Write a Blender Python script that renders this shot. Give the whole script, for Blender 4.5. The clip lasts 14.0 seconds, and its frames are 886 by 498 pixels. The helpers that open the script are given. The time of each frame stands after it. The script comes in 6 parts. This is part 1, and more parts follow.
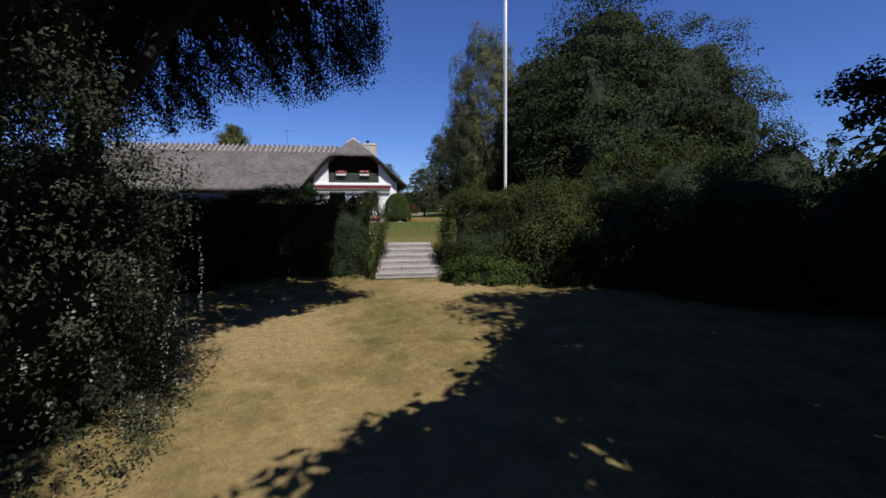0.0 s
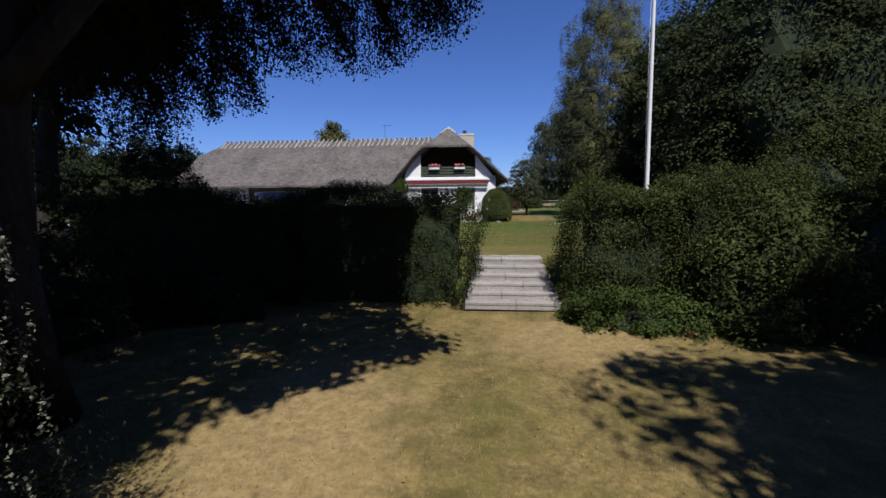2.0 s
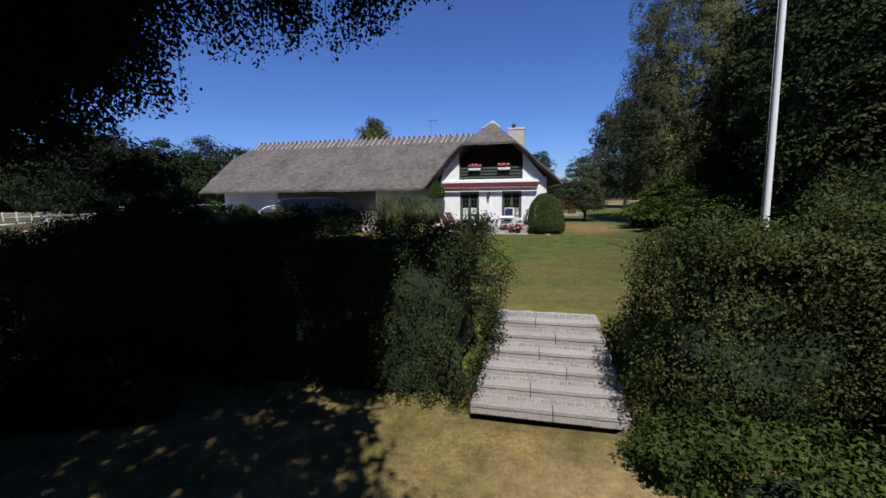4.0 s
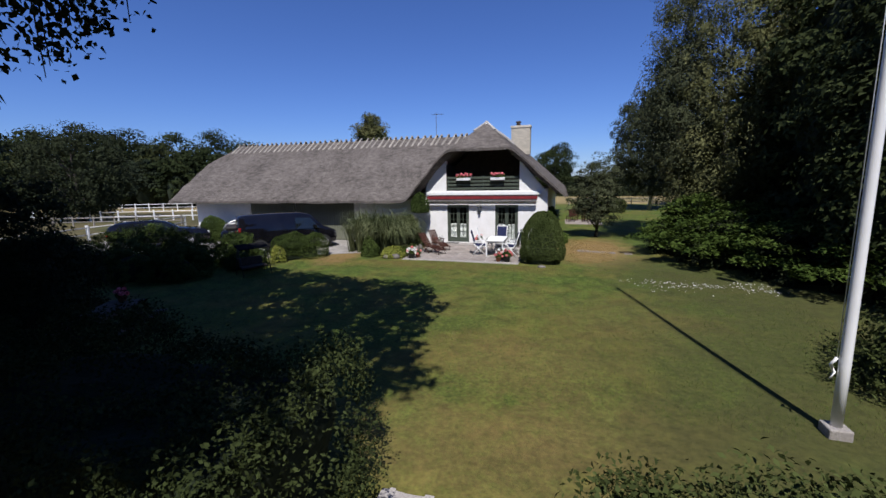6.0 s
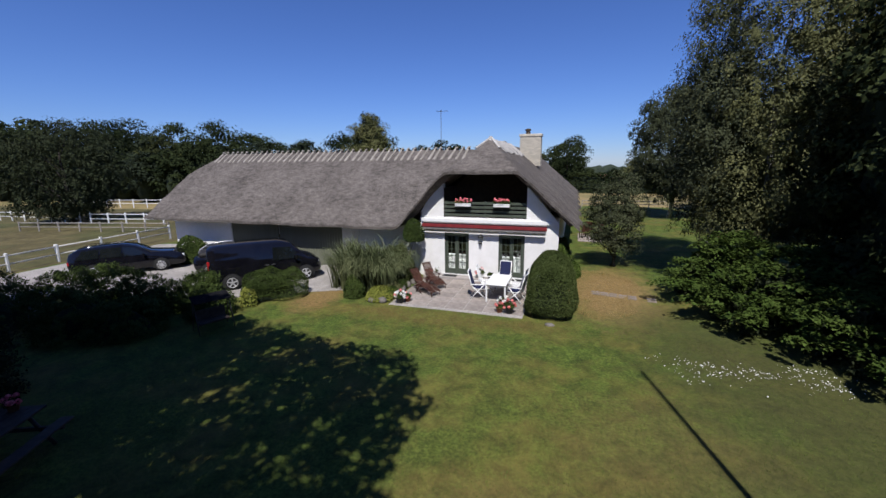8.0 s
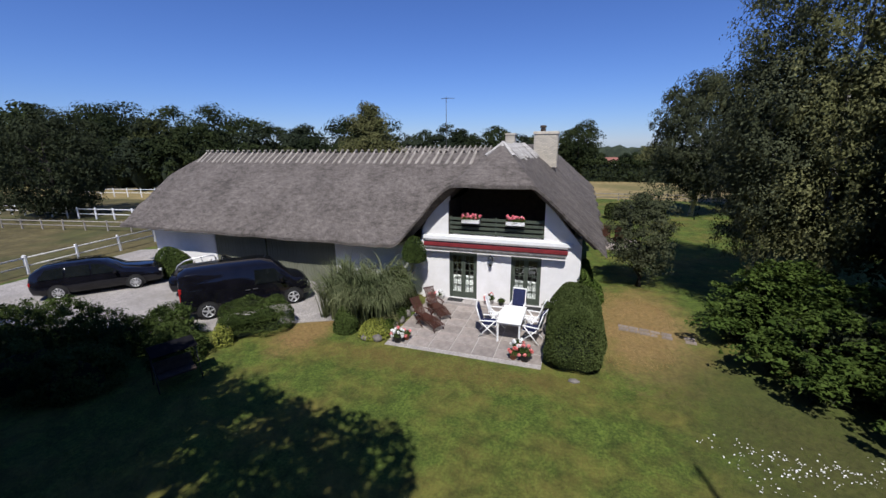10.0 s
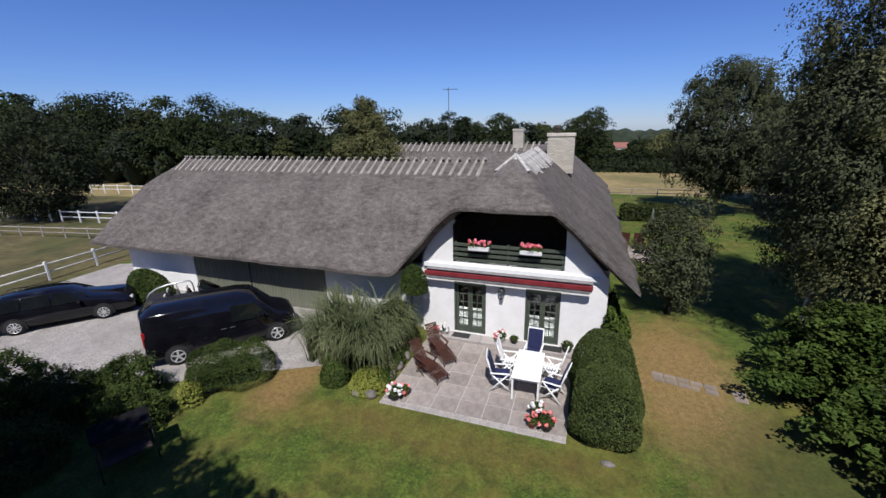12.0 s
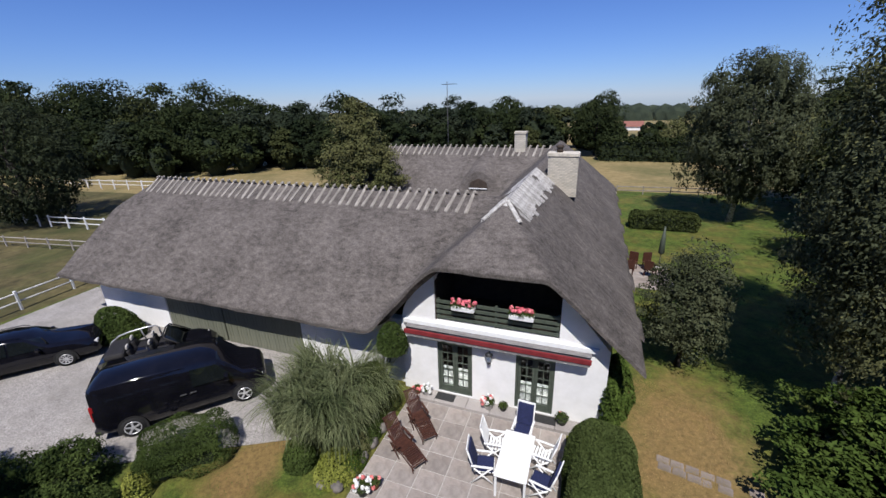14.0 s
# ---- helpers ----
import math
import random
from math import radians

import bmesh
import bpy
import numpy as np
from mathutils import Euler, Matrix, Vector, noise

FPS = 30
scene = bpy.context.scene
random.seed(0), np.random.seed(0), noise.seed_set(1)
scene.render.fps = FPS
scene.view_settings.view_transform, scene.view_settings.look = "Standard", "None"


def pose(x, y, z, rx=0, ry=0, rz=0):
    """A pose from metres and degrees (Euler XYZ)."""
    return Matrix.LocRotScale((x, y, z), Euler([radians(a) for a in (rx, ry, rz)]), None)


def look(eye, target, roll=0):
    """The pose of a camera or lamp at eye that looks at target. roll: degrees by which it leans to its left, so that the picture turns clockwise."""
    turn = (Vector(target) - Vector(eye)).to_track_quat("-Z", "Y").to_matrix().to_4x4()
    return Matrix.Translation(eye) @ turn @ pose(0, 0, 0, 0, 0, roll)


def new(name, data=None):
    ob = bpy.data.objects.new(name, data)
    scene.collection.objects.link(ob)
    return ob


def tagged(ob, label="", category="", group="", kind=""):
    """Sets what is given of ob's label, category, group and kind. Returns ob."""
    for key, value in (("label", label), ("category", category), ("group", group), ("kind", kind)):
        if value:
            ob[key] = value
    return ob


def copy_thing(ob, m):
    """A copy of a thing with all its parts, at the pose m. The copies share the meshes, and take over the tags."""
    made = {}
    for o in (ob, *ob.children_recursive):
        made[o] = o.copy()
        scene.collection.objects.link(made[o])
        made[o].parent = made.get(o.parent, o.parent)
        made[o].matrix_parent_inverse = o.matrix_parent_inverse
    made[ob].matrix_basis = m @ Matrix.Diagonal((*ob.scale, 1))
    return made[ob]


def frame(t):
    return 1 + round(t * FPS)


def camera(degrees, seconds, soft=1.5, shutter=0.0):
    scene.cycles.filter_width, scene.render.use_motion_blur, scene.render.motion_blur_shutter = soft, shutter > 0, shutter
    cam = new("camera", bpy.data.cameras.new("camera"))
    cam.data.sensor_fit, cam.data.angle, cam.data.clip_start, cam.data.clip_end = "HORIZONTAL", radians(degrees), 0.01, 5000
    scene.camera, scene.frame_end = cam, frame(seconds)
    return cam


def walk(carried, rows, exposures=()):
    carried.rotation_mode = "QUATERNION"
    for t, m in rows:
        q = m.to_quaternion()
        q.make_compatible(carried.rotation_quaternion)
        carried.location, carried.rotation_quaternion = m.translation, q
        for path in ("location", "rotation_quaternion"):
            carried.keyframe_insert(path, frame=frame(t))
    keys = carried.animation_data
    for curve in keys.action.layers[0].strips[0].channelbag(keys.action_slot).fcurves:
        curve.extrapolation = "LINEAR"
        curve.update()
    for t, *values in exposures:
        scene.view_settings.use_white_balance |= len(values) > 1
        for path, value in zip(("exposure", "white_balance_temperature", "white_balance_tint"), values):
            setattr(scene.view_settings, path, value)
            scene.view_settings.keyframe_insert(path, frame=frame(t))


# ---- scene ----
cam = camera(95.6, 14.0)
PATH = [
    (0, (1.581, -0.697, 1.384), (1.886, 1.266, 1.152), 0.0),
    (0.5, (1.631, 0.243, 1.476), (1.815, 2.22, 1.239), -0.0),
    (1, (1.673, 1.298, 1.514), (1.729, 3.283, 1.277), -0.2),
    (1.5, (1.678, 2.24, 1.51), (1.619, 4.224, 1.269), -0.4),
    (2, (1.69, 3.338, 1.533), (1.517, 5.314, 1.275), -0.5),
    (2.5, (1.715, 4.302, 1.607), (1.464, 6.268, 1.344), -0.6),
    (3, (1.831, 5.346, 1.752), (1.503, 7.301, 1.485), -0.6),
    (5.5, (3.342, 10.048, 3.182), (2.798, 11.944, 2.854), -1.0),
    (6, (3.625, 11.221, 3.544), (3.063, 13.11, 3.202), -1.0),
    (6.5, (3.692, 12.114, 3.972), (3.122, 14.0, 3.629), -1.5),
    (7, (3.66, 12.945, 4.38), (3.078, 14.828, 4.036), -1.1),
    (7.5, (3.593, 13.607, 4.883), (2.989, 15.476, 4.506), -0.8),
    (8, (3.441, 14.155, 5.409), (2.837, 16.016, 4.993), -0.6),
    (10.5, (2.443, 17.307, 6.82), (1.82, 19.13, 6.283), -0.6),
    (11, (2.232, 17.905, 7.038), (1.609, 19.72, 6.472), -0.7),
    (11.5, (2.014, 18.493, 7.302), (1.389, 20.302, 6.72), -0.9),
    (12, (1.824, 19.109, 7.64), (1.195, 20.915, 7.056), -1.1),
    (12.5, (1.721, 19.71, 8.027), (1.081, 21.507, 7.425), -1.1),
    (13, (1.706, 20.357, 8.522), (1.056, 22.138, 7.885), -1.4),
    (13.5, (1.796, 21.007, 9.065), (1.141, 22.774, 8.396), -1.6),
    (14, (1.937, 21.694, 9.576), (1.276, 23.45, 8.884), -1.7),
]
walk(cam, [(t, look(eye, target, roll)) for t, eye, target, roll in PATH], [(0, 0.15, 6150, 12), (14, 0.15, 6150, 12)])

# ---- light ----
SUN_EL, SUN_X, SUN_Y = radians(57), 0.247, -0.969
world = bpy.data.worlds.new("sky")
scene.world = world
world.use_nodes = True
wn = world.node_tree.nodes
sky = wn.new("ShaderNodeTexSky")
sky.sky_type, sky.sun_disc = "NISHITA", False
sky.sun_elevation, sky.sun_rotation = SUN_EL, math.atan2(SUN_X, SUN_Y)
sky.altitude, sky.air_density, sky.dust_density, sky.ozone_density = 0, 1.0, 0.0, 4.0
wn["Background"].inputs[1].default_value = 0.068
tint = wn.new("ShaderNodeMix")
tint.data_type, tint.blend_type = "RGBA", "MULTIPLY"
tint.inputs[0].default_value, tint.inputs[7].default_value = 1.0, (0.68, 0.86, 1.38, 1)
world.node_tree.links.new(sky.outputs[0], tint.inputs[6])
world.node_tree.links.new(tint.outputs[2], wn["Background"].inputs[0])
sun = new("sun", bpy.data.lights.new("sun", "SUN"))
sun.data.energy, sun.data.angle, sun.data.color = 5.0, radians(0.53), (1.0, 0.95, 0.87)
sun.matrix_world = look((40 * SUN_X, 40 * SUN_Y, 60), (40 * SUN_X - SUN_X, 40 * SUN_Y - SUN_Y, 60 - math.tan(SUN_EL)))

# ---- tools ----
RNG = np.random.default_rng(7)


def material(name, dark, light, scale=4.0, rough=0.8, bump=0.0, bump_scale=60.0, metal=0.0, patches=None, patch_scale=0.5, stretch=(1, 1, 1), vary=0.0, spec=0.3, lo=0.35, hi=0.65, mottle=None):
    """A procedural surface: fine grain between two colours, wide patches of a third, relief, and variation from piece to piece."""
    m = bpy.data.materials.new(name)
    m.use_nodes = True
    nt = m.node_tree
    nodes, links = nt.nodes, nt.links
    b = nodes["Principled BSDF"]
    b.inputs["Roughness"].default_value, b.inputs["Metallic"].default_value = rough, metal
    b.inputs["Specular IOR Level"].default_value = spec
    co = nodes.new("ShaderNodeTexCoord")
    mp = nodes.new("ShaderNodeMapping")
    mp.inputs["Scale"].default_value = stretch
    links.new(co.outputs["Object"], mp.inputs[0])
    n = nodes.new("ShaderNodeTexNoise")
    n.inputs["Scale"].default_value, n.inputs["Detail"].default_value, n.inputs["Roughness"].default_value = scale, 7, 0.62
    links.new(mp.outputs[0], n.inputs["Vector"])
    r = nodes.new("ShaderNodeValToRGB")
    r.color_ramp.elements[0].position, r.color_ramp.elements[1].position = lo, hi
    r.color_ramp.elements[0].color, r.color_ramp.elements[1].color = (*dark, 1), (*light, 1)
    links.new(n.outputs[0], r.inputs[0])
    out = r.outputs[0]
    if patches:
        pn = nodes.new("ShaderNodeTexNoise")
        pn.inputs["Scale"].default_value, pn.inputs["Detail"].default_value, pn.inputs["Roughness"].default_value = patch_scale, 9, 0.66
        links.new(co.outputs["Object"], pn.inputs["Vector"])
        pr = nodes.new("ShaderNodeMapRange")
        pr.inputs[1].default_value, pr.inputs[2].default_value = 0.45, 0.68
        links.new(pn.outputs[0], pr.inputs[0])
        mx = nodes.new("ShaderNodeMix")
        mx.data_type = "RGBA"
        mx.inputs[7].default_value = (*patches, 1)
        links.new(pr.outputs[0], mx.inputs[0])
        links.new(out, mx.inputs[6])
        out = mx.outputs[2]
    if mottle:
        size, low, high = mottle
        mn = nodes.new("ShaderNodeTexNoise")
        mn.inputs["Scale"].default_value, mn.inputs["Detail"].default_value, mn.inputs["Roughness"].default_value = size, 10, 0.72
        mn.inputs["Distortion"].default_value = 0.6
        links.new(mp.outputs[0], mn.inputs["Vector"])
        mm = nodes.new("ShaderNodeMapRange")
        mm.inputs[1].default_value, mm.inputs[2].default_value, mm.inputs[3].default_value, mm.inputs[4].default_value = 0.34, 0.66, low, high
        links.new(mn.outputs[0], mm.inputs[0])
        mh = nodes.new("ShaderNodeHueSaturation")
        links.new(mm.outputs[0], mh.inputs["Value"]), links.new(out, mh.inputs["Color"])
        out = mh.outputs[0]
    if vary:
        info, geo = nodes.new("ShaderNodeObjectInfo"), nodes.new("ShaderNodeNewGeometry")
        add = nodes.new("ShaderNodeMath")
        links.new(info.outputs["Random"], add.inputs[0]), links.new(geo.outputs["Random Per Island"], add.inputs[1])
        fr = nodes.new("ShaderNodeMath")
        fr.operation = "FRACT"
        links.new(add.outputs[0], fr.inputs[0])
        mr = nodes.new("ShaderNodeMapRange")
        mr.inputs[3].default_value, mr.inputs[4].default_value = 1 - vary, 1 + vary
        links.new(fr.outputs[0], mr.inputs[0])
        hs = nodes.new("ShaderNodeHueSaturation")
        links.new(mr.outputs[0], hs.inputs["Value"]), links.new(out, hs.inputs["Color"])
        out = hs.outputs[0]
    links.new(out, b.inputs["Base Color"])
    if bump:
        bn = nodes.new("ShaderNodeTexNoise")
        bn.inputs["Scale"].default_value, bn.inputs["Detail"].default_value = bump_scale, 4
        links.new(mp.outputs[0], bn.inputs["Vector"])
        bp = nodes.new("ShaderNodeBump")
        bp.inputs["Strength"].default_value, bp.inputs["Distance"].default_value = bump, 0.02
        links.new(bn.outputs[0], bp.inputs["Height"]), links.new(bp.outputs[0], b.inputs["Normal"])
    return m


def leafy(name, dark, light, through_light=0.16, rough=0.75, vary=0.3, scale=0.9):
    """Leaves: colour varies leaf by leaf, and some light passes through."""
    m = material(name, dark, light, scale=scale, rough=rough, vary=vary, spec=0.06)
    nt = m.node_tree
    b, out = nt.nodes["Principled BSDF"], nt.nodes["Material Output"]
    tr, mix = nt.nodes.new("ShaderNodeBsdfTranslucent"), nt.nodes.new("ShaderNodeMixShader")
    mix.inputs[0].default_value = through_light
    nt.links.new(b.inputs["Base Color"].links[0].from_socket, tr.inputs[0])
    nt.links.new(b.outputs[0], mix.inputs[1]), nt.links.new(tr.outputs[0], mix.inputs[2]), nt.links.new(mix.outputs[0], out.inputs[0])
    return m


def part(name, bm, mat, parent=None, label=""):
    me = bpy.data.meshes.new(name)
    bm.to_mesh(me)
    bm.free()
    if mat:
        me.materials.append(mat)
    ob = new(name, me)
    ob.parent = parent
    return tagged(ob, label)


def flat_part(name, verts, faces, mat, parent=None, label="", smooth=False):
    me = bpy.data.meshes.new(name)
    me.from_pydata([tuple(v) for v in verts], [], [tuple(f) for f in faces])
    me.materials.append(mat)
    if smooth:
        me.polygons.foreach_set("use_smooth", [True] * len(me.polygons))
    me.update()
    ob = new(name, me)
    ob.parent = parent
    return tagged(ob, label)


def quads(name, corners, mat, parent=None, label="", index=None):
    """A mesh of loose leaves of three or four corners from an array n x 3 x 3 or n x 4 x 3; index picks a material for each."""
    n, c = np.shape(corners)[:2]
    me = bpy.data.meshes.new(name)
    me.vertices.add(c * n), me.loops.add(c * n), me.polygons.add(n)
    me.vertices.foreach_set("co", np.asarray(corners, np.float32).ravel())
    me.loops.foreach_set("vertex_index", np.arange(c * n, dtype=np.int32))
    me.polygons.foreach_set("loop_start", np.arange(0, c * n, c, dtype=np.int32))
    for m in mat if isinstance(mat, list) else [mat]:
        me.materials.append(m)
    if index is not None:
        me.polygons.foreach_set("material_index", np.asarray(index, np.int32))
    me.update(calc_edges=True)
    ob = new(name, me)
    ob.parent = parent
    return tagged(ob, label)


def thing(name, m=None, label="", category="", group="", kind=""):
    ob = tagged(new(name), label, category, group, kind)
    if m is not None:
        ob.matrix_world = m
    return ob


def add_box(bm, x0, x1, y0, y1, z0, z1, bevel=0.0, m=None):
    r = bmesh.ops.create_cube(bm, size=1)
    vs = r["verts"]
    bmesh.ops.scale(bm, vec=(x1 - x0, y1 - y0, z1 - z0), verts=vs)
    bmesh.ops.translate(bm, vec=((x0 + x1) / 2, (y0 + y1) / 2, (z0 + z1) / 2), verts=vs)
    if bevel:
        es = list({e for v in vs for e in v.link_edges})
        r = bmesh.ops.bevel(bm, geom=es, offset=bevel, segments=2, affect="EDGES", profile=0.5)
        vs = list({v for f in r["faces"] for v in f.verts})
    if m is not None:
        bmesh.ops.transform(bm, matrix=m, verts=vs)
    return vs


def box(x0, x1, y0, y1, z0, z1, bevel=0.0, m=None):
    bm = bmesh.new()
    add_box(bm, x0, x1, y0, y1, z0, z1, bevel, m)
    return bm


def add_tube(bm, points, radii, sides=8, cap=True):
    """A round bar along points, with a radius at each."""
    pts = [Vector(p) for p in points]
    rings = []
    for i, p in enumerate(pts):
        d = (pts[min(i + 1, len(pts) - 1)] - pts[max(i - 1, 0)]).normalized()
        q = d.to_track_quat("Z", "Y")
        rings.append([bm.verts.new(p + q @ Vector((radii[i] * math.cos(2 * math.pi * k / sides), radii[i] * math.sin(2 * math.pi * k / sides), 0))) for k in range(sides)])
    for a, b in zip(rings, rings[1:]):
        for k in range(sides):
            f = bm.faces.new((a[k], a[(k + 1) % sides], b[(k + 1) % sides], b[k]))
            f.smooth = True
    if cap:
        bm.faces.new(list(reversed(rings[0]))), bm.faces.new(rings[-1])


def tube(points, radii, sides=8):
    bm = bmesh.new()
    if not isinstance(radii, (list, tuple)):
        radii = [radii] * len(points)
    add_tube(bm, points, radii, sides)
    return bm


def add_prism(bm, outline, y0, y1, m=None):
    """An outline of (x, z) given depth from y0 to y1."""
    a = [bm.verts.new((x, y0, z)) for x, z in outline]
    b = [bm.verts.new((x, y1, z)) for x, z in outline]
    bm.faces.new(a), bm.faces.new(list(reversed(b)))
    for i in range(len(a)):
        j = (i + 1) % len(a)
        bm.faces.new((a[j], a[i], b[i], b[j]))
    if m is not None:
        bmesh.ops.transform(bm, matrix=m, verts=a + b)
    bmesh.ops.recalc_face_normals(bm, faces=bm.faces[:])


def lathe(profile, sides=20, caps=True):
    """A turned shape from (radius, z) pairs."""
    bm = bmesh.new()
    rings = [[bm.verts.new((r * math.cos(2 * math.pi * k / sides), r * math.sin(2 * math.pi * k / sides), z)) for k in range(sides)] for r, z in profile]
    for a, b in zip(rings, rings[1:]):
        for k in range(sides):
            bm.faces.new((a[k], a[(k + 1) % sides], b[(k + 1) % sides], b[k])).smooth = True
    if caps:
        bm.faces.new(list(reversed(rings[0]))), bm.faces.new(rings[-1])
    return bm


def unit(n):
    v = RNG.normal(size=(n, 3))
    return v / np.linalg.norm(v, axis=1, keepdims=True)


def leaves(points, normals, size, aspect=0.55, tilt=0.8, hang=0.0, spread=0.35, four=False):
    """Leaf corners at points, facing about along normals; hang turns their length downwards."""
    n = len(points)
    nn = normals + tilt * unit(n)
    nn /= np.linalg.norm(nn, axis=1, keepdims=True)
    d = unit(n) + np.array((0, 0, -hang))
    u = d - (d * nn).sum(1, keepdims=True) * nn
    u /= np.linalg.norm(u, axis=1, keepdims=True) + 1e-9
    v = np.cross(nn, u)
    s = size * (1 + spread * RNG.uniform(-1, 1, (n, 1)))
    fold = nn * s * 0.12
    if not four:
        k = RNG.uniform(-0.25, 0.25, (n, 1))
        return np.stack([points - u * s * 0.52, points + v * s * aspect * 0.72 + u * s * k + fold, points + u * s * 0.52 - v * s * aspect * 0.42], 1)
    return np.stack([points - u * s * 0.5, points + v * s * aspect * 0.5 + fold, points + u * s * 0.5, points - v * s * aspect * 0.5 + fold], 1)


def lumps(p, scale, seed=0.0):
    """A smooth bumpy field at points, from -1 to 1 about."""
    q = p * scale + seed
    return (np.sin(q[:, 0] + 1.7 * np.sin(q[:, 1] * 0.7)) + np.sin(q[:, 1] * 1.1 + 1.3 * np.sin(q[:, 2] * 0.9 + 2)) + np.sin(q[:, 2] * 1.2 + 1.5 * np.sin(q[:, 0] * 0.8 + 1))) / 3


# ---- materials ----
def thatch_material():
    """Weathered reed: fine streaks down the slope, faint level courses, blotches of moss and wear."""
    m = bpy.data.materials.new("thatch")
    m.use_nodes = True
    nt = m.node_tree
    b = nt.nodes["Principled BSDF"]
    b.inputs["Roughness"].default_value, b.inputs["Specular IOR Level"].default_value = 0.95, 0.1
    co = nt.nodes.new("ShaderNodeTexCoord")

    def field(scale, stretch, detail, rough):
        mp, n = nt.nodes.new("ShaderNodeMapping"), nt.nodes.new("ShaderNodeTexNoise")
        mp.inputs["Scale"].default_value = stretch
        n.inputs["Scale"].default_value, n.inputs["Detail"].default_value, n.inputs["Roughness"].default_value = scale, detail, rough
        nt.links.new(co.outputs["Object"], mp.inputs[0]), nt.links.new(mp.outputs[0], n.inputs["Vector"])
        return n.outputs[0]

    def blend(a, b_, k):
        n = nt.nodes.new("ShaderNodeMix")
        n.inputs[0].default_value = k
        nt.links.new(a, n.inputs[2]), nt.links.new(b_, n.inputs[3])
        return n.outputs[0]

    streak = field(34, (1.0, 0.5, 0.5), 6, 0.72)
    course = field(4.6, (0.7, 1.2, 1.2), 9, 0.8)
    blotch = field(0.55, (1, 1, 1), 9, 0.7)
    tone = blend(blend(streak, course, 0.55), blotch, 0.22)
    r = nt.nodes.new("ShaderNodeValToRGB")
    r.color_ramp.elements[0].position, r.color_ramp.elements[1].position = 0.40, 0.61
    r.color_ramp.elements[0].color, r.color_ramp.elements[1].color = (0.040, 0.036, 0.033, 1), (0.215, 0.190, 0.174, 1)
    e = r.color_ramp.elements.new(0.5)
    e.color = (0.116, 0.102, 0.093, 1)
    nt.links.new(tone, r.inputs[0]), nt.links.new(r.outputs[0], b.inputs["Base Color"])
    bp = nt.nodes.new("ShaderNodeBump")
    bp.inputs["Strength"].default_value, bp.inputs["Distance"].default_value = 0.9, 0.05
    nt.links.new(blend(streak, course, 0.5), bp.inputs["Height"]), nt.links.new(bp.outputs[0], b.inputs["Normal"])
    return m


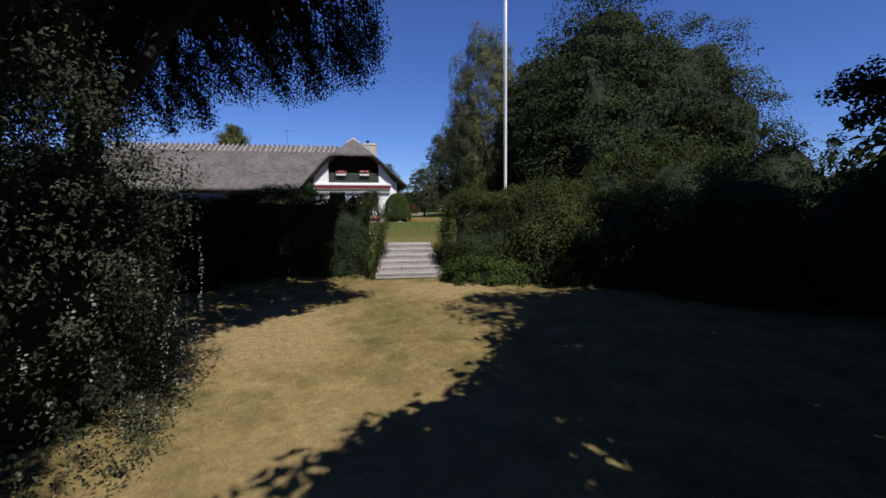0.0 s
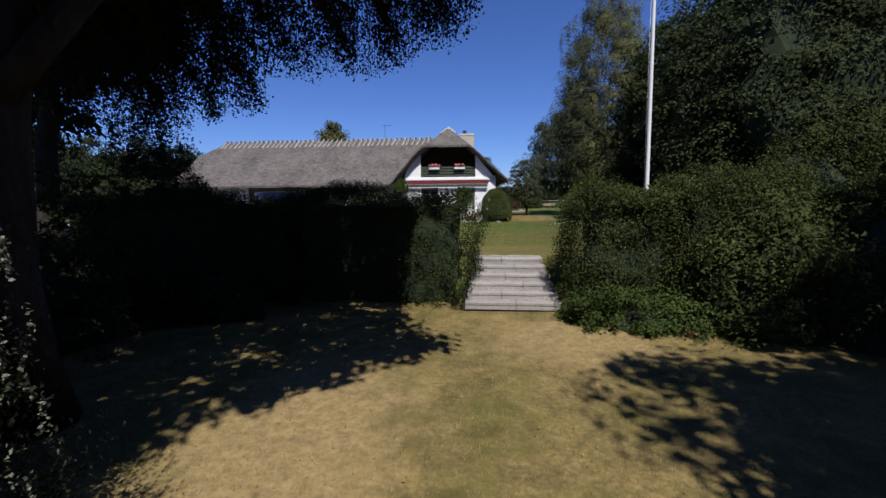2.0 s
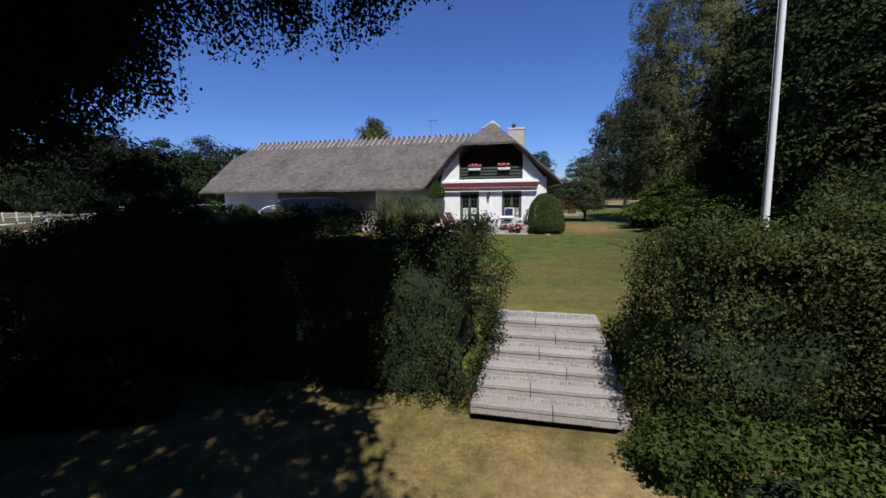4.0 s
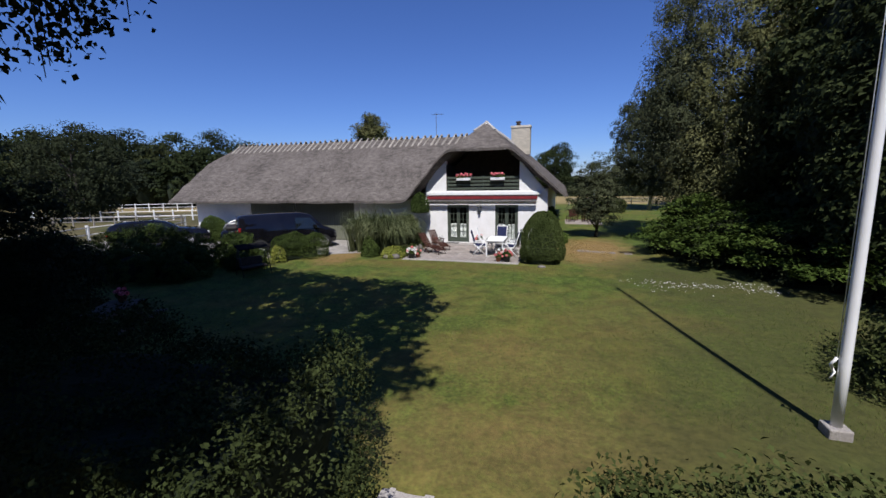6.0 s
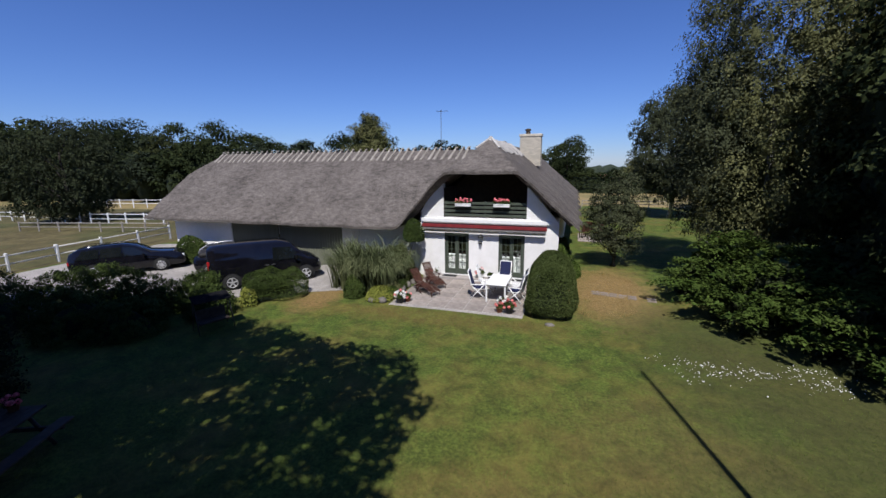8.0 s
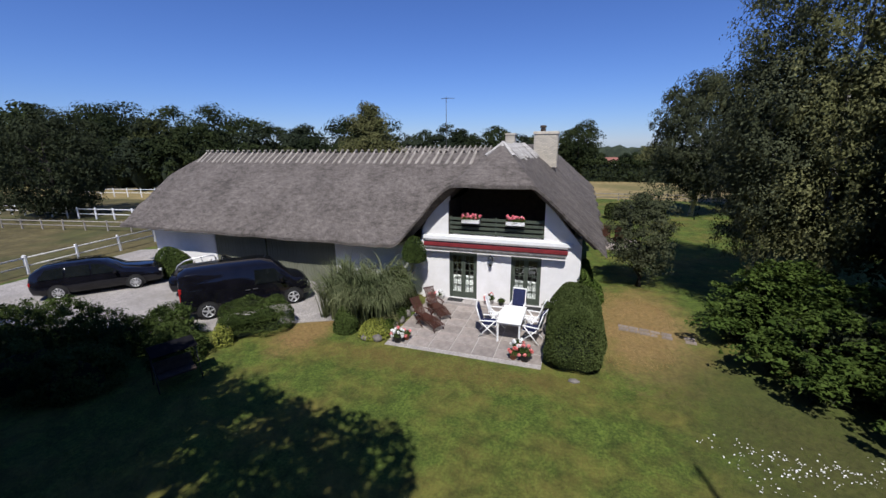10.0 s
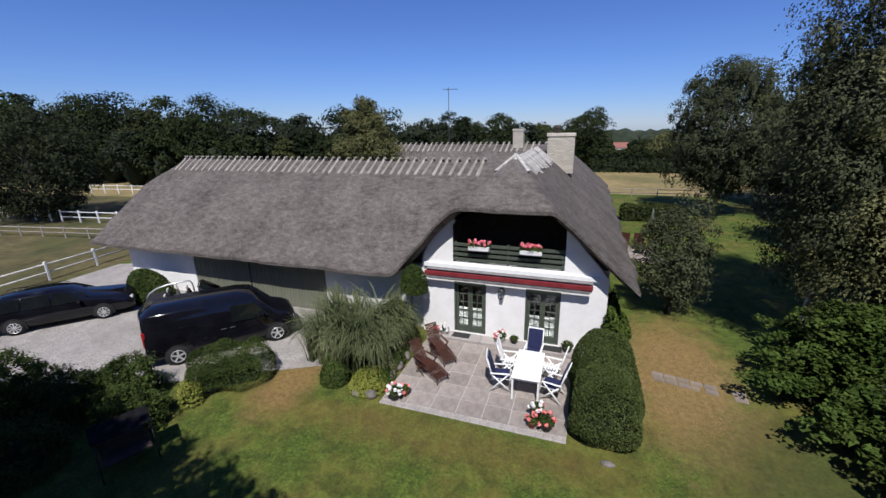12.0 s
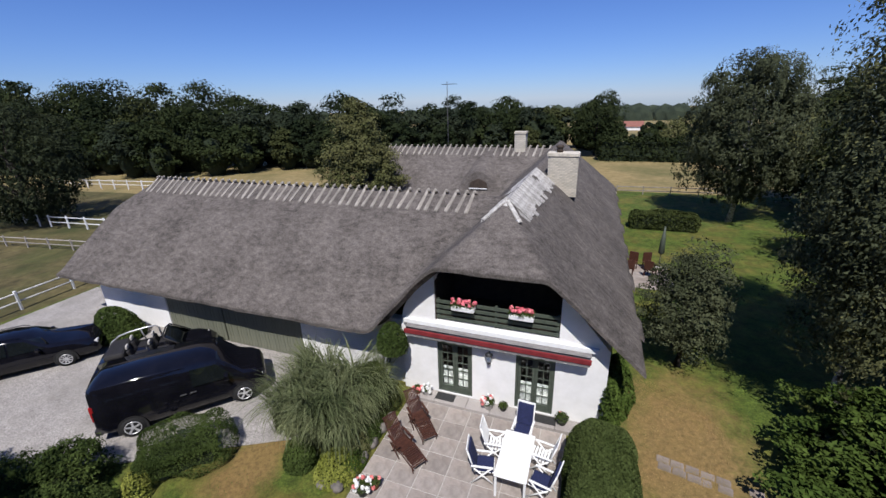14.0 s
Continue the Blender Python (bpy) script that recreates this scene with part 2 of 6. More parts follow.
M = {
    "dry_lawn": material("dry_lawn", (0.165, 0.122, 0.038), (0.29, 0.215, 0.083), scale=18, rough=0.95, bump=0.8, bump_scale=90, patches=(0.115, 0.105, 0.024), patch_scale=0.8, mottle=(2.4, 0.55, 1.16)),
    "lawn": material("lawn", (0.038, 0.063, 0.008), (0.110, 0.150, 0.022), scale=15, rough=0.95, bump=0.8, bump_scale=90, patches=(0.145, 0.122, 0.028), patch_scale=0.42, mottle=(1.9, 0.5, 1.25)),
    "field": material("field", (0.20, 0.15, 0.062), (0.30, 0.23, 0.105), scale=1.2, rough=0.95, bump=0.5, bump_scale=9, patches=(0.10, 0.10, 0.034), patch_scale=0.07),
    "paddock": material("paddock", (0.070, 0.058, 0.022), (0.125, 0.102, 0.042), scale=2.2, rough=0.95, bump=0.5, bump_scale=20, patches=(0.052, 0.060, 0.016), patch_scale=0.16, mottle=(0.3, 0.65, 1.25)),
    "gravel": material("gravel", (0.22, 0.20, 0.185), (0.46, 0.43, 0.40), scale=22, rough=0.95, bump=1.0, bump_scale=55, patches=(0.27, 0.25, 0.225), patch_scale=0.5, mottle=(1.1, 0.78, 1.08)),
    "thatch": thatch_material(),
    "white_wall": material("white_wall", (0.74, 0.73, 0.71), (0.82, 0.81, 0.80), scale=2.0, rough=0.9, bump=0.25, bump_scale=40),
    "white_paint": material("white_paint", (0.74, 0.74, 0.73), (0.82, 0.82, 0.81), scale=8, rough=0.5),
    "worn_white": material("worn_white", (0.36, 0.35, 0.33), (0.62, 0.61, 0.59), scale=6, rough=0.8, vary=0.1),
    "green_paint": material("green_paint", (0.055, 0.068, 0.052), (0.08, 0.095, 0.072), scale=6, rough=0.55),
    "green_boards": material("green_boards", (0.125, 0.132, 0.095), (0.175, 0.178, 0.132), scale=3, rough=0.75, vary=0.05, stretch=(6, 1, 0.6)),
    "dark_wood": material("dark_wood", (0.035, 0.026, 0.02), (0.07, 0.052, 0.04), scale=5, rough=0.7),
    "grey_wood": material("grey_wood", (0.20, 0.18, 0.155), (0.36, 0.33, 0.29), scale=6, rough=0.85, vary=0.2, stretch=(1, 1, 0.3)),
    "pale_wood": material("pale_wood", (0.22, 0.205, 0.185), (0.50, 0.48, 0.45), scale=7, rough=0.85, vary=0.22, bump=0.6, bump_scale=25),
    "teak": material("teak", (0.038, 0.015, 0.010), (0.078, 0.031, 0.02), scale=9, rough=0.5, vary=0.15, stretch=(1, 1, 4)),
    "brick": material("brick", (0.42, 0.38, 0.31), (0.60, 0.55, 0.46), scale=6, rough=0.9, vary=0.12, bump=0.4, bump_scale=50),
    "mortar": material("mortar", (0.36, 0.34, 0.30), (0.48, 0.45, 0.40), scale=10, rough=0.95),
    "granite_dark": material("granite_dark", (0.16, 0.15, 0.14), (0.34, 0.32, 0.30), scale=25, rough=0.9, bump=0.6, bump_scale=40, patches=(0.10, 0.10, 0.07), patch_scale=2.5),
    "granite": material("granite", (0.22, 0.20, 0.185), (0.43, 0.40, 0.375), scale=45, rough=0.85, vary=0.1, bump=0.5, bump_scale=40, patches=(0.30, 0.27, 0.25), patch_scale=2.0),
    "granite_mid": material("granite_mid", (0.17, 0.155, 0.145), (0.34, 0.32, 0.30), scale=30, rough=0.9, vary=0.15, bump=0.6, bump_scale=40, patches=(0.13, 0.13, 0.10), patch_scale=2.5),
    "slab": material("slab", (0.27, 0.235, 0.21), (0.36, 0.318, 0.285), scale=5, rough=0.85, vary=0.15, bump=0.3, bump_scale=60, patches=(0.24, 0.185, 0.15), patch_scale=0.9, mottle=(1.3, 0.7, 1.12)),
    "joint": material("joint", (0.34, 0.315, 0.285), (0.46, 0.43, 0.395), scale=20, rough=0.95),
    "boulder": material("boulder", (0.10, 0.09, 0.08), (0.22, 0.20, 0.18), scale=5, rough=0.9, bump=0.7, bump_scale=30, vary=0.15),
    "bark": material("bark", (0.018, 0.015, 0.013), (0.046, 0.039, 0.033), scale=7, rough=0.95, bump=1.0, bump_scale=18, stretch=(1, 1, 0.3)),
    "birch_bark": material("birch_bark", (0.09, 0.08, 0.075), (0.55, 0.53, 0.50), scale=5, rough=0.8, stretch=(1, 1, 2.5), lo=0.42, hi=0.52),
    "hedge_leaf": leafy("hedge_leaf", (0.032, 0.043, 0.013), (0.068, 0.083, 0.026)),
    "shrub_leaf": leafy("shrub_leaf", (0.034, 0.052, 0.013), (0.072, 0.10, 0.027)),
    "box_leaf": leafy("box_leaf", (0.046, 0.064, 0.018), (0.088, 0.112, 0.036)),
    "tree_leaf": leafy("tree_leaf", (0.025, 0.034, 0.012), (0.054, 0.066, 0.024)),
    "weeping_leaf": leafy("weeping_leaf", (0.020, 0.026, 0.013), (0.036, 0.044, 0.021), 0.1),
    "birch_leaf": leafy("birch_leaf", (0.082, 0.088, 0.034), (0.162, 0.164, 0.072)),
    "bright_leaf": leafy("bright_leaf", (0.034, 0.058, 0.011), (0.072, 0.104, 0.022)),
    "silver_leaf": leafy("silver_leaf", (0.042, 0.050, 0.025), (0.086, 0.096, 0.051)),
    "lime_leaf": leafy("lime_leaf", (0.07, 0.078, 0.028), (0.135, 0.132, 0.055)),
    "seedy_leaf": leafy("seedy_leaf", (0.026, 0.032, 0.018), (0.056, 0.063, 0.037)),
    "hedge_dark": leafy("hedge_dark", (0.024, 0.033, 0.011), (0.050, 0.063, 0.021)),
    "gold_leaf": leafy("gold_leaf", (0.13, 0.155, 0.026), (0.24, 0.25, 0.055)),
    "wood_leaf": leafy("wood_leaf", (0.015, 0.022, 0.008), (0.033, 0.043, 0.015), 0.08, 0.8, 0.2, 0.2),
    "wood_dark": leafy("wood_dark", (0.010, 0.016, 0.007), (0.023, 0.031, 0.012), 0.08, 0.8, 0.2, 0.2),
    "wood_pale": leafy("wood_pale", (0.027, 0.033, 0.011), (0.052, 0.058, 0.021), 0.08, 0.8, 0.2, 0.2),
    "wood_blue": leafy("wood_blue", (0.016, 0.023, 0.013), (0.034, 0.043, 0.024), 0.08, 0.8, 0.2, 0.2),
    "reed_leaf": leafy("reed_leaf", (0.075, 0.096, 0.04), (0.215, 0.235, 0.118), 0.3, vary=0.55),
    # Near-black green that stands in for the shade inside foliage.
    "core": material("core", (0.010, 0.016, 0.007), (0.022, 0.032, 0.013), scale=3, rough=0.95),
    "pole_white": material("pole_white", (0.72, 0.72, 0.72), (0.82, 0.82, 0.82), scale=1.5, rough=0.35),
}

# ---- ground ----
def dry_and_shade_zones(mat, zones, colour):
    """Scorched grass, or shade put into the grass colour, in ragged ovals: x, y, half width, half length, strength."""
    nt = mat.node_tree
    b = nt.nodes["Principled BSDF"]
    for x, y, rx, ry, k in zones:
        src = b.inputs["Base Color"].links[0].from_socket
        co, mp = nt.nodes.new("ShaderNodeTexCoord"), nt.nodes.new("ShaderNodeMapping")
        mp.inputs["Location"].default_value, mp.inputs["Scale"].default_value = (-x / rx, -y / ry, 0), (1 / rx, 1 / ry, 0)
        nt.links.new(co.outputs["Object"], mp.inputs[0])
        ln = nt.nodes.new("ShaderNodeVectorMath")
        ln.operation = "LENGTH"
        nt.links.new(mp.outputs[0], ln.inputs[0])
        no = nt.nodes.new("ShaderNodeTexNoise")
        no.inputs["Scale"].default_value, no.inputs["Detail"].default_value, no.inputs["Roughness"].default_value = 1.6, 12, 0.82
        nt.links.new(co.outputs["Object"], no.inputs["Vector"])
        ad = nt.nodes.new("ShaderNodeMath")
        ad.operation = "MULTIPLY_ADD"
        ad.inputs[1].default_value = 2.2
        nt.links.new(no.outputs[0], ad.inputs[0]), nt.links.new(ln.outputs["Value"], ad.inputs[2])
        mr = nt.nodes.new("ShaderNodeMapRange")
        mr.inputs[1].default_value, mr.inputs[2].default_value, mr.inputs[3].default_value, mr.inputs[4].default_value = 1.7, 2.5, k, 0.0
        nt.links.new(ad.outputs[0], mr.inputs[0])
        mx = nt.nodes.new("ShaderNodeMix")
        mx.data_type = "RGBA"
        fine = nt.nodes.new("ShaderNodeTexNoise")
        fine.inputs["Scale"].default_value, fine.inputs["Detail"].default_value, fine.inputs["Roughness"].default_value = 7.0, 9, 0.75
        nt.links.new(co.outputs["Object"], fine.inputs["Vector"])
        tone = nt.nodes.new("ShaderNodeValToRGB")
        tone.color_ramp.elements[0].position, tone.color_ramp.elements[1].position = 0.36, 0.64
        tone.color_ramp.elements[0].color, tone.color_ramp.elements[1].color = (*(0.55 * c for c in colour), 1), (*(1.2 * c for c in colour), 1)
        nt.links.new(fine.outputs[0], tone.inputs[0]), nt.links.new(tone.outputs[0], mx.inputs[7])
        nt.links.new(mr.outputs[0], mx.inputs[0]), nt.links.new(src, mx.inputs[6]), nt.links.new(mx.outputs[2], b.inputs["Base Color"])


dry_and_shade_zones(M["lawn"], [(5.1, 31.8, 1.7, 3.4, 0.78)], (0.285, 0.18, 0.076))
dry_and_shade_zones(M["lawn"], [(2.6, 16.0, 2.4, 1.2, 0.4), (-6.4, 27.8, 0.8, 1.5, 0.9), (2.9, 19.0, 1.7, 1.2, 0.32), (5.5, 22.0, 1.8, 1.6, 0.22), (4.6, 17.0, 1.5, 1.0, 0.3)], (0.235, 0.15, 0.056))
dry_and_shade_zones(M["lawn"], [(3.6, 20.0, 3.4, 4.0, 0.12), (-1.5, 27.0, 4.0, 0.7, 0.35)], (0.20, 0.118, 0.038))
# Dark ovals: tree and shrub shade painted into the grass on the east side.
dry_and_shade_zones(M["lawn"], [(9.4, 20.0, 4.2, 5.0, 0.75), (6.8, 16.6, 2.6, 1.8, 0.6), (9.6, 25.5, 3.6, 2.6, 0.75), (7.4, 28.0, 2.2, 2.2, 0.6)], (0.062, 0.064, 0.017))
dry_and_shade_zones(M["dry_lawn"], [(3.6, 11.0, 1.6, 1.2, 0.7), (-0.5, 7.5, 1.3, 2.5, 0.7), (1.5, 3.0, 2.0, 2.0, 0.4)], (0.36, 0.26, 0.12))
def ground_height(x, y):
    """Upper garden near zero, a bank down to the lower lawn, the paddock falling away on the west."""
    upper = -0.2 * np.clip((27.8 - y) / 12.9, 0, 1)
    lower = -1.20 + 0.012 * np.clip(11 - y, 0, 12)
    s = np.clip((y - 12.9) / 2.0, 0, 1)
    s = s * s * (3 - 2 * s)
    z = lower + (upper - lower) * s
    z = z - 0.02 * np.clip(-26 - x, 0, 40) * np.clip((y - 10) / 10, 0, 1)
    z = z - 0.036 * np.clip(y - 112, 0, 1700)
    z = np.where((x > 1.3) & (x < 3.8) & (y > 12.9) & (y < 15.1), -1.45, z)
    return z + 0.012 * np.sin(x * 1.1 + 0.6 * np.sin(y * 0.9)) * np.sin(y * 0.8 + 0.5)


def steps_of(a, b, d):
    return list(np.arange(a, b, d))


gx = np.array([-3000, -900, -400, -200, -120] + steps_of(-90, -30, 6) + steps_of(-30, 16, 0.5) + steps_of(16, 80, 6) + [90, 130, 220, 420, 900, 3000])
gy = np.array([-3000, -600, -200, -80, -40, -20, -12] + steps_of(-8, 40, 0.4) + steps_of(40, 100, 4) + [110, 150, 220, 420, 900, 3000])
GX, GY = np.meshgrid(gx, gy)
gv = np.stack([GX.ravel(), GY.ravel(), ground_height(GX.ravel(), GY.ravel())], 1)
gw = len(gx)
gf = [(j * gw + i, j * gw + i + 1, (j + 1) * gw + i + 1, (j + 1) * gw + i) for j in range(len(gy) - 1) for i in range(gw - 1)]
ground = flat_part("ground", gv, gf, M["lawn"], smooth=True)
tagged(ground, "mown lawn, green above and scorched tan below, with dry fields around", "ground", kind="structure")
ground.data.materials.append(M["dry_lawn"])
ground.data.materials.append(M["field"])
ground.data.materials.append(M["paddock"])
mi = []
for j in range(len(gy) - 1):
    for i in range(gw - 1):
        cx, cy = (gx[i] + gx[i + 1]) / 2, (gy[j] + gy[j + 1]) / 2
        if cx < -24.5 or cy > (58 if cx < -6 else 68) or cx > 60 or cy < -20:
            mi.append(3 if cx < -24.5 and cy < 56 else 2)
        else:
            mi.append(1 if cy < 13.6 else 0)
ground.data.polygons.foreach_set("material_index", mi)


def sheet(name, outline, z, mat, label, category):
    bm = bmesh.new()
    f = bm.faces.new([bm.verts.new((x, y, z)) for x, y in outline])
    if f.normal.z < 0:
        f.normal_flip()
    bmesh.ops.recalc_face_normals(bm, faces=[f])
    r = bmesh.ops.extrude_face_region(bm, geom=[f])
    bmesh.ops.translate(bm, vec=(0, 0, -0.15), verts=[v for v in r["geom"] if isinstance(v, bmesh.types.BMVert)])
    bmesh.ops.recalc_face_normals(bm, faces=bm.faces[:])
    return tagged(part(name, bm, mat), label, category, kind="structure")


sheet("driveway", [(-24.3, 34.5), (-24.0, 26), (-22.5, 21), (-16, 21.5), (-12.0, 25.6), (-9.6, 26.9), (-7.1, 28.3), (-5.8, 29.0), (-5.0, 32.75), (-20, 32.75), (-20.6, 36)], 0.03, M["gravel"], "pale gravel driveway beside the thatched barn", "driveway")

# ---- house ----
XR, ZR = -0.5, 6.55


def smax(a, b, k):
    h = np.clip(0.5 + 0.5 * (a - b) / k, 0, 1)
    return b * (1 - h) + a * h + k * h * (1 - h)


def smin(a, b, k):
    return -smax(-a, -b, k)


def roof_height(x, y):
    """The top of the thatch: a long front range, a cross wing with a half hip, and a back range."""
    front = smin(6.2 - 0.81 * (36.3 - y), 6.2 - 0.81 * (y - 36.3), 0.25)
    front = smin(front, smin(6.2 + 0.8 * (x + 19.4), 2.3 + 6.5 * (x + 21.33), 0.3), 0.3)
    east = XR + 0.0 * y
    right = ZR - 0.90 * (x - east)
    left = ZR - 0.90 * (east - x) - 0.28 * np.clip(east - 2.4 - x, 0, 3)
    cross = smin(right, left, 0.3)
    cross = smin(cross, 5.03 + 0.72 * (y - 31.6), 0.14)
    cross = smin(cross, 3.2 + 1.4 * (57.0 - y), 0.5)
    back = smin(6.25 - 0.85 * (52 - y), 6.25 - 0.85 * (y - 52), 0.25)
    back = np.where(x > 3, -9, back)
    h = np.where(x < XR + 0.4, smax(front, cross, 0.35), cross)
    h = np.where(x < XR + 0.4, smax(h, np.where(x > -19, back, -9), 0.35), h)
    brow = 4.75 + 0.45 * np.clip(y - 48.9, 0, 3) - 0.55 * (x + 5.5) ** 2
    return np.where((y > 48.9) & (y < 52) & (np.abs(x + 5.5) < 1.6), np.maximum(h, brow), h)


def roof_inside(x, y):
    wob = 0.05 * np.sin(x * 1.3) + 0.05 * np.sin(y * 1.7)
    a = (x > -21.3) & (x < -3) & (y > 31.55 + 0.4 * wob) & (y < 41.0)
    b = (x > -4.9) & (x < 3.95 + wob) & (y > 31.55) & (y < 56.5)
    c = (x > -15) & (x < 3.9) & (y > 47.4) & (y < 56.6)
    return a | b | c


def thatched_roof(parent):
    d = 0.14
    xs, ys = np.arange(-21.42, 4.2, d), np.arange(31.5, 56.8, d)
    X, Y = np.meshgrid(xs, ys)
    ok = roof_inside(X, Y)
    Z = roof_height(X, Y)
    flat = np.stack([X.ravel(), Y.ravel(), Z.ravel()], 1)
    Z = Z + 0.035 * lumps(flat, 1.9).reshape(Z.shape) + 0.02 * lumps(flat, 5.3, 3).reshape(Z.shape)
    w = len(xs)
    idx = -np.ones(ok.size, int)
    use = np.flatnonzero(ok.ravel())
    idx[use] = np.arange(len(use))
    top = np.stack([X.ravel()[use], Y.ravel()[use], Z.ravel()[use]], 1)
    inner = ok.copy()
    for _ in range(3):
        q = inner.copy()
        q[1:, :] &= inner[:-1, :]
        q[:-1, :] &= inner[1:, :]
        q[:, 1:] &= inner[:, :-1]
        q[:, :-1] &= inner[:, 1:]
        inner = q
    thick = np.where(inner.ravel()[use], 0.34, 0.12)
    low = top - np.stack([0 * thick, 0 * thick, thick], 1)
    n = len(use)
    faces = []
    okf = ok.ravel()
    edges = {}
    for j in range(len(ys) - 1):
        for i in range(w - 1):
            q = (j * w + i, j * w + i + 1, (j + 1) * w + i + 1, (j + 1) * w + i)
            if okf[q[0]] and okf[q[1]] and okf[q[2]] and okf[q[3]]:
                a = tuple(int(idx[k]) for k in q)
                faces.append(a)
                faces.append(tuple(k + n for k in reversed(a)))
                for e in zip(a, a[1:] + a[:1]):
                    if (e[1], e[0]) in edges:
                        del edges[(e[1], e[0])]
                    else:
                        edges[e] = 1
    for a, b in edges:
        faces.append((b, a, a + n, b + n))
    return flat_part("roof", np.concatenate([top, low]), faces, M["thatch"], parent, "weathered grey thatched roof", smooth=False)


house = thing("house", pose(0, 0, 0), "whitewashed farmhouse with a weathered grey thatched roof and balcony gable", "house")
roof = thatched_roof(house)
roof.data.polygons.foreach_set("use_smooth", [abs(p.normal.z) > 0.25 for p in roof.data.polygons])

FY = 32.27
DOORS = [(-2.356, -1.15), (0.263, 1.454)]
bm = bmesh.new()
cuts = [-3.62, DOORS[0][0], DOORS[0][1], DOORS[1][0], DOORS[1][1], 2.92]
for a, b in zip(cuts, cuts[1:]):
    is_door = any(abs(a - d0) < 1e-6 for d0, _ in DOORS)
    if is_door:
        add_box(bm, a, b, FY, FY + 0.3, -0.3, 0.16)
        add_box(bm, a, b, FY, FY + 0.3, 2.18, 2.70)
    else:
        add_box(bm, a, b, FY, FY + 0.3, -0.3, 2.70)
add_prism(bm, [(-3.62, 2.70), (-2.39, 2.70), (-2.39, 4.72), (-2.62, 4.5), (-3.1, 3.98), (-3.5, 3.2)], FY, FY + 0.3)
add_prism(bm, [(1.50, 2.70), (2.92, 2.70), (2.92, 2.78), (1.50, 4.45)], FY, FY + 0.3)
add_box(bm, -2.39, 1.50, FY, FY + 0.3, 2.70, 2.92)
add_box(bm, 2.62, 2.92, FY + 0.3, 56, -0.3, 3.0)
part("gable_wall", bm, M["white_wall"], house, "whitewashed rendered gable wall")
part("cornice", box(-3.5, 2.62, FY - 0.10, FY - 0.002, 2.70, 2.87, 0.02), M["white_paint"], house, "white ledge above the awning")
for c in ((-19.87, -15.5, FY + 0.2, FY + 0.5, 2.6), (-8.1, -3.62, FY + 0.2, FY + 0.5, 2.6), (-19.87, -19.57, FY + 0.5, 40.3, 3.0), (-19.87, -3.6, 40.3, 40.6, 2.6), (-14.0, 2.9, 55.7, 56.0, 2.6), (-14.0, -13.7, 48.3, 55.7, 3.2), (-13.7, -3.6, 48.3, 48.6, 2.6), (-3.6, -3.3, 40.6, 48.3, 3.0)):
    part("barn_wall", box(c[0], c[1], c[2], c[3], -0.3, c[4]), M["white_wall"], house, "whitewashed wall in the shade of the eave")
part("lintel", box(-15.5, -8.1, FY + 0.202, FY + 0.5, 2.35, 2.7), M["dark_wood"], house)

brow = thing("eyebrow_window")
brow.parent = house
tagged(brow, "small dark eyebrow window in the back thatch")
bm = bmesh.new()
add_prism(bm, [(-6.15, 3.75), (-4.85, 3.75), (-4.95, 4.15), (-5.5, 4.42), (-6.05, 4.15)], 48.78, 48.95)
part("pane", bm, M["dark_wood"], brow)
part("window_frame", box(-6.15, -4.85, 48.74, 48.778, 3.68, 3.745, 0.005), M["white_paint"], brow)

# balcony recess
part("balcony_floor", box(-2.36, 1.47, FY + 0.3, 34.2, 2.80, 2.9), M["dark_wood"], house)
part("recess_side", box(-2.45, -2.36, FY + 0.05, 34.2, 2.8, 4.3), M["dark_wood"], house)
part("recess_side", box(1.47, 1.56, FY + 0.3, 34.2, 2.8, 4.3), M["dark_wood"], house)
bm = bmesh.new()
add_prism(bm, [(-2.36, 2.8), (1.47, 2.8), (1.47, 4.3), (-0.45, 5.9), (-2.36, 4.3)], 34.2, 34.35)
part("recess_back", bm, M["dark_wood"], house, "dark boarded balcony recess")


def boards_door(parent, x0, x1):
    door = thing("barn_door", None)
    door.parent = parent
    n = int(round((x1 - x0) / 0.16))
    w = (x1 - x0) / n
    me = box(0.004, w - 0.004, -0.03, 0.02, 0.06, 2.3, 0.004)
    first = part("board", me, M["green_boards"], door)
    first.location = (x0, FY + 0.26, 0)
    for k in range(1, n):
        o = new("board", first.data)
        o.parent = door
        o.location = (x0 + k * w, FY + 0.26 + 0.004 * ((k * 7) % 3), 0)
    return tagged(door, "olive green boarded barn door")


boards_door(house, -15.48, -12.22)
boards_door(house, -12.14, -8.12)


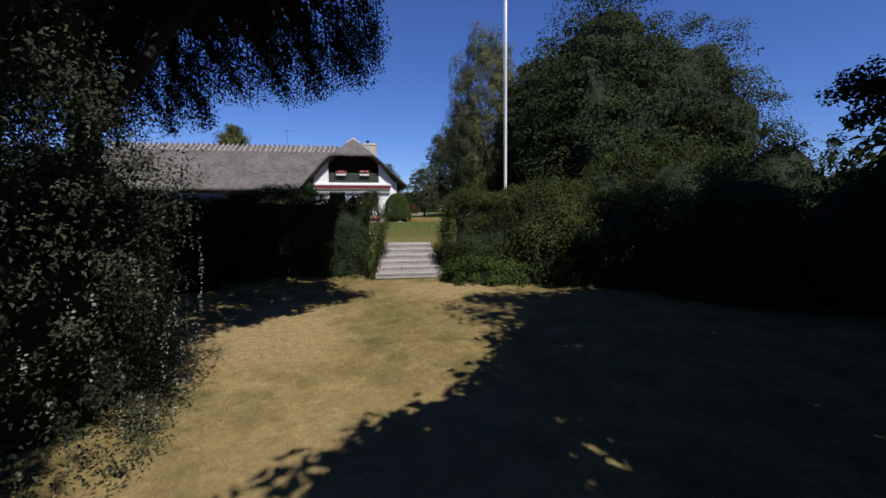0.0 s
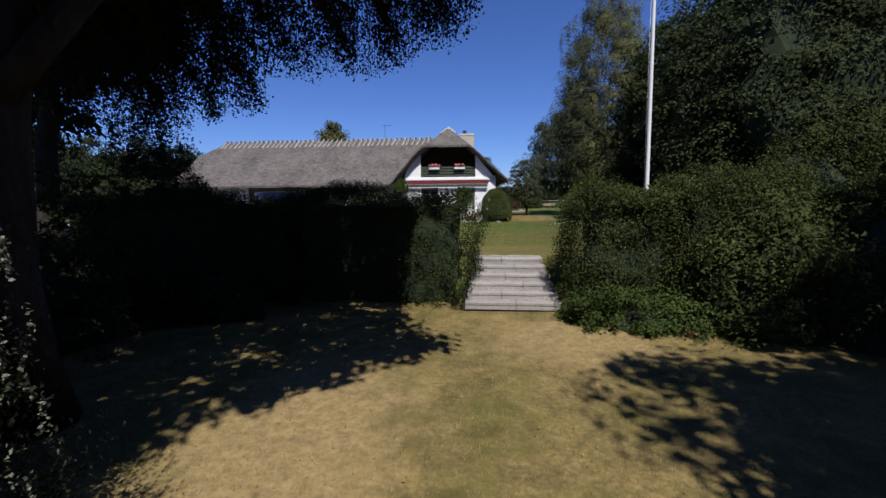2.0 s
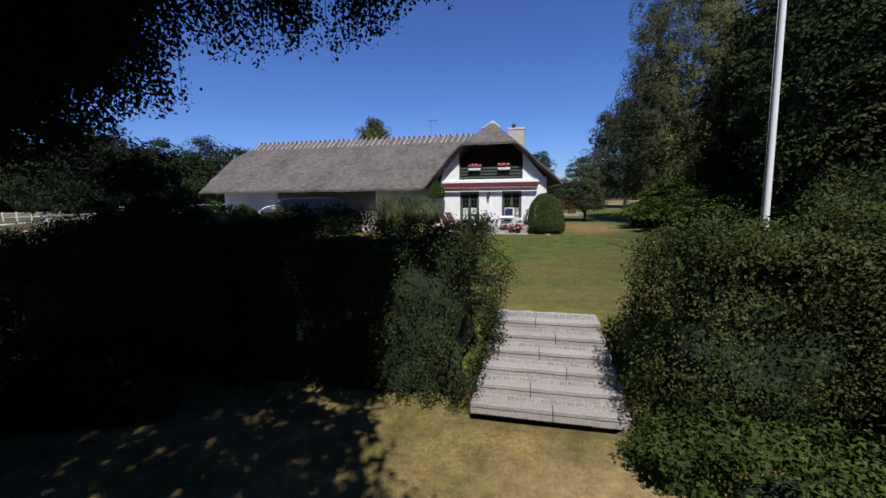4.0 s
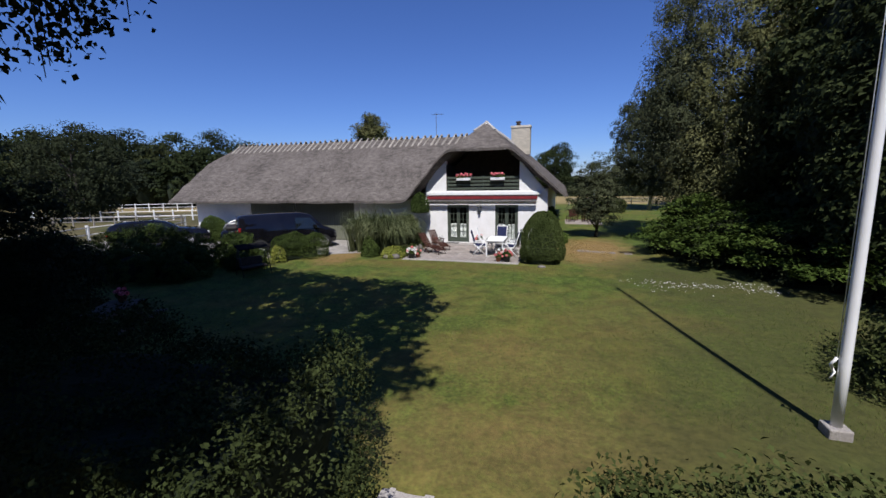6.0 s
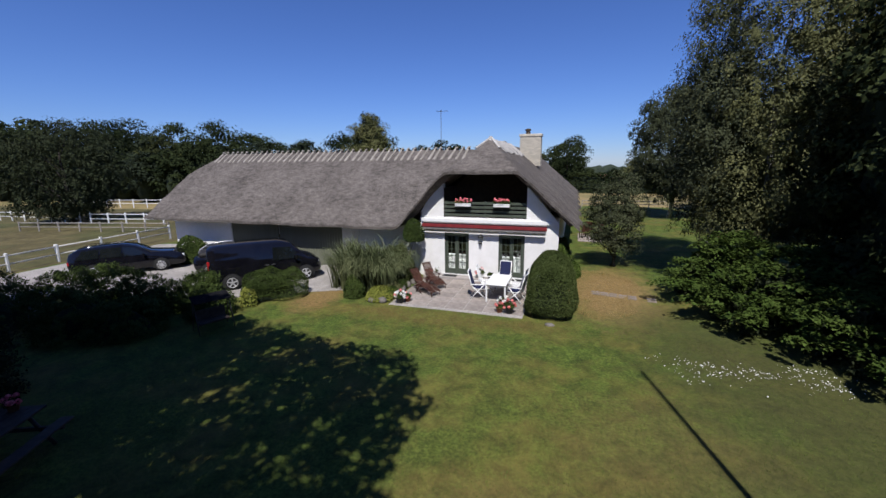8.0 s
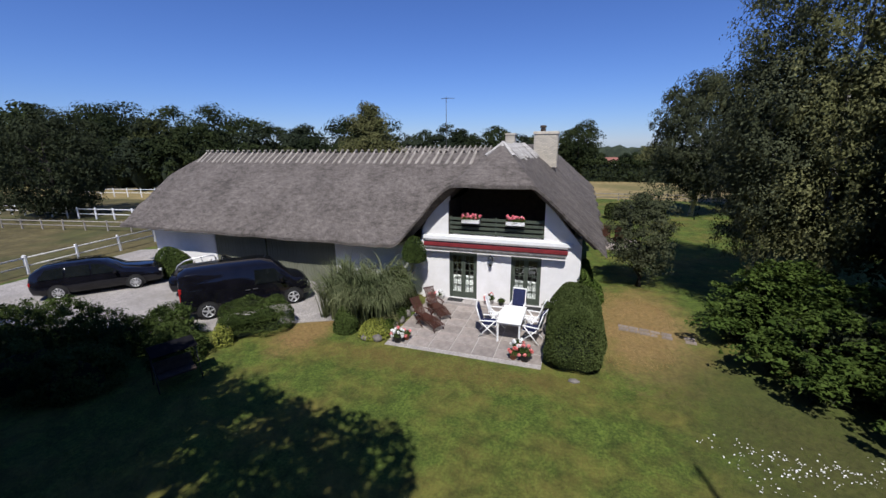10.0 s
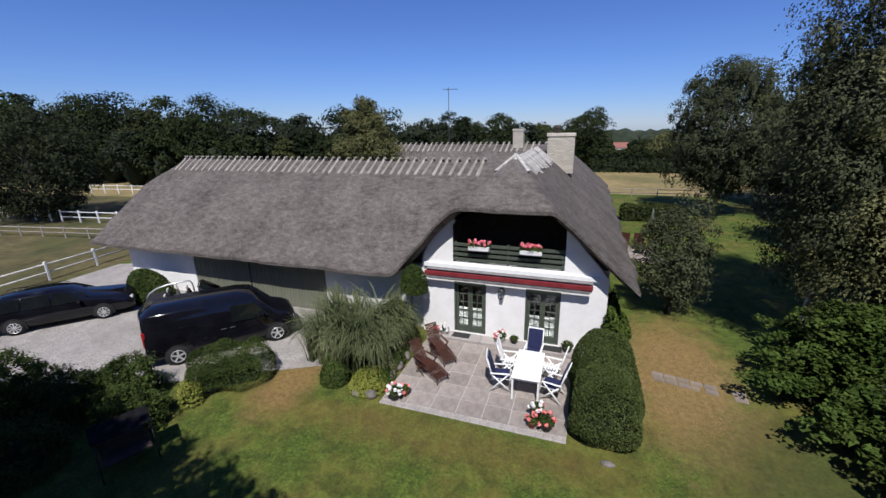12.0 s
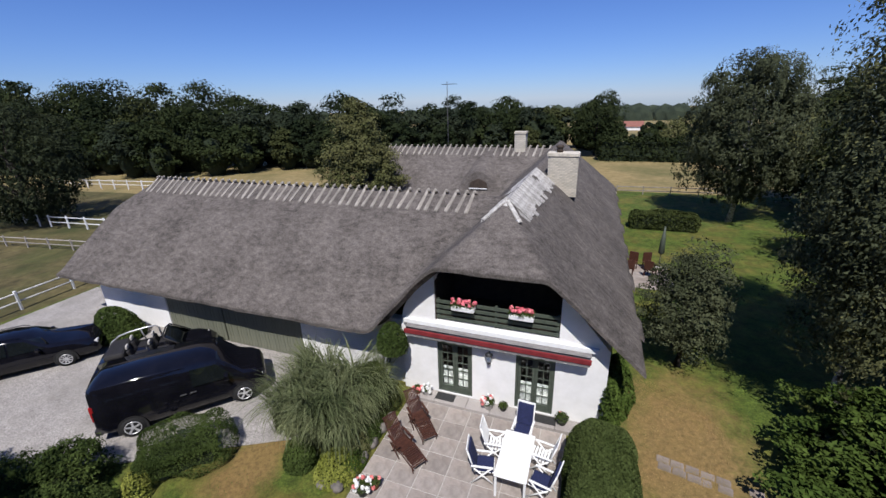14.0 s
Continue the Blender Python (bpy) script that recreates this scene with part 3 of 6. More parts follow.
def brick_stack(parent, name, x0, x1, y0, y1, z0, z1, label):
    """A chimney of real bricks round a mortar core, with a projecting cap."""
    ch = thing(name)
    ch.parent = parent
    tagged(ch, label)
    part("core", box(x0 + 0.012, x1 - 0.012, y0 + 0.012, y1 - 0.012, z0, z1 - 0.16), M["mortar"], ch)
    part("cap", box(x0 - 0.04, x1 + 0.04, y0 - 0.04, y1 + 0.04, z1 - 0.16, z1, 0.015), M["brick"], ch)
    course = 0.075
    L = 0.24
    me = {}
    for k in range(int((z1 - 0.17 - z0) / course)):
        z = z0 + k * course
        for side, (a, b) in enumerate(((x0, x1), (y0, y1))):
            n = max(2, round((b - a) / L))
            w = (b - a) / n
            off = (k % 2) * w / 2
            for i in range(n):
                s, e = a + i * w + off, a + i * w + off + w
                if e > b + 0.01:
                    e = b
                if e - s < 0.05:
                    continue
                key = (side, round(e - s, 3))
                if key not in me:
                    g = box(0.004, e - s - 0.004, 0, 0.1, 0.004, course - 0.006) if side == 0 else box(0, 0.1, 0.004, e - s - 0.004, 0.004, course - 0.006)
                    me[key] = part("brick", g, M["brick"], ch)
                    o = me[key]
                else:
                    o = new("brick", me[key].data)
                    o.parent = ch
                o.location = (s, y0, z) if side == 0 else (x1 - 0.1, s, z)
    return ch


brick_stack(house, "chimney", -0.02, 1.32, 41.0, 41.75, 5.2, 7.2, "pale yellow brick chimney")
part("chimney_pot", lathe([(0.15, 7.2), (0.15, 7.34), (0.11, 7.38), (0.2, 7.44), (0.17, 7.52), (0.05, 7.55)], 14).copy(), M["dark_wood"], house, "dark metal chimney cowl").location = (0.45, 41.35, 0)
brick_stack(house, "chimney", -3.55, -2.75, 51.6, 52.4, 5.8, 7.35, "pale brick chimney on the back range")

# ridge sticks of split oak, crossed in pairs over the ridge
def ridge_sticks(parent, along_x, a, b, c, z, gap):
    bm = bmesh.new()
    add_prism(bm, [(-0.075, -0.035), (0.075, -0.04), (0.08, 0.02), (0.02, 0.05), (-0.075, 0.03)], -0.95, 0.12)
    for v in bm.verts:
        v.co = Vector((v.co.x * (1.0 if v.co.y < 0 else 0.75), v.co.y * 0.777, v.co.y * 0.63 + v.co.z + 0.045))
    me = part("ridge_stick", bm, M["grey_wood"], parent, "split oak ridge stick")
    n = int((b - a) / gap)
    for k in range(n):
        p = a + (k + 0.5) * gap + random.uniform(-0.06, 0.06)
        for s in (0, 180):
            o = me if (k == 0 and s == 0) else new("ridge_stick", me.data)
            o.parent = parent
            turn = (s - 12 if s == 0 else s + 12) if along_x else s + 90
            jit = random.uniform(-6, 6)
            o.matrix_local = (pose(p + 0.08 * (s > 0), c, z, 0, 0, turn + jit) if along_x else pose(c, p + 0.08 * (s > 0), z, 0, 0, turn + jit))


ridge_sticks(house, True, -19.6, -1.9, 36.3, 6.16, 0.40)
ridge_sticks(house, True, -14.0, -0.8, 52.0, 6.22, 0.47)
# weathered boards over the cross ridge, lapped like shingles
for s in (-1, 1):
    for k in range(24):
        y = 34.0 + k * 0.288
        g = box(0, 1.05 + random.uniform(-0.22, 0.12), -0.125, 0.125, 0, 0.028, 0.005)
        for v in g.verts:
            v.co.z += 0.02 * math.sin(v.co.x * 5 + k)
        o = part("ridge_board", g, M["pale_wood"], house)
        o.matrix_local = pose(XR, y, ZR - 0.01 + random.uniform(-0.015, 0.03), 4 * s, 40 if s > 0 else 140, random.uniform(-6, 6) - 5 * s)
for a, tilt in ((-39, 29.5), (3, 35), (39, 29.5)):
    g = box(-0.07, 0.07, -1.05, 0.06, -0.03, 0.03, 0.008)
    o = part("hip_board", g, M["pale_wood"], house)
    o.matrix_local = pose(XR, 33.95, ZR + 0.07, tilt, 0, a)



M["lace"] = material("lace", (0.25, 0.25, 0.24), (0.72, 0.72, 0.70), scale=14, rough=0.9)


def lattice_door(parent, x0, x1):
    """A pair of glazed leaves with glazing bars."""
    d = thing("french_door")
    d.parent = parent
    tagged(d, "dark green glazed french door with small panes")
    z0, z1, y = 0.16, 2.18, FY + 0.03
    part("frame", box(x0, x0 + 0.07, y, y + 0.12, z0, z1, 0.008), M["green_paint"], d)
    part("frame", box(x1 - 0.07, x1, y, y + 0.12, z0, z1, 0.008), M["green_paint"], d)
    part("frame", box(x0 + 0.07, x1 - 0.07, y, y + 0.12, z1 - 0.07, z1, 0.008), M["green_paint"], d)
    part("threshold", box(x0 + 0.07, x1 - 0.07, y, y + 0.16, z0, z0 + 0.04, 0.006), M["green_paint"], d)
    xm = (x0 + x1) / 2
    for a, b in ((x0 + 0.075, xm - 0.003), (xm + 0.003, x1 - 0.075)):
        leaf = thing("door_leaf")
        leaf.parent = d
        bm = bmesh.new()
        yy = y + 0.03
        add_box(bm, a, a + 0.085, yy, yy + 0.05, z0 + 0.045, z1 - 0.075, 0.006)
        add_box(bm, b - 0.085, b, yy, yy + 0.05, z0 + 0.045, z1 - 0.075, 0.006)
        add_box(bm, a + 0.085, b - 0.085, yy, yy + 0.05, z0 + 0.045, z0 + 0.25, 0.006)
        add_box(bm, a + 0.085, b - 0.085, yy, yy + 0.05, z1 - 0.16, z1 - 0.075, 0.006)
        part("leaf_frame", bm, M["green_paint"], leaf)
        g0, g1 = z0 + 0.25, z1 - 0.16
        part("glazing_bar", box((a + b) / 2 - 0.011, (a + b) / 2 + 0.011, yy + 0.008, yy + 0.04, g0, g1), M["green_paint"], leaf)
        for k in range(1, 5):
            z = g0 + (g1 - g0) * k / 5
            part("glazing_bar", box(a + 0.085, b - 0.085, yy + 0.01, yy + 0.042, z - 0.011, z + 0.011), M["green_paint"], leaf)
        p = part("pane", box(a + 0.08, b - 0.08, yy + 0.022, yy + 0.027, g0 - 0.005, g1 + 0.005), M["glass"], leaf)
        p.visible_shadow = False
        h = g0 + (g1 - g0) * 0.46
        n = 14
        vs = [(a + 0.085 + (b - a - 0.17) * k / n, yy + 0.075 + 0.012 * math.sin(k * 2.3), z) for k in range(n + 1) for z in (g0, h)]
        c = flat_part("curtain", vs, [(2 * k, 2 * k + 2, 2 * k + 3, 2 * k + 1) for k in range(n)], M["lace"], leaf, "white lace half curtain")
    return d


M["glass"] = bpy.data.materials.new("glass")
M["glass"].use_nodes = True
g = M["glass"].node_tree.nodes["Principled BSDF"]
g.inputs["Base Color"].default_value, g.inputs["Roughness"].default_value = (0.85, 0.9, 0.9, 1), 0.02
g.inputs["Transmission Weight"].default_value, g.inputs["IOR"].default_value = 1.0, 1.45
for d0, d1 in DOORS:
    lattice_door(house, d0, d1)
# rooms behind the doors, with the indoor dimness put into a dark surface colour
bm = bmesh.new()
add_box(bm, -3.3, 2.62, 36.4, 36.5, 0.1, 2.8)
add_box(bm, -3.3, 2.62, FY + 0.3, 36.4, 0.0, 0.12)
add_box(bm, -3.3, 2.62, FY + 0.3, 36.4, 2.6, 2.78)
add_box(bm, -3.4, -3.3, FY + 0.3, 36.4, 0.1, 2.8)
part("room", bm, M["dark_wood"], house, "room behind the french doors, coloured dark for its dimness")

# balcony railing of flat boards
railing = thing("balcony_railing", None, "dark green balcony railing of horizontal boards", "railing")
for k in range(4):
    z = 2.98 + k * 0.185
    part("rail_board", box(-2.385, 1.495, FY + 0.06, FY + 0.09, z, z + 0.115, 0.006), M["green_paint"], railing)
for x in (-2.33, -0.45, 1.40):
    part("post", box(x, x + 0.07, FY + 0.095, FY + 0.16, 2.92, 3.68, 0.005), M["green_paint"], railing)

# awning
M["awning_red"] = material("awning_red", (0.15, 0.016, 0.02), (0.22, 0.026, 0.03), scale=5, rough=0.85)
M["awning_grey"] = material("awning_grey", (0.16, 0.15, 0.15), (0.24, 0.23, 0.225), scale=5, rough=0.85)
awning = thing("awning", None, "rolled-up dark red awning with grey cover above the doors", "awning")
part("cassette", tube([(-3.33, 32.1, 2.62), (2.40, 32.1, 2.62)], 0.075, 14), M["awning_grey"], awning)
part("hood", box(-3.35, 2.42, 31.98, 32.24, 2.685, 2.70, 0.004), M["awning_grey"], awning)
part("front_bar", box(-3.36, 2.43, 31.90, 31.97, 2.49, 2.64, 0.01), M["awning_red"], awning, "red front bar")
bm = bmesh.new()
n = 60
for k in range(n):
    xa, xb = -3.33 + 5.73 * k / n, -3.33 + 5.73 * (k + 1) / n
    za, zb = (2.42 - 0.05 * abs(math.sin(math.pi * q * 17 / n)) for q in (k, k + 1))
    vs = [bm.verts.new(c) for c in ((xa, 31.93, 2.50), (xb, 31.93, 2.50), (xb, 31.93, zb), (xa, 31.93, za), (xa, 31.94, 2.50), (xb, 31.94, 2.50), (xb, 31.94, zb), (xa, 31.94, za))]
    for q in ((0, 3, 2, 1), (4, 5, 6, 7), (2, 3, 7, 6)):
        bm.faces.new([vs[i] for i in q])
part("valance", bm, M["awning_grey"], awning, "scalloped valance")

# ---- garden steps ----
M["soil"] = material("soil", (0.05, 0.038, 0.028), (0.10, 0.075, 0.052), scale=12, rough=0.95, bump=0.6)
steps = thing("garden_steps", None, "six rough grey granite garden steps between hedges", "steps")
for k in range(6):
    y0, z = 12.95 + k * 0.335, -1.20 + (k + 1) * 0.167
    xa, xb = 1.38 + 0.045 * k, 3.72 - 0.045 * k
    xm = (2.62, 2.28, 2.85, 2.42, 2.7, 2.35)[k]
    for a, b in ((xa, xm - 0.003), (xm + 0.003, xb)):
        for name, y1, z0, z1, mat, y2 in (("tread", y0, z - 0.075, z, M["granite"], y0 + (0.42 if k < 5 else 0.62)), ("riser", y0 + 0.012, z - 0.19, z - 0.078, M["granite"], y0 + 0.4)):
            g = box(a, b, y1, y2, z0, z1, 0.012)
            bmesh.ops.subdivide_edges(g, edges=[e for e in g.edges if abs(e.verts[0].co.x - e.verts[1].co.x) > 0.4], cuts=9)
            for v in g.verts:
                v.co += Vector(noise.noise_vector(v.co * 4.3)) * 0.010
            part(name, g, mat, steps)
rng = random.Random(9)
sett = None
for k in range(6):
    z, y = -1.20 + (k + 1) * 0.167, 12.95 + k * 0.335 + 0.185
    for row in range(1 if k < 5 else 2):
        x = 1.42 + 0.045 * k
        while x < 3.56 - 0.045 * k:
            if sett is None:
                sett = part("sett", box(0.005, 0.122, 0.005, 0.125, -0.06, 0.0, 0.018), M["granite_mid"], steps)
                o = sett
            else:
                o = new("sett", sett.data)
                o.parent = steps
            o.location = (x, y + 0.14 * row + rng.uniform(-0.008, 0.008), z + 0.014 + rng.uniform(-0.006, 0.006))
            x += 0.128 + rng.uniform(-0.004, 0.006)
part("step_bed", box(1.3, 3.8, 13.3, 15.0, -1.5, -1.0), M["soil"], steps)


# ---- planting ----
def hedge(label, boxes, mat, count, size, name="hedge", rough=0.16, category="hedge", tilt=1.25, core=True, hang=0.2, round_off=0.35, clump=0.0, taper=0.0):
    """A hedge of many leaves over an inner mass coloured dark for the shade inside; boxes are x0, x1, y0, y1, z0, z1.
    """
    ob = thing(name, None, label, category)
    out = []
    area = [2 * ((b[1] - b[0]) + (b[3] - b[2])) * (b[5] - b[4]) + (b[1] - b[0]) * (b[3] - b[2]) for b in boxes]
    bm = bmesh.new()
    for b, a in zip(boxes, area):
        n = int(count * a / sum(area))
        c = np.array(((b[0] + b[1]) / 2, (b[2] + b[3]) / 2, (b[4] + b[5]) / 2))
        hd = np.array(((b[1] - b[0]) / 2, (b[3] - b[2]) / 2, (b[5] - b[4]) / 2))
        w = np.array((hd[1] * hd[2], hd[0] * hd[2], hd[0] * hd[1] * 1.0))
        ax = RNG.choice(3, n, p=w / w.sum())
        p = RNG.uniform(-1, 1, (n, 3))
        sgn = np.where(RNG.random(n) < 0.5, -1.0, 1.0)
        sgn = np.where(ax == 2, np.abs(sgn), sgn)
        p[np.arange(n), ax] = sgn
        nrm = np.zeros((n, 3))
        nrm[np.arange(n), ax] = sgn
        q = p * hd
        r = min(round_off, hd.min() * 0.75)
        inner = np.clip(q, -(hd - r), hd - r)
        d = q - inner
        ln = np.linalg.norm(d, axis=1, keepdims=True) + 1e-9
        nrm = d / ln
        q = inner + nrm * r + c
        q += nrm * (rough * lumps(q, 1.7)[:, None] + rough * 0.7 * lumps(q, 4.7, 2)[:, None] - np.abs(RNG.normal(0, 0.07, (n, 1))) + 0.03)
        if clump:
            pick = RNG.integers(0, n // 45, n)
            off = unit(n) * RNG.random((n, 1)) ** 0.5 * clump
            q, nrm = q[pick] + off, 0.5 * nrm[pick] + off / clump
            nrm /= np.linalg.norm(nrm, axis=1, keepdims=True) + 1e-9
        q[:, 2] = np.maximum(q[:, 2], b[4] + 0.02)
        q[:, :2] = c[:2] + (q[:, :2] - c[:2]) * (1 - taper * (q[:, 2:] - b[4]) / (b[5] - b[4]))
        out.append(leaves(q, nrm + np.array((0, 0, 0.35)), size, tilt=tilt, hang=hang, four=True))
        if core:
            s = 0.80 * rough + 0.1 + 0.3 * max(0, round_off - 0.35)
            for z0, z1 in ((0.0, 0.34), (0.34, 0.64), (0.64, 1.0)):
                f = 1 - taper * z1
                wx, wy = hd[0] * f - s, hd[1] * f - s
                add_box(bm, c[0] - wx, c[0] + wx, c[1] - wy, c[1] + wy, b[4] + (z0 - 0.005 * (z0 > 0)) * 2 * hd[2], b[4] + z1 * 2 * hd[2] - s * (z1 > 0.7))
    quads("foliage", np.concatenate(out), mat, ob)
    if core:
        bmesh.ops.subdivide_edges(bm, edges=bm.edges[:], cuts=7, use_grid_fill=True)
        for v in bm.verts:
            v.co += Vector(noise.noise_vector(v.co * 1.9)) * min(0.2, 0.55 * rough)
        part("inner_shade_mass", bm, M["core"], ob)
    else:
        bm.free()
    return ob


def shrub(label, at, size3, mat, count, leaf, name="shrub", category="shrub", rough=0.22, tilt=0.9, hang=0.2, core=True, flat_bottom=True, lump=2.0, clump=0.0, fill=0.0):
    """A rounded shrub: leaves on a bumpy dome, more behind them, an inner mass coloured dark for the shade inside."""
    ob = thing(name, None, label, category)
    heads = max(1, count // 70) if clump else count
    u = unit(heads)
    if flat_bottom:
        u[:, 2] = np.abs(u[:, 2]) * 1.0 - 0.25 * (RNG.random(heads) < 0.25)
    h = np.array(size3)
    q = u * h
    q = q * (1 + rough * lumps(u * h + np.array(at), lump)[:, None] + 0.5 * rough * lumps(u * h + np.array(at), lump * 2.7, 5)[:, None]) * (1 - np.abs(RNG.normal(0, 0.07, (heads, 1))))
    nrm = u / h
    nrm /= np.linalg.norm(nrm, axis=1, keepdims=True)
    q = q + np.array(at)
    if clump:
        off = unit(heads * 70) * RNG.random((heads * 70, 1)) ** 0.5 * clump * (0.5 + RNG.random((heads, 1))).repeat(70, 0)
        q, nrm = q.repeat(70, 0) + off * np.array((1, 1, 0.8)), nrm.repeat(70, 0) * 0.5 + off / clump
        nrm /= np.linalg.norm(nrm, axis=1, keepdims=True) + 1e-9
    above = q[:, 2] > at[2] + 0.03
    q, nrm = q[above], nrm[above]
    quads("foliage", leaves(q, nrm + np.array((0, 0, 0.3)), leaf, tilt=tilt, hang=hang), mat, ob)
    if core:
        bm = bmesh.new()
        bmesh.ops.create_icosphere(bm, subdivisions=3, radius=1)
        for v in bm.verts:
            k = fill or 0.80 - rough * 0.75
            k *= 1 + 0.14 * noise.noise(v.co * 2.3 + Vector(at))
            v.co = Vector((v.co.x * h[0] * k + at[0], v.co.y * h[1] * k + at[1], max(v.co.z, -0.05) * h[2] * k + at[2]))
        part("inner_shade_mass", bm, M["core"], ob)
    return ob


def limb_points(a, b, bend, n=6):
    a, b = Vector(a), Vector(b)
    return [a.lerp(b, k / (n - 1)) + Vector((0, 0, bend)) * math.sin(math.pi * k / (n - 1)) + Vector(noise.noise_vector((a + b) * 0.7 + Vector((k, 0, 0)))) * 0.06 * (b - a).length * (0 < k < n - 1) for k in range(n)]


def tree(label, base, crown_at, crown, clumps, per, clump_size, leaf, mat, bark, trunk=0.25, name="tree", weep=0.0, shell=0.55, group="", squash=0.7, limbs=14, low=None, extra=None, upright=0.0, fill=0.0):
    """A tapered trunk, limbs to the clumps, and a crown of many leaves in uneven clumps with gaps."""
    ob = thing(name, None, label, "tree", group)
    base, c, h = Vector(base), np.array(crown_at), np.array(crown)
    i = np.arange(clumps) + 0.5
    turn, up = i * 2.39996 + RNG.normal(0, 0.25, clumps), np.clip(1 - 2 * i / clumps + RNG.normal(0, 0.05, clumps), -1, 1)
    flat_r = np.sqrt(1 - up * up)
    u = np.stack([flat_r * np.cos(turn), flat_r * np.sin(turn), up], 1)
    r = (shell + (1 - shell) * RNG.random((clumps, 1))) ** 0.6
    cp = u * r * (1 + 0.26 * lumps(u * 3.4 + c, 1.0)[:, None] + 0.10 * lumps(u * 8 + c, 1.0, 3)[:, None]) * h + c
    if extra is not None:
        for ec, eh, en in extra:
            cp = np.concatenate([cp, unit(en) * RNG.random((en, 1)) ** 0.4 * np.array(eh) + np.array(ec)])
            clumps += en
    if low is not None:
        floor_z = low(cp[:, 0], cp[:, 1]) if callable(low) else low
        cp[:, 2] = np.maximum(cp[:, 2], floor_z + RNG.random(clumps))
    bm = bmesh.new()
    topz = float(c[2] + 0.45 * h[2])
    lean = (Vector((c[0], c[1], topz)) - base)
    head = base + Vector((lean.x * (1 - upright), lean.y * (1 - upright), lean.z))
    tp = [base + Vector((0.10 * math.sin(k * 1.3 + base.x), 0.10 * math.cos(k * 1.7 + base.y), 0)) * (k > 0) + (head - base) * (k / 7) for k in range(8)]
    add_tube(bm, tp, [trunk * (1.25 if k == 0 else 1 - 0.115 * k) for k in range(8)], 10)
    part("trunk", bm, bark, ob)
    for k in RNG.choice(clumps, min(limbs, clumps), replace=False):
        z = min(max(cp[k][2] - 1.2 - 0.25 * abs(h[0]), base.z + 0.15 * (topz - base.z)), topz)
        f = (z - base.z) / (topz - base.z)
        s = base.lerp(head, f)
        pts = limb_points(s, cp[k], 0.08 * h[0])
        rr = trunk * (1 - 0.7 * f) * 0.45
        part("limb", tube(pts, [rr * (1 - 0.16 * i) for i in range(6)], 6), bark, ob)
    n = clumps * per
    which = np.repeat(np.arange(clumps), per)
    sz = clump_size * (0.55 + 0.9 * RNG.random((clumps, 1)))
    d = unit(n)
    d[:, 2] = np.where(RNG.random(n) < 0.6, np.abs(d[:, 2]), d[:, 2])
    off = d * (0.35 + 0.65 * RNG.random((n, 1)) ** 0.4) * sz[which] * np.array((1, 1, squash))
    if weep:
        strand = which * 7 + RNG.integers(0, 7, n)
        start = unit(clumps * 7) * np.array((1, 1, 0.6))
        fall = weep * (0.25 + 0.75 * RNG.random(clumps * 7))
        shoot = start[strand] * sz[which] + RNG.normal(0, 0.09, (n, 3))
        shoot[:, 2] -= fall[strand] * RNG.random(n) ** 1.4
        off = np.where(RNG.random((n, 1)) < 0.6, shoot, off)
    q = cp[which] + off
    nrm = off / sz[which] + np.array((0, 0, 0.45)) + 0.3 * (q - c) / h
    nrm /= np.linalg.norm(nrm, axis=1, keepdims=True) + 1e-9
    quads("crown", leaves(q, nrm, leaf, tilt=0.55, hang=0.3 + weep), mat, ob)
    # Dark solid added inside the crown as its inner shade; it also blocks sky.
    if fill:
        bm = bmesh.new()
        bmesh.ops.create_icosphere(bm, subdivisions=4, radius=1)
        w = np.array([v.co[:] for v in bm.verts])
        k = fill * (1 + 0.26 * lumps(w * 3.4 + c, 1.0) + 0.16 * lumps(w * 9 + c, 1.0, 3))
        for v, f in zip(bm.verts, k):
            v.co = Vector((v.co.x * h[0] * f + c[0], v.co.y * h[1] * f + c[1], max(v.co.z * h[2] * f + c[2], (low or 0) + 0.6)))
        part("crown_inner_shade", bm, M["core"], ob)
    return ob



# hedges by the steps
hedge("tall dark clipped garden hedge beside the granite steps", [(-9.5, -2.9, 12.9, 15.1, -1.2, 1.5), (-3.1, 1.45, 12.9, 15.3, -1.2, 1.6)], M["hedge_dark"], 105000, 0.049, rough=0.28, clump=0.22)
hedge("loose green hedge beside the granite steps", [(3.95, 6.3, 12.3, 14.1, -1.2, 1.72), (6.0, 11.5, 12.2, 14.4, -1.2, 1.82)], M["hedge_leaf"], 115000, 0.052, rough=0.36, clump=0.26)
shrub("low weedy undergrowth at the foot of the hedge", (5.2, 11.7, -1.2), (1.5, 0.9, 0.75), M["shrub_leaf"], 9000, 0.07, rough=0.45, clump=0.22)
shrub("low weedy undergrowth at the foot of the hedge", (4.1, 12.3, -1.2), (0.7, 0.6, 0.55), M["shrub_leaf"], 4000, 0.065, rough=0.45, clump=0.2)
for k, (x, y, r, h) in enumerate(((7.4, 12.0, 1.5, 2.6), (9.6, 11.4, 1.9, 2.9), (12.6, 10.2, 2.4, 4.0), (14.5, 7.6, 2.8, 4.3), (11.2, 8.6, 1.8, 3.0), (13.6, 13.4, 2.6, 4.4), (10.4, 19.3, 1.8, 4.0), (12.9, 18.2, 2.2, 4.9), (15.8, 16.8, 2.4, 5.6), (19.0, 15.0, 2.8, 6.2))):
    shrub("tall overgrown lilac bush beside the lower lawn", (x, y, -1.2), (r, r, h), M["hedge_leaf"], 22000, 0.085, rough=0.30, name="bush", category="bush", clump=0.42, fill=0.80)
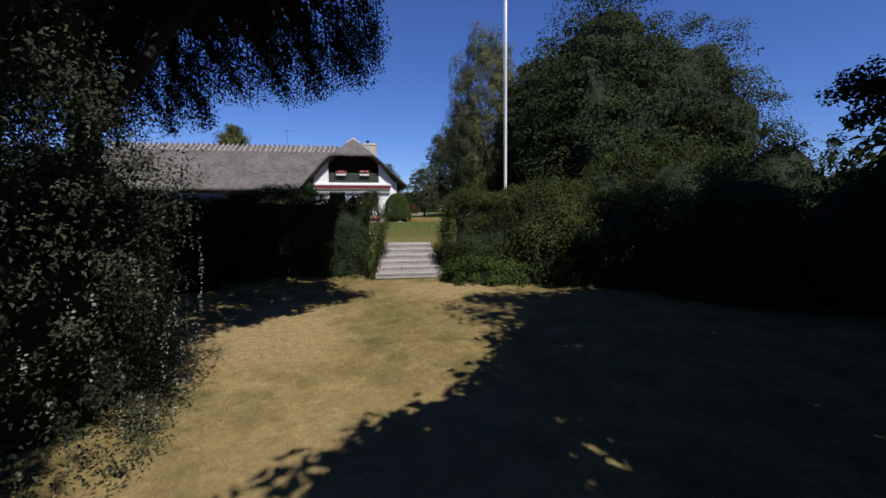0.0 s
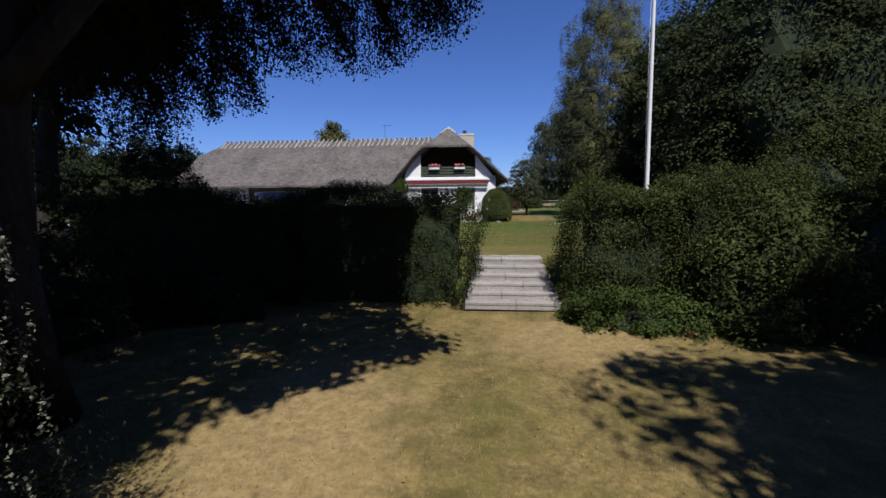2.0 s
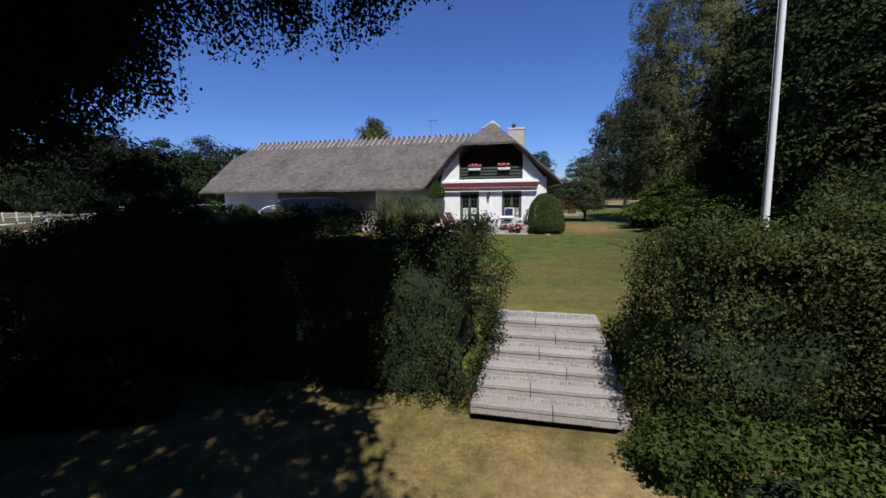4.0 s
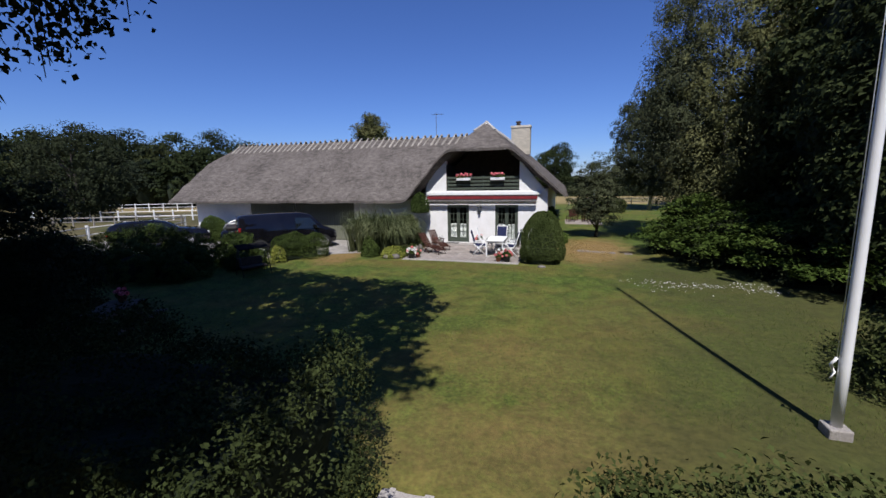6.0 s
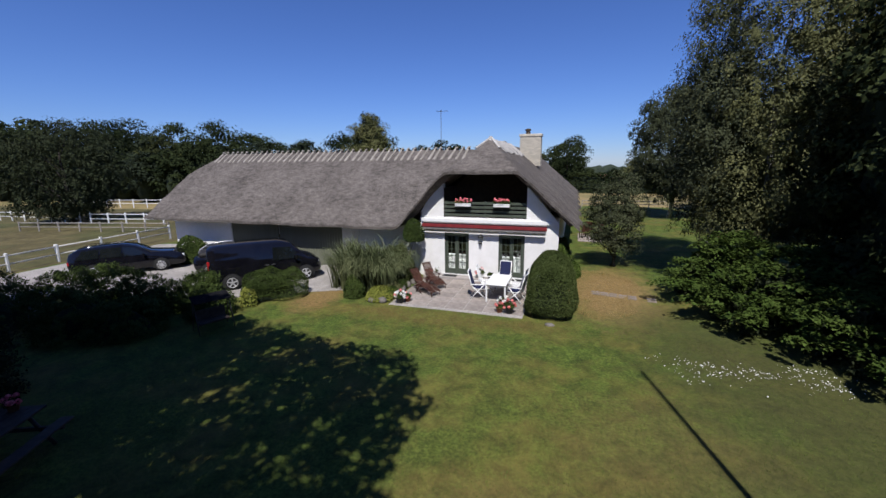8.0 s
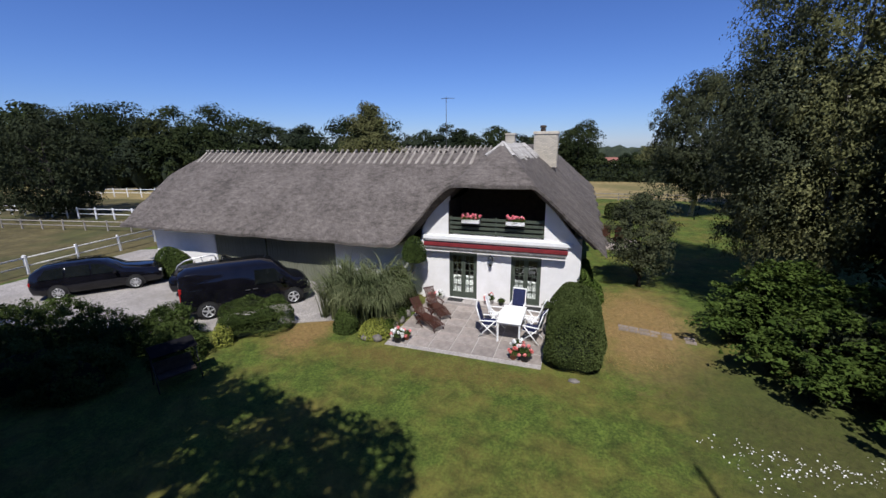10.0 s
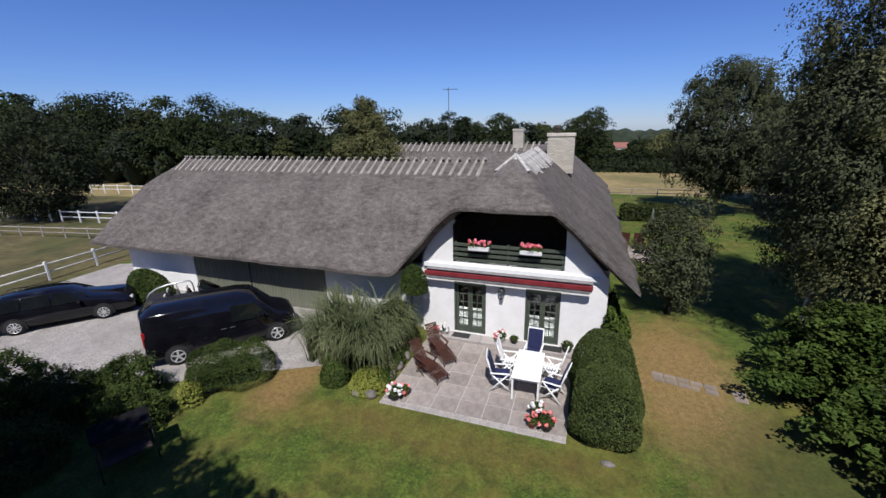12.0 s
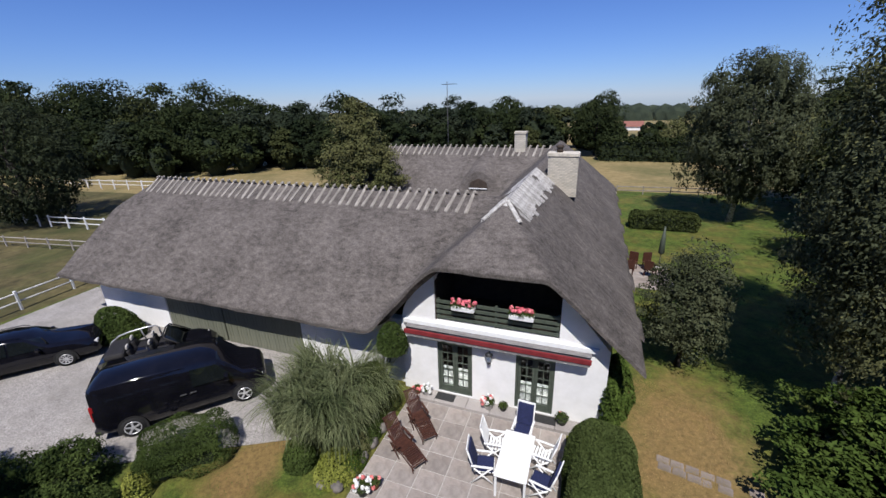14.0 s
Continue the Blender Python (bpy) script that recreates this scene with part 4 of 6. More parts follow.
seedy = shrub("big overgrown bush with pale hanging seed clusters", (-2.5, 4.4, -1.2), (1.7, 1.75, 5.0), M["seedy_leaf"], 76000, 0.045, rough=0.42, name="bush", category="bush", hang=1.0, clump=0.32)
M["seed"] = leafy("seed", (0.16, 0.17, 0.12), (0.30, 0.31, 0.24), 0.3)
u = unit(420)
u[:, 2] = np.abs(u[:, 2])
ends = np.repeat(u * np.array((1.8, 1.85, 5.1)) * (1 + 0.3 * lumps(u * 4, 1.0)[:, None]) + np.array((-2.5, 4.4, -1.25)), 14, 0)
ends[:, 2] -= np.tile(np.linspace(0, 0.24, 14), 420)
ends += RNG.normal(0, 0.012, ends.shape)
quads("seed_foliage", leaves(ends, unit(len(ends)), 0.032, aspect=0.7, four=True), M["seed"], seedy, "pale hanging seed cluster")
shrub("dense dark bush under the weeping tree", (-6.6, 9.6, -1.2), (2.0, 2.6, 2.8), M["weeping_leaf"], 20000, 0.10, rough=0.3, name="bush", category="bush", clump=0.35)
shrub("dense dark bush under the weeping tree", (-5.2, 6.2, -1.2), (1.7, 1.8, 3.0), M["weeping_leaf"], 20000, 0.09, rough=0.3, name="bush", category="bush", clump=0.35)
shrub("tall dark bush beside the picnic table", (-10.6, 18.2, -0.15), (1.7, 1.7, 4.0), M["weeping_leaf"], 22000, 0.10, rough=0.3, name="bush", category="bush", clump=0.35)
shrub("low dark undergrowth in front of the hedge", (-4.6, 11.9, -1.2), (1.6, 0.9, 1.0), M["weeping_leaf"], 6000, 0.09, rough=0.3)

# trees
SHIFT = np.array((-SUN_X, -SUN_Y)) / math.tan(SUN_EL)


def shade_pads(edge_y, edge_x, side, far, y0, y1, step, z0, z1, layers, ground_z=-1.15, rise=0.0):
    """Crown pads of a garden tree whose shade on the lawn ends along a ragged edge x(y); side -1 shades the west of it."""
    gx_, gy_ = np.meshgrid(np.arange(min(far, -9), 14, step), np.arange(y0, y1, step))
    g = np.stack([gx_.ravel(), gy_.ravel()], 1)
    out = []
    for _ in range(layers):
        q = g + RNG.normal(0, 0.3 * step, g.shape)
        lim = np.interp(q[:, 1], edge_y, edge_x)
        ok = (side * (q[:, 0] - lim) > 0.22) & (side * (q[:, 0] - far) < 0) & (q[:, 1] < y1)
        q = q[ok]
        z = RNG.uniform(z0, z1, len(q)) + rise * np.clip(q[:, 1] - 4, 0, 6)
        out.append(np.stack([q[:, 0] - SHIFT[0] * (z - ground_z), q[:, 1] - SHIFT[1] * (z - ground_z), z], 1))
    return np.concatenate(out)


def add_pads(parent, pads, per, size, leaf, mat, squash=0.6, bark=None, fork=None):
    """Leaves in flattened pads, with a twig to some of them from a fork of the tree."""
    n = len(pads) * per
    sz = size * (0.65 + 0.7 * RNG.random((len(pads), 1)))
    off = unit(n) * RNG.random((n, 1)) ** 0.4 * sz.repeat(per, 0) * np.array((1, 1, squash))
    quads("crown", leaves(pads.repeat(per, 0) + off, off / size + np.array((0, 0, 0.5)), leaf, tilt=0.55, hang=0.4, aspect=0.7), mat, parent)
    if fork is not None:
        for k in range(0, len(pads), max(1, len(pads) // 14)):
            part("limb", tube(limb_points(fork, pads[k], 0.5), [0.10 * (1 - 0.15 * i) for i in range(6)], 6), bark, parent)


weeping = tree("large weeping tree with dark drooping foliage over the lower lawn", (-3.55, 7.4, -1.2), (-3.0, 9.6, 9.2), (4.6, 4.2, 3.4), 260, 120, 0.62, 0.14, M["weeping_leaf"], M["bark"], 0.33, weep=0.9, low=6.3, shell=0.4, limbs=26, upright=0.85)
for a, b, r in (((-3.5, 7.4, 2.6), (-1.6, 9.0, 6.0), 0.17), ((-3.5, 7.4, 3.0), (-5.6, 9.2, 6.2), 0.16), ((-3.5, 7.4, 3.6), (-2.2, 4.0, 7.0), 0.15)):
    part("limb", tube(limb_points(a, b, 0.25), [r * (1 - 0.1 * i) for i in range(6)], 8), M["bark"], weeping)
LAWN_Y = [0, 3.2, 4.0, 5.0, 7.2, 8.1, 8.6, 9.5, 10.4, 10.9, 11.3, 12.5, 17.2]
add_pads(weeping, shade_pads(LAWN_Y, [-1.3, -1.4, -1.7, -1.8, -1.9, -1.1, -0.6, 0.1, 1.0, 1.2, 0.5, -0.1, -0.6], -1, -8.5, 0.0, 17.2, 0.62, 6.4, 9.2, 3), 62, 0.5, 0.21, M["weeping_leaf"], bark=M["bark"], fork=(-2.9, 5.6, 5.2))

# High pads out of view, added to cast the shade on the upper lawn.
add_pads(weeping, shade_pads([14.5, 17, 18, 19, 20, 21, 22, 23.2, 24.0, 24.5], [0.9, 0.9, 1.4, 0.6, 0.5, 0.3, 0.6, -0.4, -0.8, -3.5], -1, -12.0, 14.5, 24.6, 0.68, 9.2, 12.5, 3, -0.1), 54, 0.52, 0.22, M["weeping_leaf"], bark=M["bark"], fork=(-3.0, 8.6, 7.0))
add_pads(weeping, np.stack([RNG.uniform(-8.2, -0.6, 90), RNG.uniform(8.0, 11.2, 90), RNG.uniform(5.3, 6.6, 90)], 1), 80, 0.6, 0.14, M["weeping_leaf"], 0.9)


def curtain(parent, bunches, per_bunch, mat):
    """Long shoots that hang in bunches along the outer rim of the crown, each with leaves all along it."""
    xs = [-9.0, -8.2, -7.4, -6.8, -6.25, -5.6, -4.6, -3.6, -3.0, -2.4, -1.8, -1.0, -0.3, 0.5, 1.2, 1.7]
    tip = [3.4, 3.3, 3.7, 3.3, 2.5, 3.4, 3.5, 3.45, 4.6, 4.3, 4.8, 4.45, 5.0, 5.1, 4.9, 5.7]
    out, bm = [], bmesh.new()
    for k in range(bunches):
        bx = -8.8 + 10.4 * (k + RNG.random()) / bunches
        by = float(np.interp(bx, [-9, -3.5, -2, -1, 0.4, 1.2], [12.8, 12.5, 13.1, 13.6, 13.7, 12.5])) + RNG.uniform(-0.6, 0.6)
        end = float(np.interp(bx, xs, tip)) - 0.3 + 0.8 * RNG.random() ** 2
        for _ in range(per_bunch):
            x, y, z0 = bx + RNG.normal(0, 0.17), by + RNG.normal(0, 0.17), end + abs(RNG.normal(0, 0.28))
            z1 = max(z0 + 1.2, 6.6 + RNG.uniform(0, 1.2))
            n = int((z1 - z0) * 46)
            f = RNG.random(n) ** 0.85
            z = z0 + (z1 - z0) * f
            knots = 0.05 + 0.11 * (0.5 + 0.5 * np.sin(z * 7.0 + 9 * x)) * np.clip(0.35 + (z - z0), 0, 1.3)
            sway = 0.09 * np.sin(z * 2.1 + x * 5)
            out.append(np.stack([x + sway + RNG.normal(0, 1, n) * knots, y + sway + RNG.normal(0, 1, n) * knots, z], 1))
        add_tube(bm, [(bx, by - 0.4, 7.6), (bx + 0.06, by, (end + 7.0) / 2), (bx, by + 0.05, end + 0.2)], [0.02, 0.012, 0.004], 4)
    q = np.concatenate(out)
    quads("hanging_spray", leaves(q, unit(len(q)), 0.068, aspect=0.75, tilt=0.6, hang=1.2, four=True), mat, parent)
    part("branchwork", bm, M["bark"], parent)


curtain(weeping, 125, 5, M["weeping_leaf"])
# Crowns out of view, placed to cast the shade on the lower lawn.
shady = tree("spreading garden tree shading the lower lawn", (10.4, -1.6, -1.1), (10.6, 0.2, 9.6), (4.6, 4.2, 3.0), 200, 70, 0.85, 0.30, M["tree_leaf"], M["bark"], 0.36, shell=0.3, low=7.0)
add_pads(shady, shade_pads([-2, 3.2, 3.6, 3.8, 4.9, 5.5, 6.3, 7.0, 7.6, 8.4, 8.9, 9.6, 9.8], [0.2, 0.5, 1.4, 2.2, 2.85, 3.6, 3.7, 4.5, 4.5, 5.3, 5.4, 6.6, 7.8], 1, 13.5, -2.0, 9.7, 0.72, 4.6, 6.8, 4, rise=0.3), 62, 0.58, 0.27, M["tree_leaf"], bark=M["bark"], fork=(10.0, -1.2, 4.2))
tree("spreading garden tree shading the lower lawn", (18.8, -1.0, -1.1), (18.2, -0.8, 8.4), (4.8, 4.4, 5.2), 260, 90, 1.0, 0.34, M["tree_leaf"], M["bark"], 0.36, shell=0.3, low=2.5)
tree("spreading garden tree shading the lower lawn", (16.0, 3.0, -1.1), (16.0, 3.0, 7.6), (4.1, 4.4, 5.6), 300, 90, 1.0, 0.32, M["tree_leaf"], M["bark"], 0.36, shell=0.3, low=1.6)
add_pads(shady, np.stack([RNG.normal(11.6, 0.4, 16), RNG.normal(6.4, 0.4, 16), RNG.normal(3.6, 0.3, 16)], 1), 130, 0.4, 0.09, M["tree_leaf"])
# Unseen high pads added to block sky light above the shaded lawn.
add_pads(shady, np.stack([RNG.uniform(10.3, 14.5, 60), RNG.uniform(1.0, 8.5, 60), RNG.uniform(7.2, 10.0, 60)], 1), 80, 0.9, 0.28, M["tree_leaf"], bark=M["bark"], fork=(10.6, -0.6, 6.0))
# The extra lobe is out of view, added to shade the swing seat.
tree("spreading garden tree west of the weeping tree", (-10, 13.4, -1.0), (-9.2, 13.6, 10.0), (4.8, 4.4, 5.2), 520, 80, 0.8, 0.28, M["tree_leaf"], M["bark"], 0.3, shell=0.2, low=5.0, extra=[((-6.8, 15.3, 12.6), (2.8, 1.8, 1.4), 60)])
tree("spreading garden tree west of the weeping tree", (-15.5, 15.4, -0.6), (-15.5, 15.6, 7.0), (4.8, 4.4, 4.6), 320, 90, 0.9, 0.28, M["tree_leaf"], M["bark"], 0.3, shell=0.3, low=1.6)
tree("tall birch with yellowish drooping foliage", (11.5, 35.5, 0), (11.3, 35.2, 8.4), (3.0, 3.0, 7.6), 360, 400, 0.85, 0.105, M["birch_leaf"], M["birch_bark"], 0.2, weep=0.8, low=2.4, shell=0.5)
tree("slender dark birch leaning out beside the tall birch", (9.6, 35.0, 0), (9.0, 34.6, 6.6), (1.5, 1.8, 4.0), 110, 250, 0.75, 0.105, M["silver_leaf"], M["birch_bark"], 0.13, weep=0.8, low=2.2, shell=0.4)
tree("tall grey-green birch at the back of the garden", (12.4, 58, 0), (12.4, 58, 7.0), (3.6, 3.4, 5.7), 230, 300, 1.0, 0.17, M["silver_leaf"], M["birch_bark"], 0.2, weep=1.0, shell=0.55, low=1.8)
for x, y, z, rx, rz, pads, lab in ((17.0, 25.5, 7.2, 5.4, 7.2, 480, "broad dark maple beside the garden"), (22.5, 25.0, 6.3, 5.0, 6.6, 240, "broad dark maple beside the garden"), (15.0, 31.5, 6.2, 3.6, 6.4, 200, "dense dark tree behind the birch"), (13.6, 25.6, 4.6, 2.6, 4.8, 220, "dense dark tree behind the leafy shrubs"), (16.5, 36.5, 6.5, 4.2, 6.8, 190, "dense dark tree behind the birch"), (17.4, 47.5, 4.6, 3.2, 5.2, 160, "dense dark tree at the back of the garden"), (20.5, 55, 5.6, 4.2, 6.6, 160, "dense dark tree at the back of the garden"), (19.4, 64, 4.8, 3.6, 5.4, 130, "dense dark tree at the back of the garden")):
    tree(lab, (x, y, -0.1), (x, y, z), (rx, rx, rz), pads, 150, 1.15, 0.17 if y < 30 else 0.23, M["tree_leaf"], M["bark"], 0.34, shell=0.55, low=0.9, squash=0.5, fill=0.74)
tree("small dark apple tree beside the house", (5.6, 36.5, 0), (5.5, 36.6, 2.6), (1.4, 1.4, 2.1), 170, 100, 0.4, 0.10, M["silver_leaf"], M["bark"], 0.11, shell=0.45)
tree("conical yellowish lime tree behind the barn", (-14.4, 48, 0), (-14.4, 48, 4.0), (3.0, 3.0, 3.4), 240, 120, 0.62, 0.17, M["lime_leaf"], M["bark"], 0.25, shell=0.5, extra=[((-14.4, 48, 6.2), (2.3, 2.3, 1.6), 120), ((-14.4, 48, 7.8), (1.5, 1.5, 1.3), 70), ((-14.4, 48, 8.9), (0.6, 0.6, 0.9), 24)])
tree("rounded green tree beyond the back range", (1.9, 97, 0), (1.9, 97, 5.2), (3.8, 3.8, 4.6), 150, 90, 1.1, 0.34, M["wood_leaf"], M["bark"], 0.25, shell=0.6)
tree("yellowish field tree beyond the pasture", (14.6, 96.5, 0), (14.6, 96.5, 2.9), (3.0, 3.0, 2.7), 90, 80, 0.9, 0.35, M["lime_leaf"], M["bark"], 0.25)
tree("grey-green willow at the paddock edge", (-49, 43.5, -0.5), (-49, 43.5, 4.6), (6.0, 5.0, 5.4), 260, 150, 1.1, 0.22, M["weeping_leaf"], M["bark"], 0.35, weep=0.8, shell=0.5, low=0.4)

# flag pole
pole = thing("flagpole", pose(7.46, 17.76, -0.1, 0, -0.9, 0), "tall white flagpole on a concrete foot in the lawn", "flagpole")
part("pole", lathe([(0.068, 0.1), (0.068, 1.0), (0.062, 4), (0.052, 8), (0.042, 11.6), (0.0, 11.62)], 16), M["pole_white"], pole)
part("foot", box(-0.14, 0.14, -0.14, 0.14, -0.1, 0.1, 0.02), M["granite"], pole)

part("rope_cleat", tube([(-0.1, 0, 1.12), (-0.16, 0.0, 1.02), (-0.1, 0.02, 0.9), (-0.14, 0.0, 0.8)], 0.022, 6), M["white_paint"], pole, "white halyard knot")
part("halyard", tube([(-0.1, 0, 1.1), (-0.085, 0, 11.4)], 0.006, 5), M["white_paint"], pole)

# ---- patio ----
PZ = 0.03
patio = tagged(thing("patio"), "grey stone slab patio in front of the white gable", "patio", kind="structure")
part("bedding", box(-3.25, 1.95, 27.78, 32.26, -0.2, PZ - 0.012), M["joint"], patio)
made = {}
rng = random.Random(5)
for row in range(6):
    d = 0.625
    for col in range(7):
        a, w = -3.25 + col * 0.743, 0.743
        o = part("slab", box(0.014, w - 0.014, 0.014, d - 0.014, 0, 0.05, 0.006), M["slab"], patio) if row + col == 0 else new("slab", made["slab"])
        made["slab"] = o.data
        o.parent = patio
        o.location = (a, 27.98 + row * d, PZ - 0.05 + rng.uniform(-0.004, 0.004))
for k in range(46):
    o = part("cobble", box(0.006, 0.107, 0, 0.17, 0, 0.06, 0.015), M["granite"], patio) if k == 0 else new("cobble", made["cobble"])
    made["cobble"] = o.data
    o.parent = patio
    o.location = (-3.25 + k * 0.113, 27.79 + rng.uniform(-0.015, 0.015), PZ - 0.05 + rng.uniform(-0.01, 0.005))
x = -3.3
while x < 2.3:
    w = rng.choice((0.8, 0.95, 1.1))
    o = part("ledge_stone", box(x + 0.006, min(x + w, 2.4) - 0.006, 31.74, 32.26, -0.05, 0.13, 0.012), M["granite"], patio)
    x += w
M["rubber"] = material("rubber", (0.02, 0.02, 0.02), (0.04, 0.04, 0.04), scale=30, rough=0.9)
for a in (-2.35, 0.95):
    tagged(part("doormat", box(a, a + 0.66, 31.86, 32.2, 0.132, 0.148, 0.004), M["rubber"]), "dark doormat on the stone ledge", "doormat")


def boulder(at, r, label="pale rounded fieldstone by the patio bed"):
    bm = bmesh.new()
    bmesh.ops.create_icosphere(bm, subdivisions=3, radius=1)
    for v in bm.verts:
        v.co = Vector((v.co.x * r[0], v.co.y * r[1], v.co.z * r[2])) * 0.72 * (1 + 0.25 * noise.noise(v.co * 1.6 + Vector(at)))
    for f in bm.faces:
        f.smooth = True
    o = part("boulder", bm, M["boulder"])
    o.location = (at[0], at[1], at[2] * 0.72)
    return tagged(o, label, "boulder", "stones round the patio bed")


for at, r in (((-3.62, 27.95, 0.12), (0.26, 0.2, 0.2)), ((-4.05, 27.9, 0.1), (0.22, 0.18, 0.18)), ((-3.45, 28.5, 0.1), (0.2, 0.22, 0.2)), ((-3.42, 29.0, 0.12), (0.18, 0.25, 0.22)), ((-3.4, 29.55, 0.12), (0.17, 0.26, 0.2)), ((-3.42, 30.15, 0.12), (0.18, 0.25, 0.22)), ((-3.4, 30.7, 0.1), (0.17, 0.22, 0.2)), ((2.9, 27.42, 0.02), (0.22, 0.12, 0.1))):
    boulder(at, r)


# ---- garden furniture ----
def table():
    t = thing("garden_table", pose(0.74, 29.84, PZ), "white rectangular garden table on the patio", "table")
    part("tabletop", box(-0.41, 0.41, -0.79, 0.79, 0.705, 0.74, 0.012), M["white_paint"], t)
    part("apron", box(-0.36, 0.36, -0.73, -0.70, 0.63, 0.705), M["white_paint"], t)
    part("apron", box(-0.36, 0.36, 0.70, 0.73, 0.63, 0.705), M["white_paint"], t)
    part("apron", box(-0.37, -0.34, -0.70, 0.70, 0.63, 0.705), M["white_paint"], t)
    part("apron", box(0.34, 0.37, -0.70, 0.70, 0.63, 0.705), M["white_paint"], t)
    for sx in (-1, 1):
        for sy in (-1, 1):
            part("leg", box(sx * 0.365 - 0.03, sx * 0.365 + 0.03, sy * 0.735 - 0.03, sy * 0.735 + 0.03, 0, 0.705, 0.006), M["white_paint"], t)
    return t


M["navy"] = material("navy", (0.012, 0.016, 0.05), (0.022, 0.028, 0.085), scale=25, rough=0.9, bump=0.3, bump_scale=120)


def folding_chair(m, cushion):
    """A white slatted folding armchair with crossed legs, facing +y."""
    c = thing("garden_chair", m, "white slatted folding garden chair with a navy blue cushion" if cushion else "white slatted folding garden chair without cushion", "chair", "chairs round the garden table")
    W = M["white_paint"]
    tilt = math.radians(16)
    for sx in (-0.26, 0.26):
        part("leg", tube([(sx, -0.30, 0.01), (sx, 0.24, 0.60)], 0.022, 6), W, c)
        part("leg", tube([(sx * 0.93, 0.32, 0.01), (sx * 0.93, -0.22, 0.52)], 0.022, 6), W, c)
        part("back_stile", tube([(sx * 0.93, -0.20, 0.40), (sx * 0.93, -0.20 - 0.72 * math.sin(tilt), 0.40 + 0.72 * math.cos(tilt))], 0.022, 6), W, c)
        part("armrest", box(sx - 0.03, sx + 0.03, -0.30, 0.28, 0.60, 0.625, 0.008), W, c)
    for k in range(6):
        y = -0.18 + k * 0.085
        part("seat_slat", box(-0.24, 0.24, y, y + 0.06, 0.41, 0.43, 0.004), W, c)
    for k in range(7):
        x = -0.21 + k * 0.07
        o = part("back_slat", box(x - 0.022, x + 0.022, -0.012, 0.006, 0, 0.64, 0.004), W, c)
        o.matrix_local = pose(0, -0.215, 0.46, 16, 0, 0)
    o = part("top_rail", box(-0.26, 0.26, -0.016, 0.012, 0.64, 0.72, 0.008), W, c)
    o.matrix_local = pose(0, -0.215, 0.46, 16, 0, 0)
    part("crossbar", tube([(-0.26, 0.0, 0.27), (0.26, 0.0, 0.27)], 0.014, 6), W, c)
    if cushion:
        part("seat_cushion", box(-0.235, 0.235, -0.18, 0.29, 0.432, 0.49, 0.022), M["navy"], c, "navy seat cushion")
        o = part("back_cushion", box(-0.235, 0.235, 0.008, 0.062, 0.02, 0.68, 0.022), M["navy"], c, "navy back cushion")
        o.matrix_local = pose(0, -0.205, 0.46, 16, 0, 0)
    return c


table()
folding_chair(pose(0.74, 31.05, PZ, 0, 0, 176), True)
folding_chair(pose(0.10, 30.35, PZ, 0, 0, -84), False)
folding_chair(pose(-0.06, 29.55, PZ, 0, 0, -80), True)
folding_chair(pose(1.40, 30.35, PZ, 0, 0, 82), False)
folding_chair(pose(1.50, 29.5, PZ, 0, 0, 78), True)


def lounger(m):
    """A teak steamer chair with raised slatted back, arms and a leg rest, facing +y."""
    c = thing("deck_chair", m, "dark reddish teak steamer deck chair on the patio", "deck chair", "steamer chairs")
    T = M["teak"]
    for k in range(9):
        x = -0.22 + k * 0.055
        o = part("back_slat", box(x - 0.019, x + 0.019, -0.01, 0.01, 0, 0.82, 0.004), T, c)
        o.matrix_local = pose(0, -0.05, 0.36, 38, 0, 0)
    for z, w in ((0.0, 0.27), (0.42, 0.27), (0.82, 0.26)):
        o = part("back_rail", box(-w, w, -0.025, 0.02, z - 0.025, z + 0.025, 0.006), T, c)
        o.matrix_local = pose(0, -0.05, 0.36, 38, 0, 0)
    for k in range(8):
        part("seat_slat", box(-0.25, 0.25, -0.02 + k * 0.066, 0.036 + k * 0.066, 0.34 + 0.004 * k, 0.36 + 0.004 * k, 0.004), T, c)
    for k in range(9):
        part("leg_rest_slat", box(-0.24, 0.24, 0.53 + k * 0.066, 0.586 + k * 0.066, 0.37 - 0.017 * k, 0.39 - 0.017 * k, 0.004), T, c)
    for sx in (-0.28, 0.28):
        part("side_rail", tube([(sx, -0.12, 0.34), (sx, 0.52, 0.36), (sx * 0.95, 1.14, 0.20)], 0.022, 6), T, c)
        part("armrest", box(sx - 0.04, sx + 0.04, -0.22, 0.40, 0.57, 0.592, 0.008), T, c)
        part("arm_post", tube([(sx, 0.30, 0.36), (sx, 0.33, 0.57)], 0.018, 6), T, c)
        part("leg", tube([(sx, 0.42, 0.58), (sx, -0.10, 0.0)], 0.02, 6), T, c)
        part("leg", tube([(sx, -0.14, 0.36), (sx, 0.36, 0.0)], 0.02, 6), T, c)
        part("foot", tube([(sx * 0.9, 1.02, 0.25), (sx * 0.9, 1.08, 0.0)], 0.018, 6), T, c)
    return c


lounger(pose(-2.6, 29.68, PZ, 0, 0, -120) @ Matrix.Scale(0.88, 4))
lounger(pose(-2.55, 30.82, PZ, 0, 0, -133) @ Matrix.Scale(0.88, 4))

M["clay"] = material("clay", (0.22, 0.09, 0.05), (0.34, 0.15, 0.09), scale=8, rough=0.85)
M["dark_pot"] = material("dark_pot", (0.02, 0.022, 0.025), (0.04, 0.042, 0.045), scale=8, rough=0.6)
M["white_flower"] = material("white_flower", (0.72, 0.72, 0.70), (0.85, 0.85, 0.83), scale=9, rough=0.8, vary=0.1)
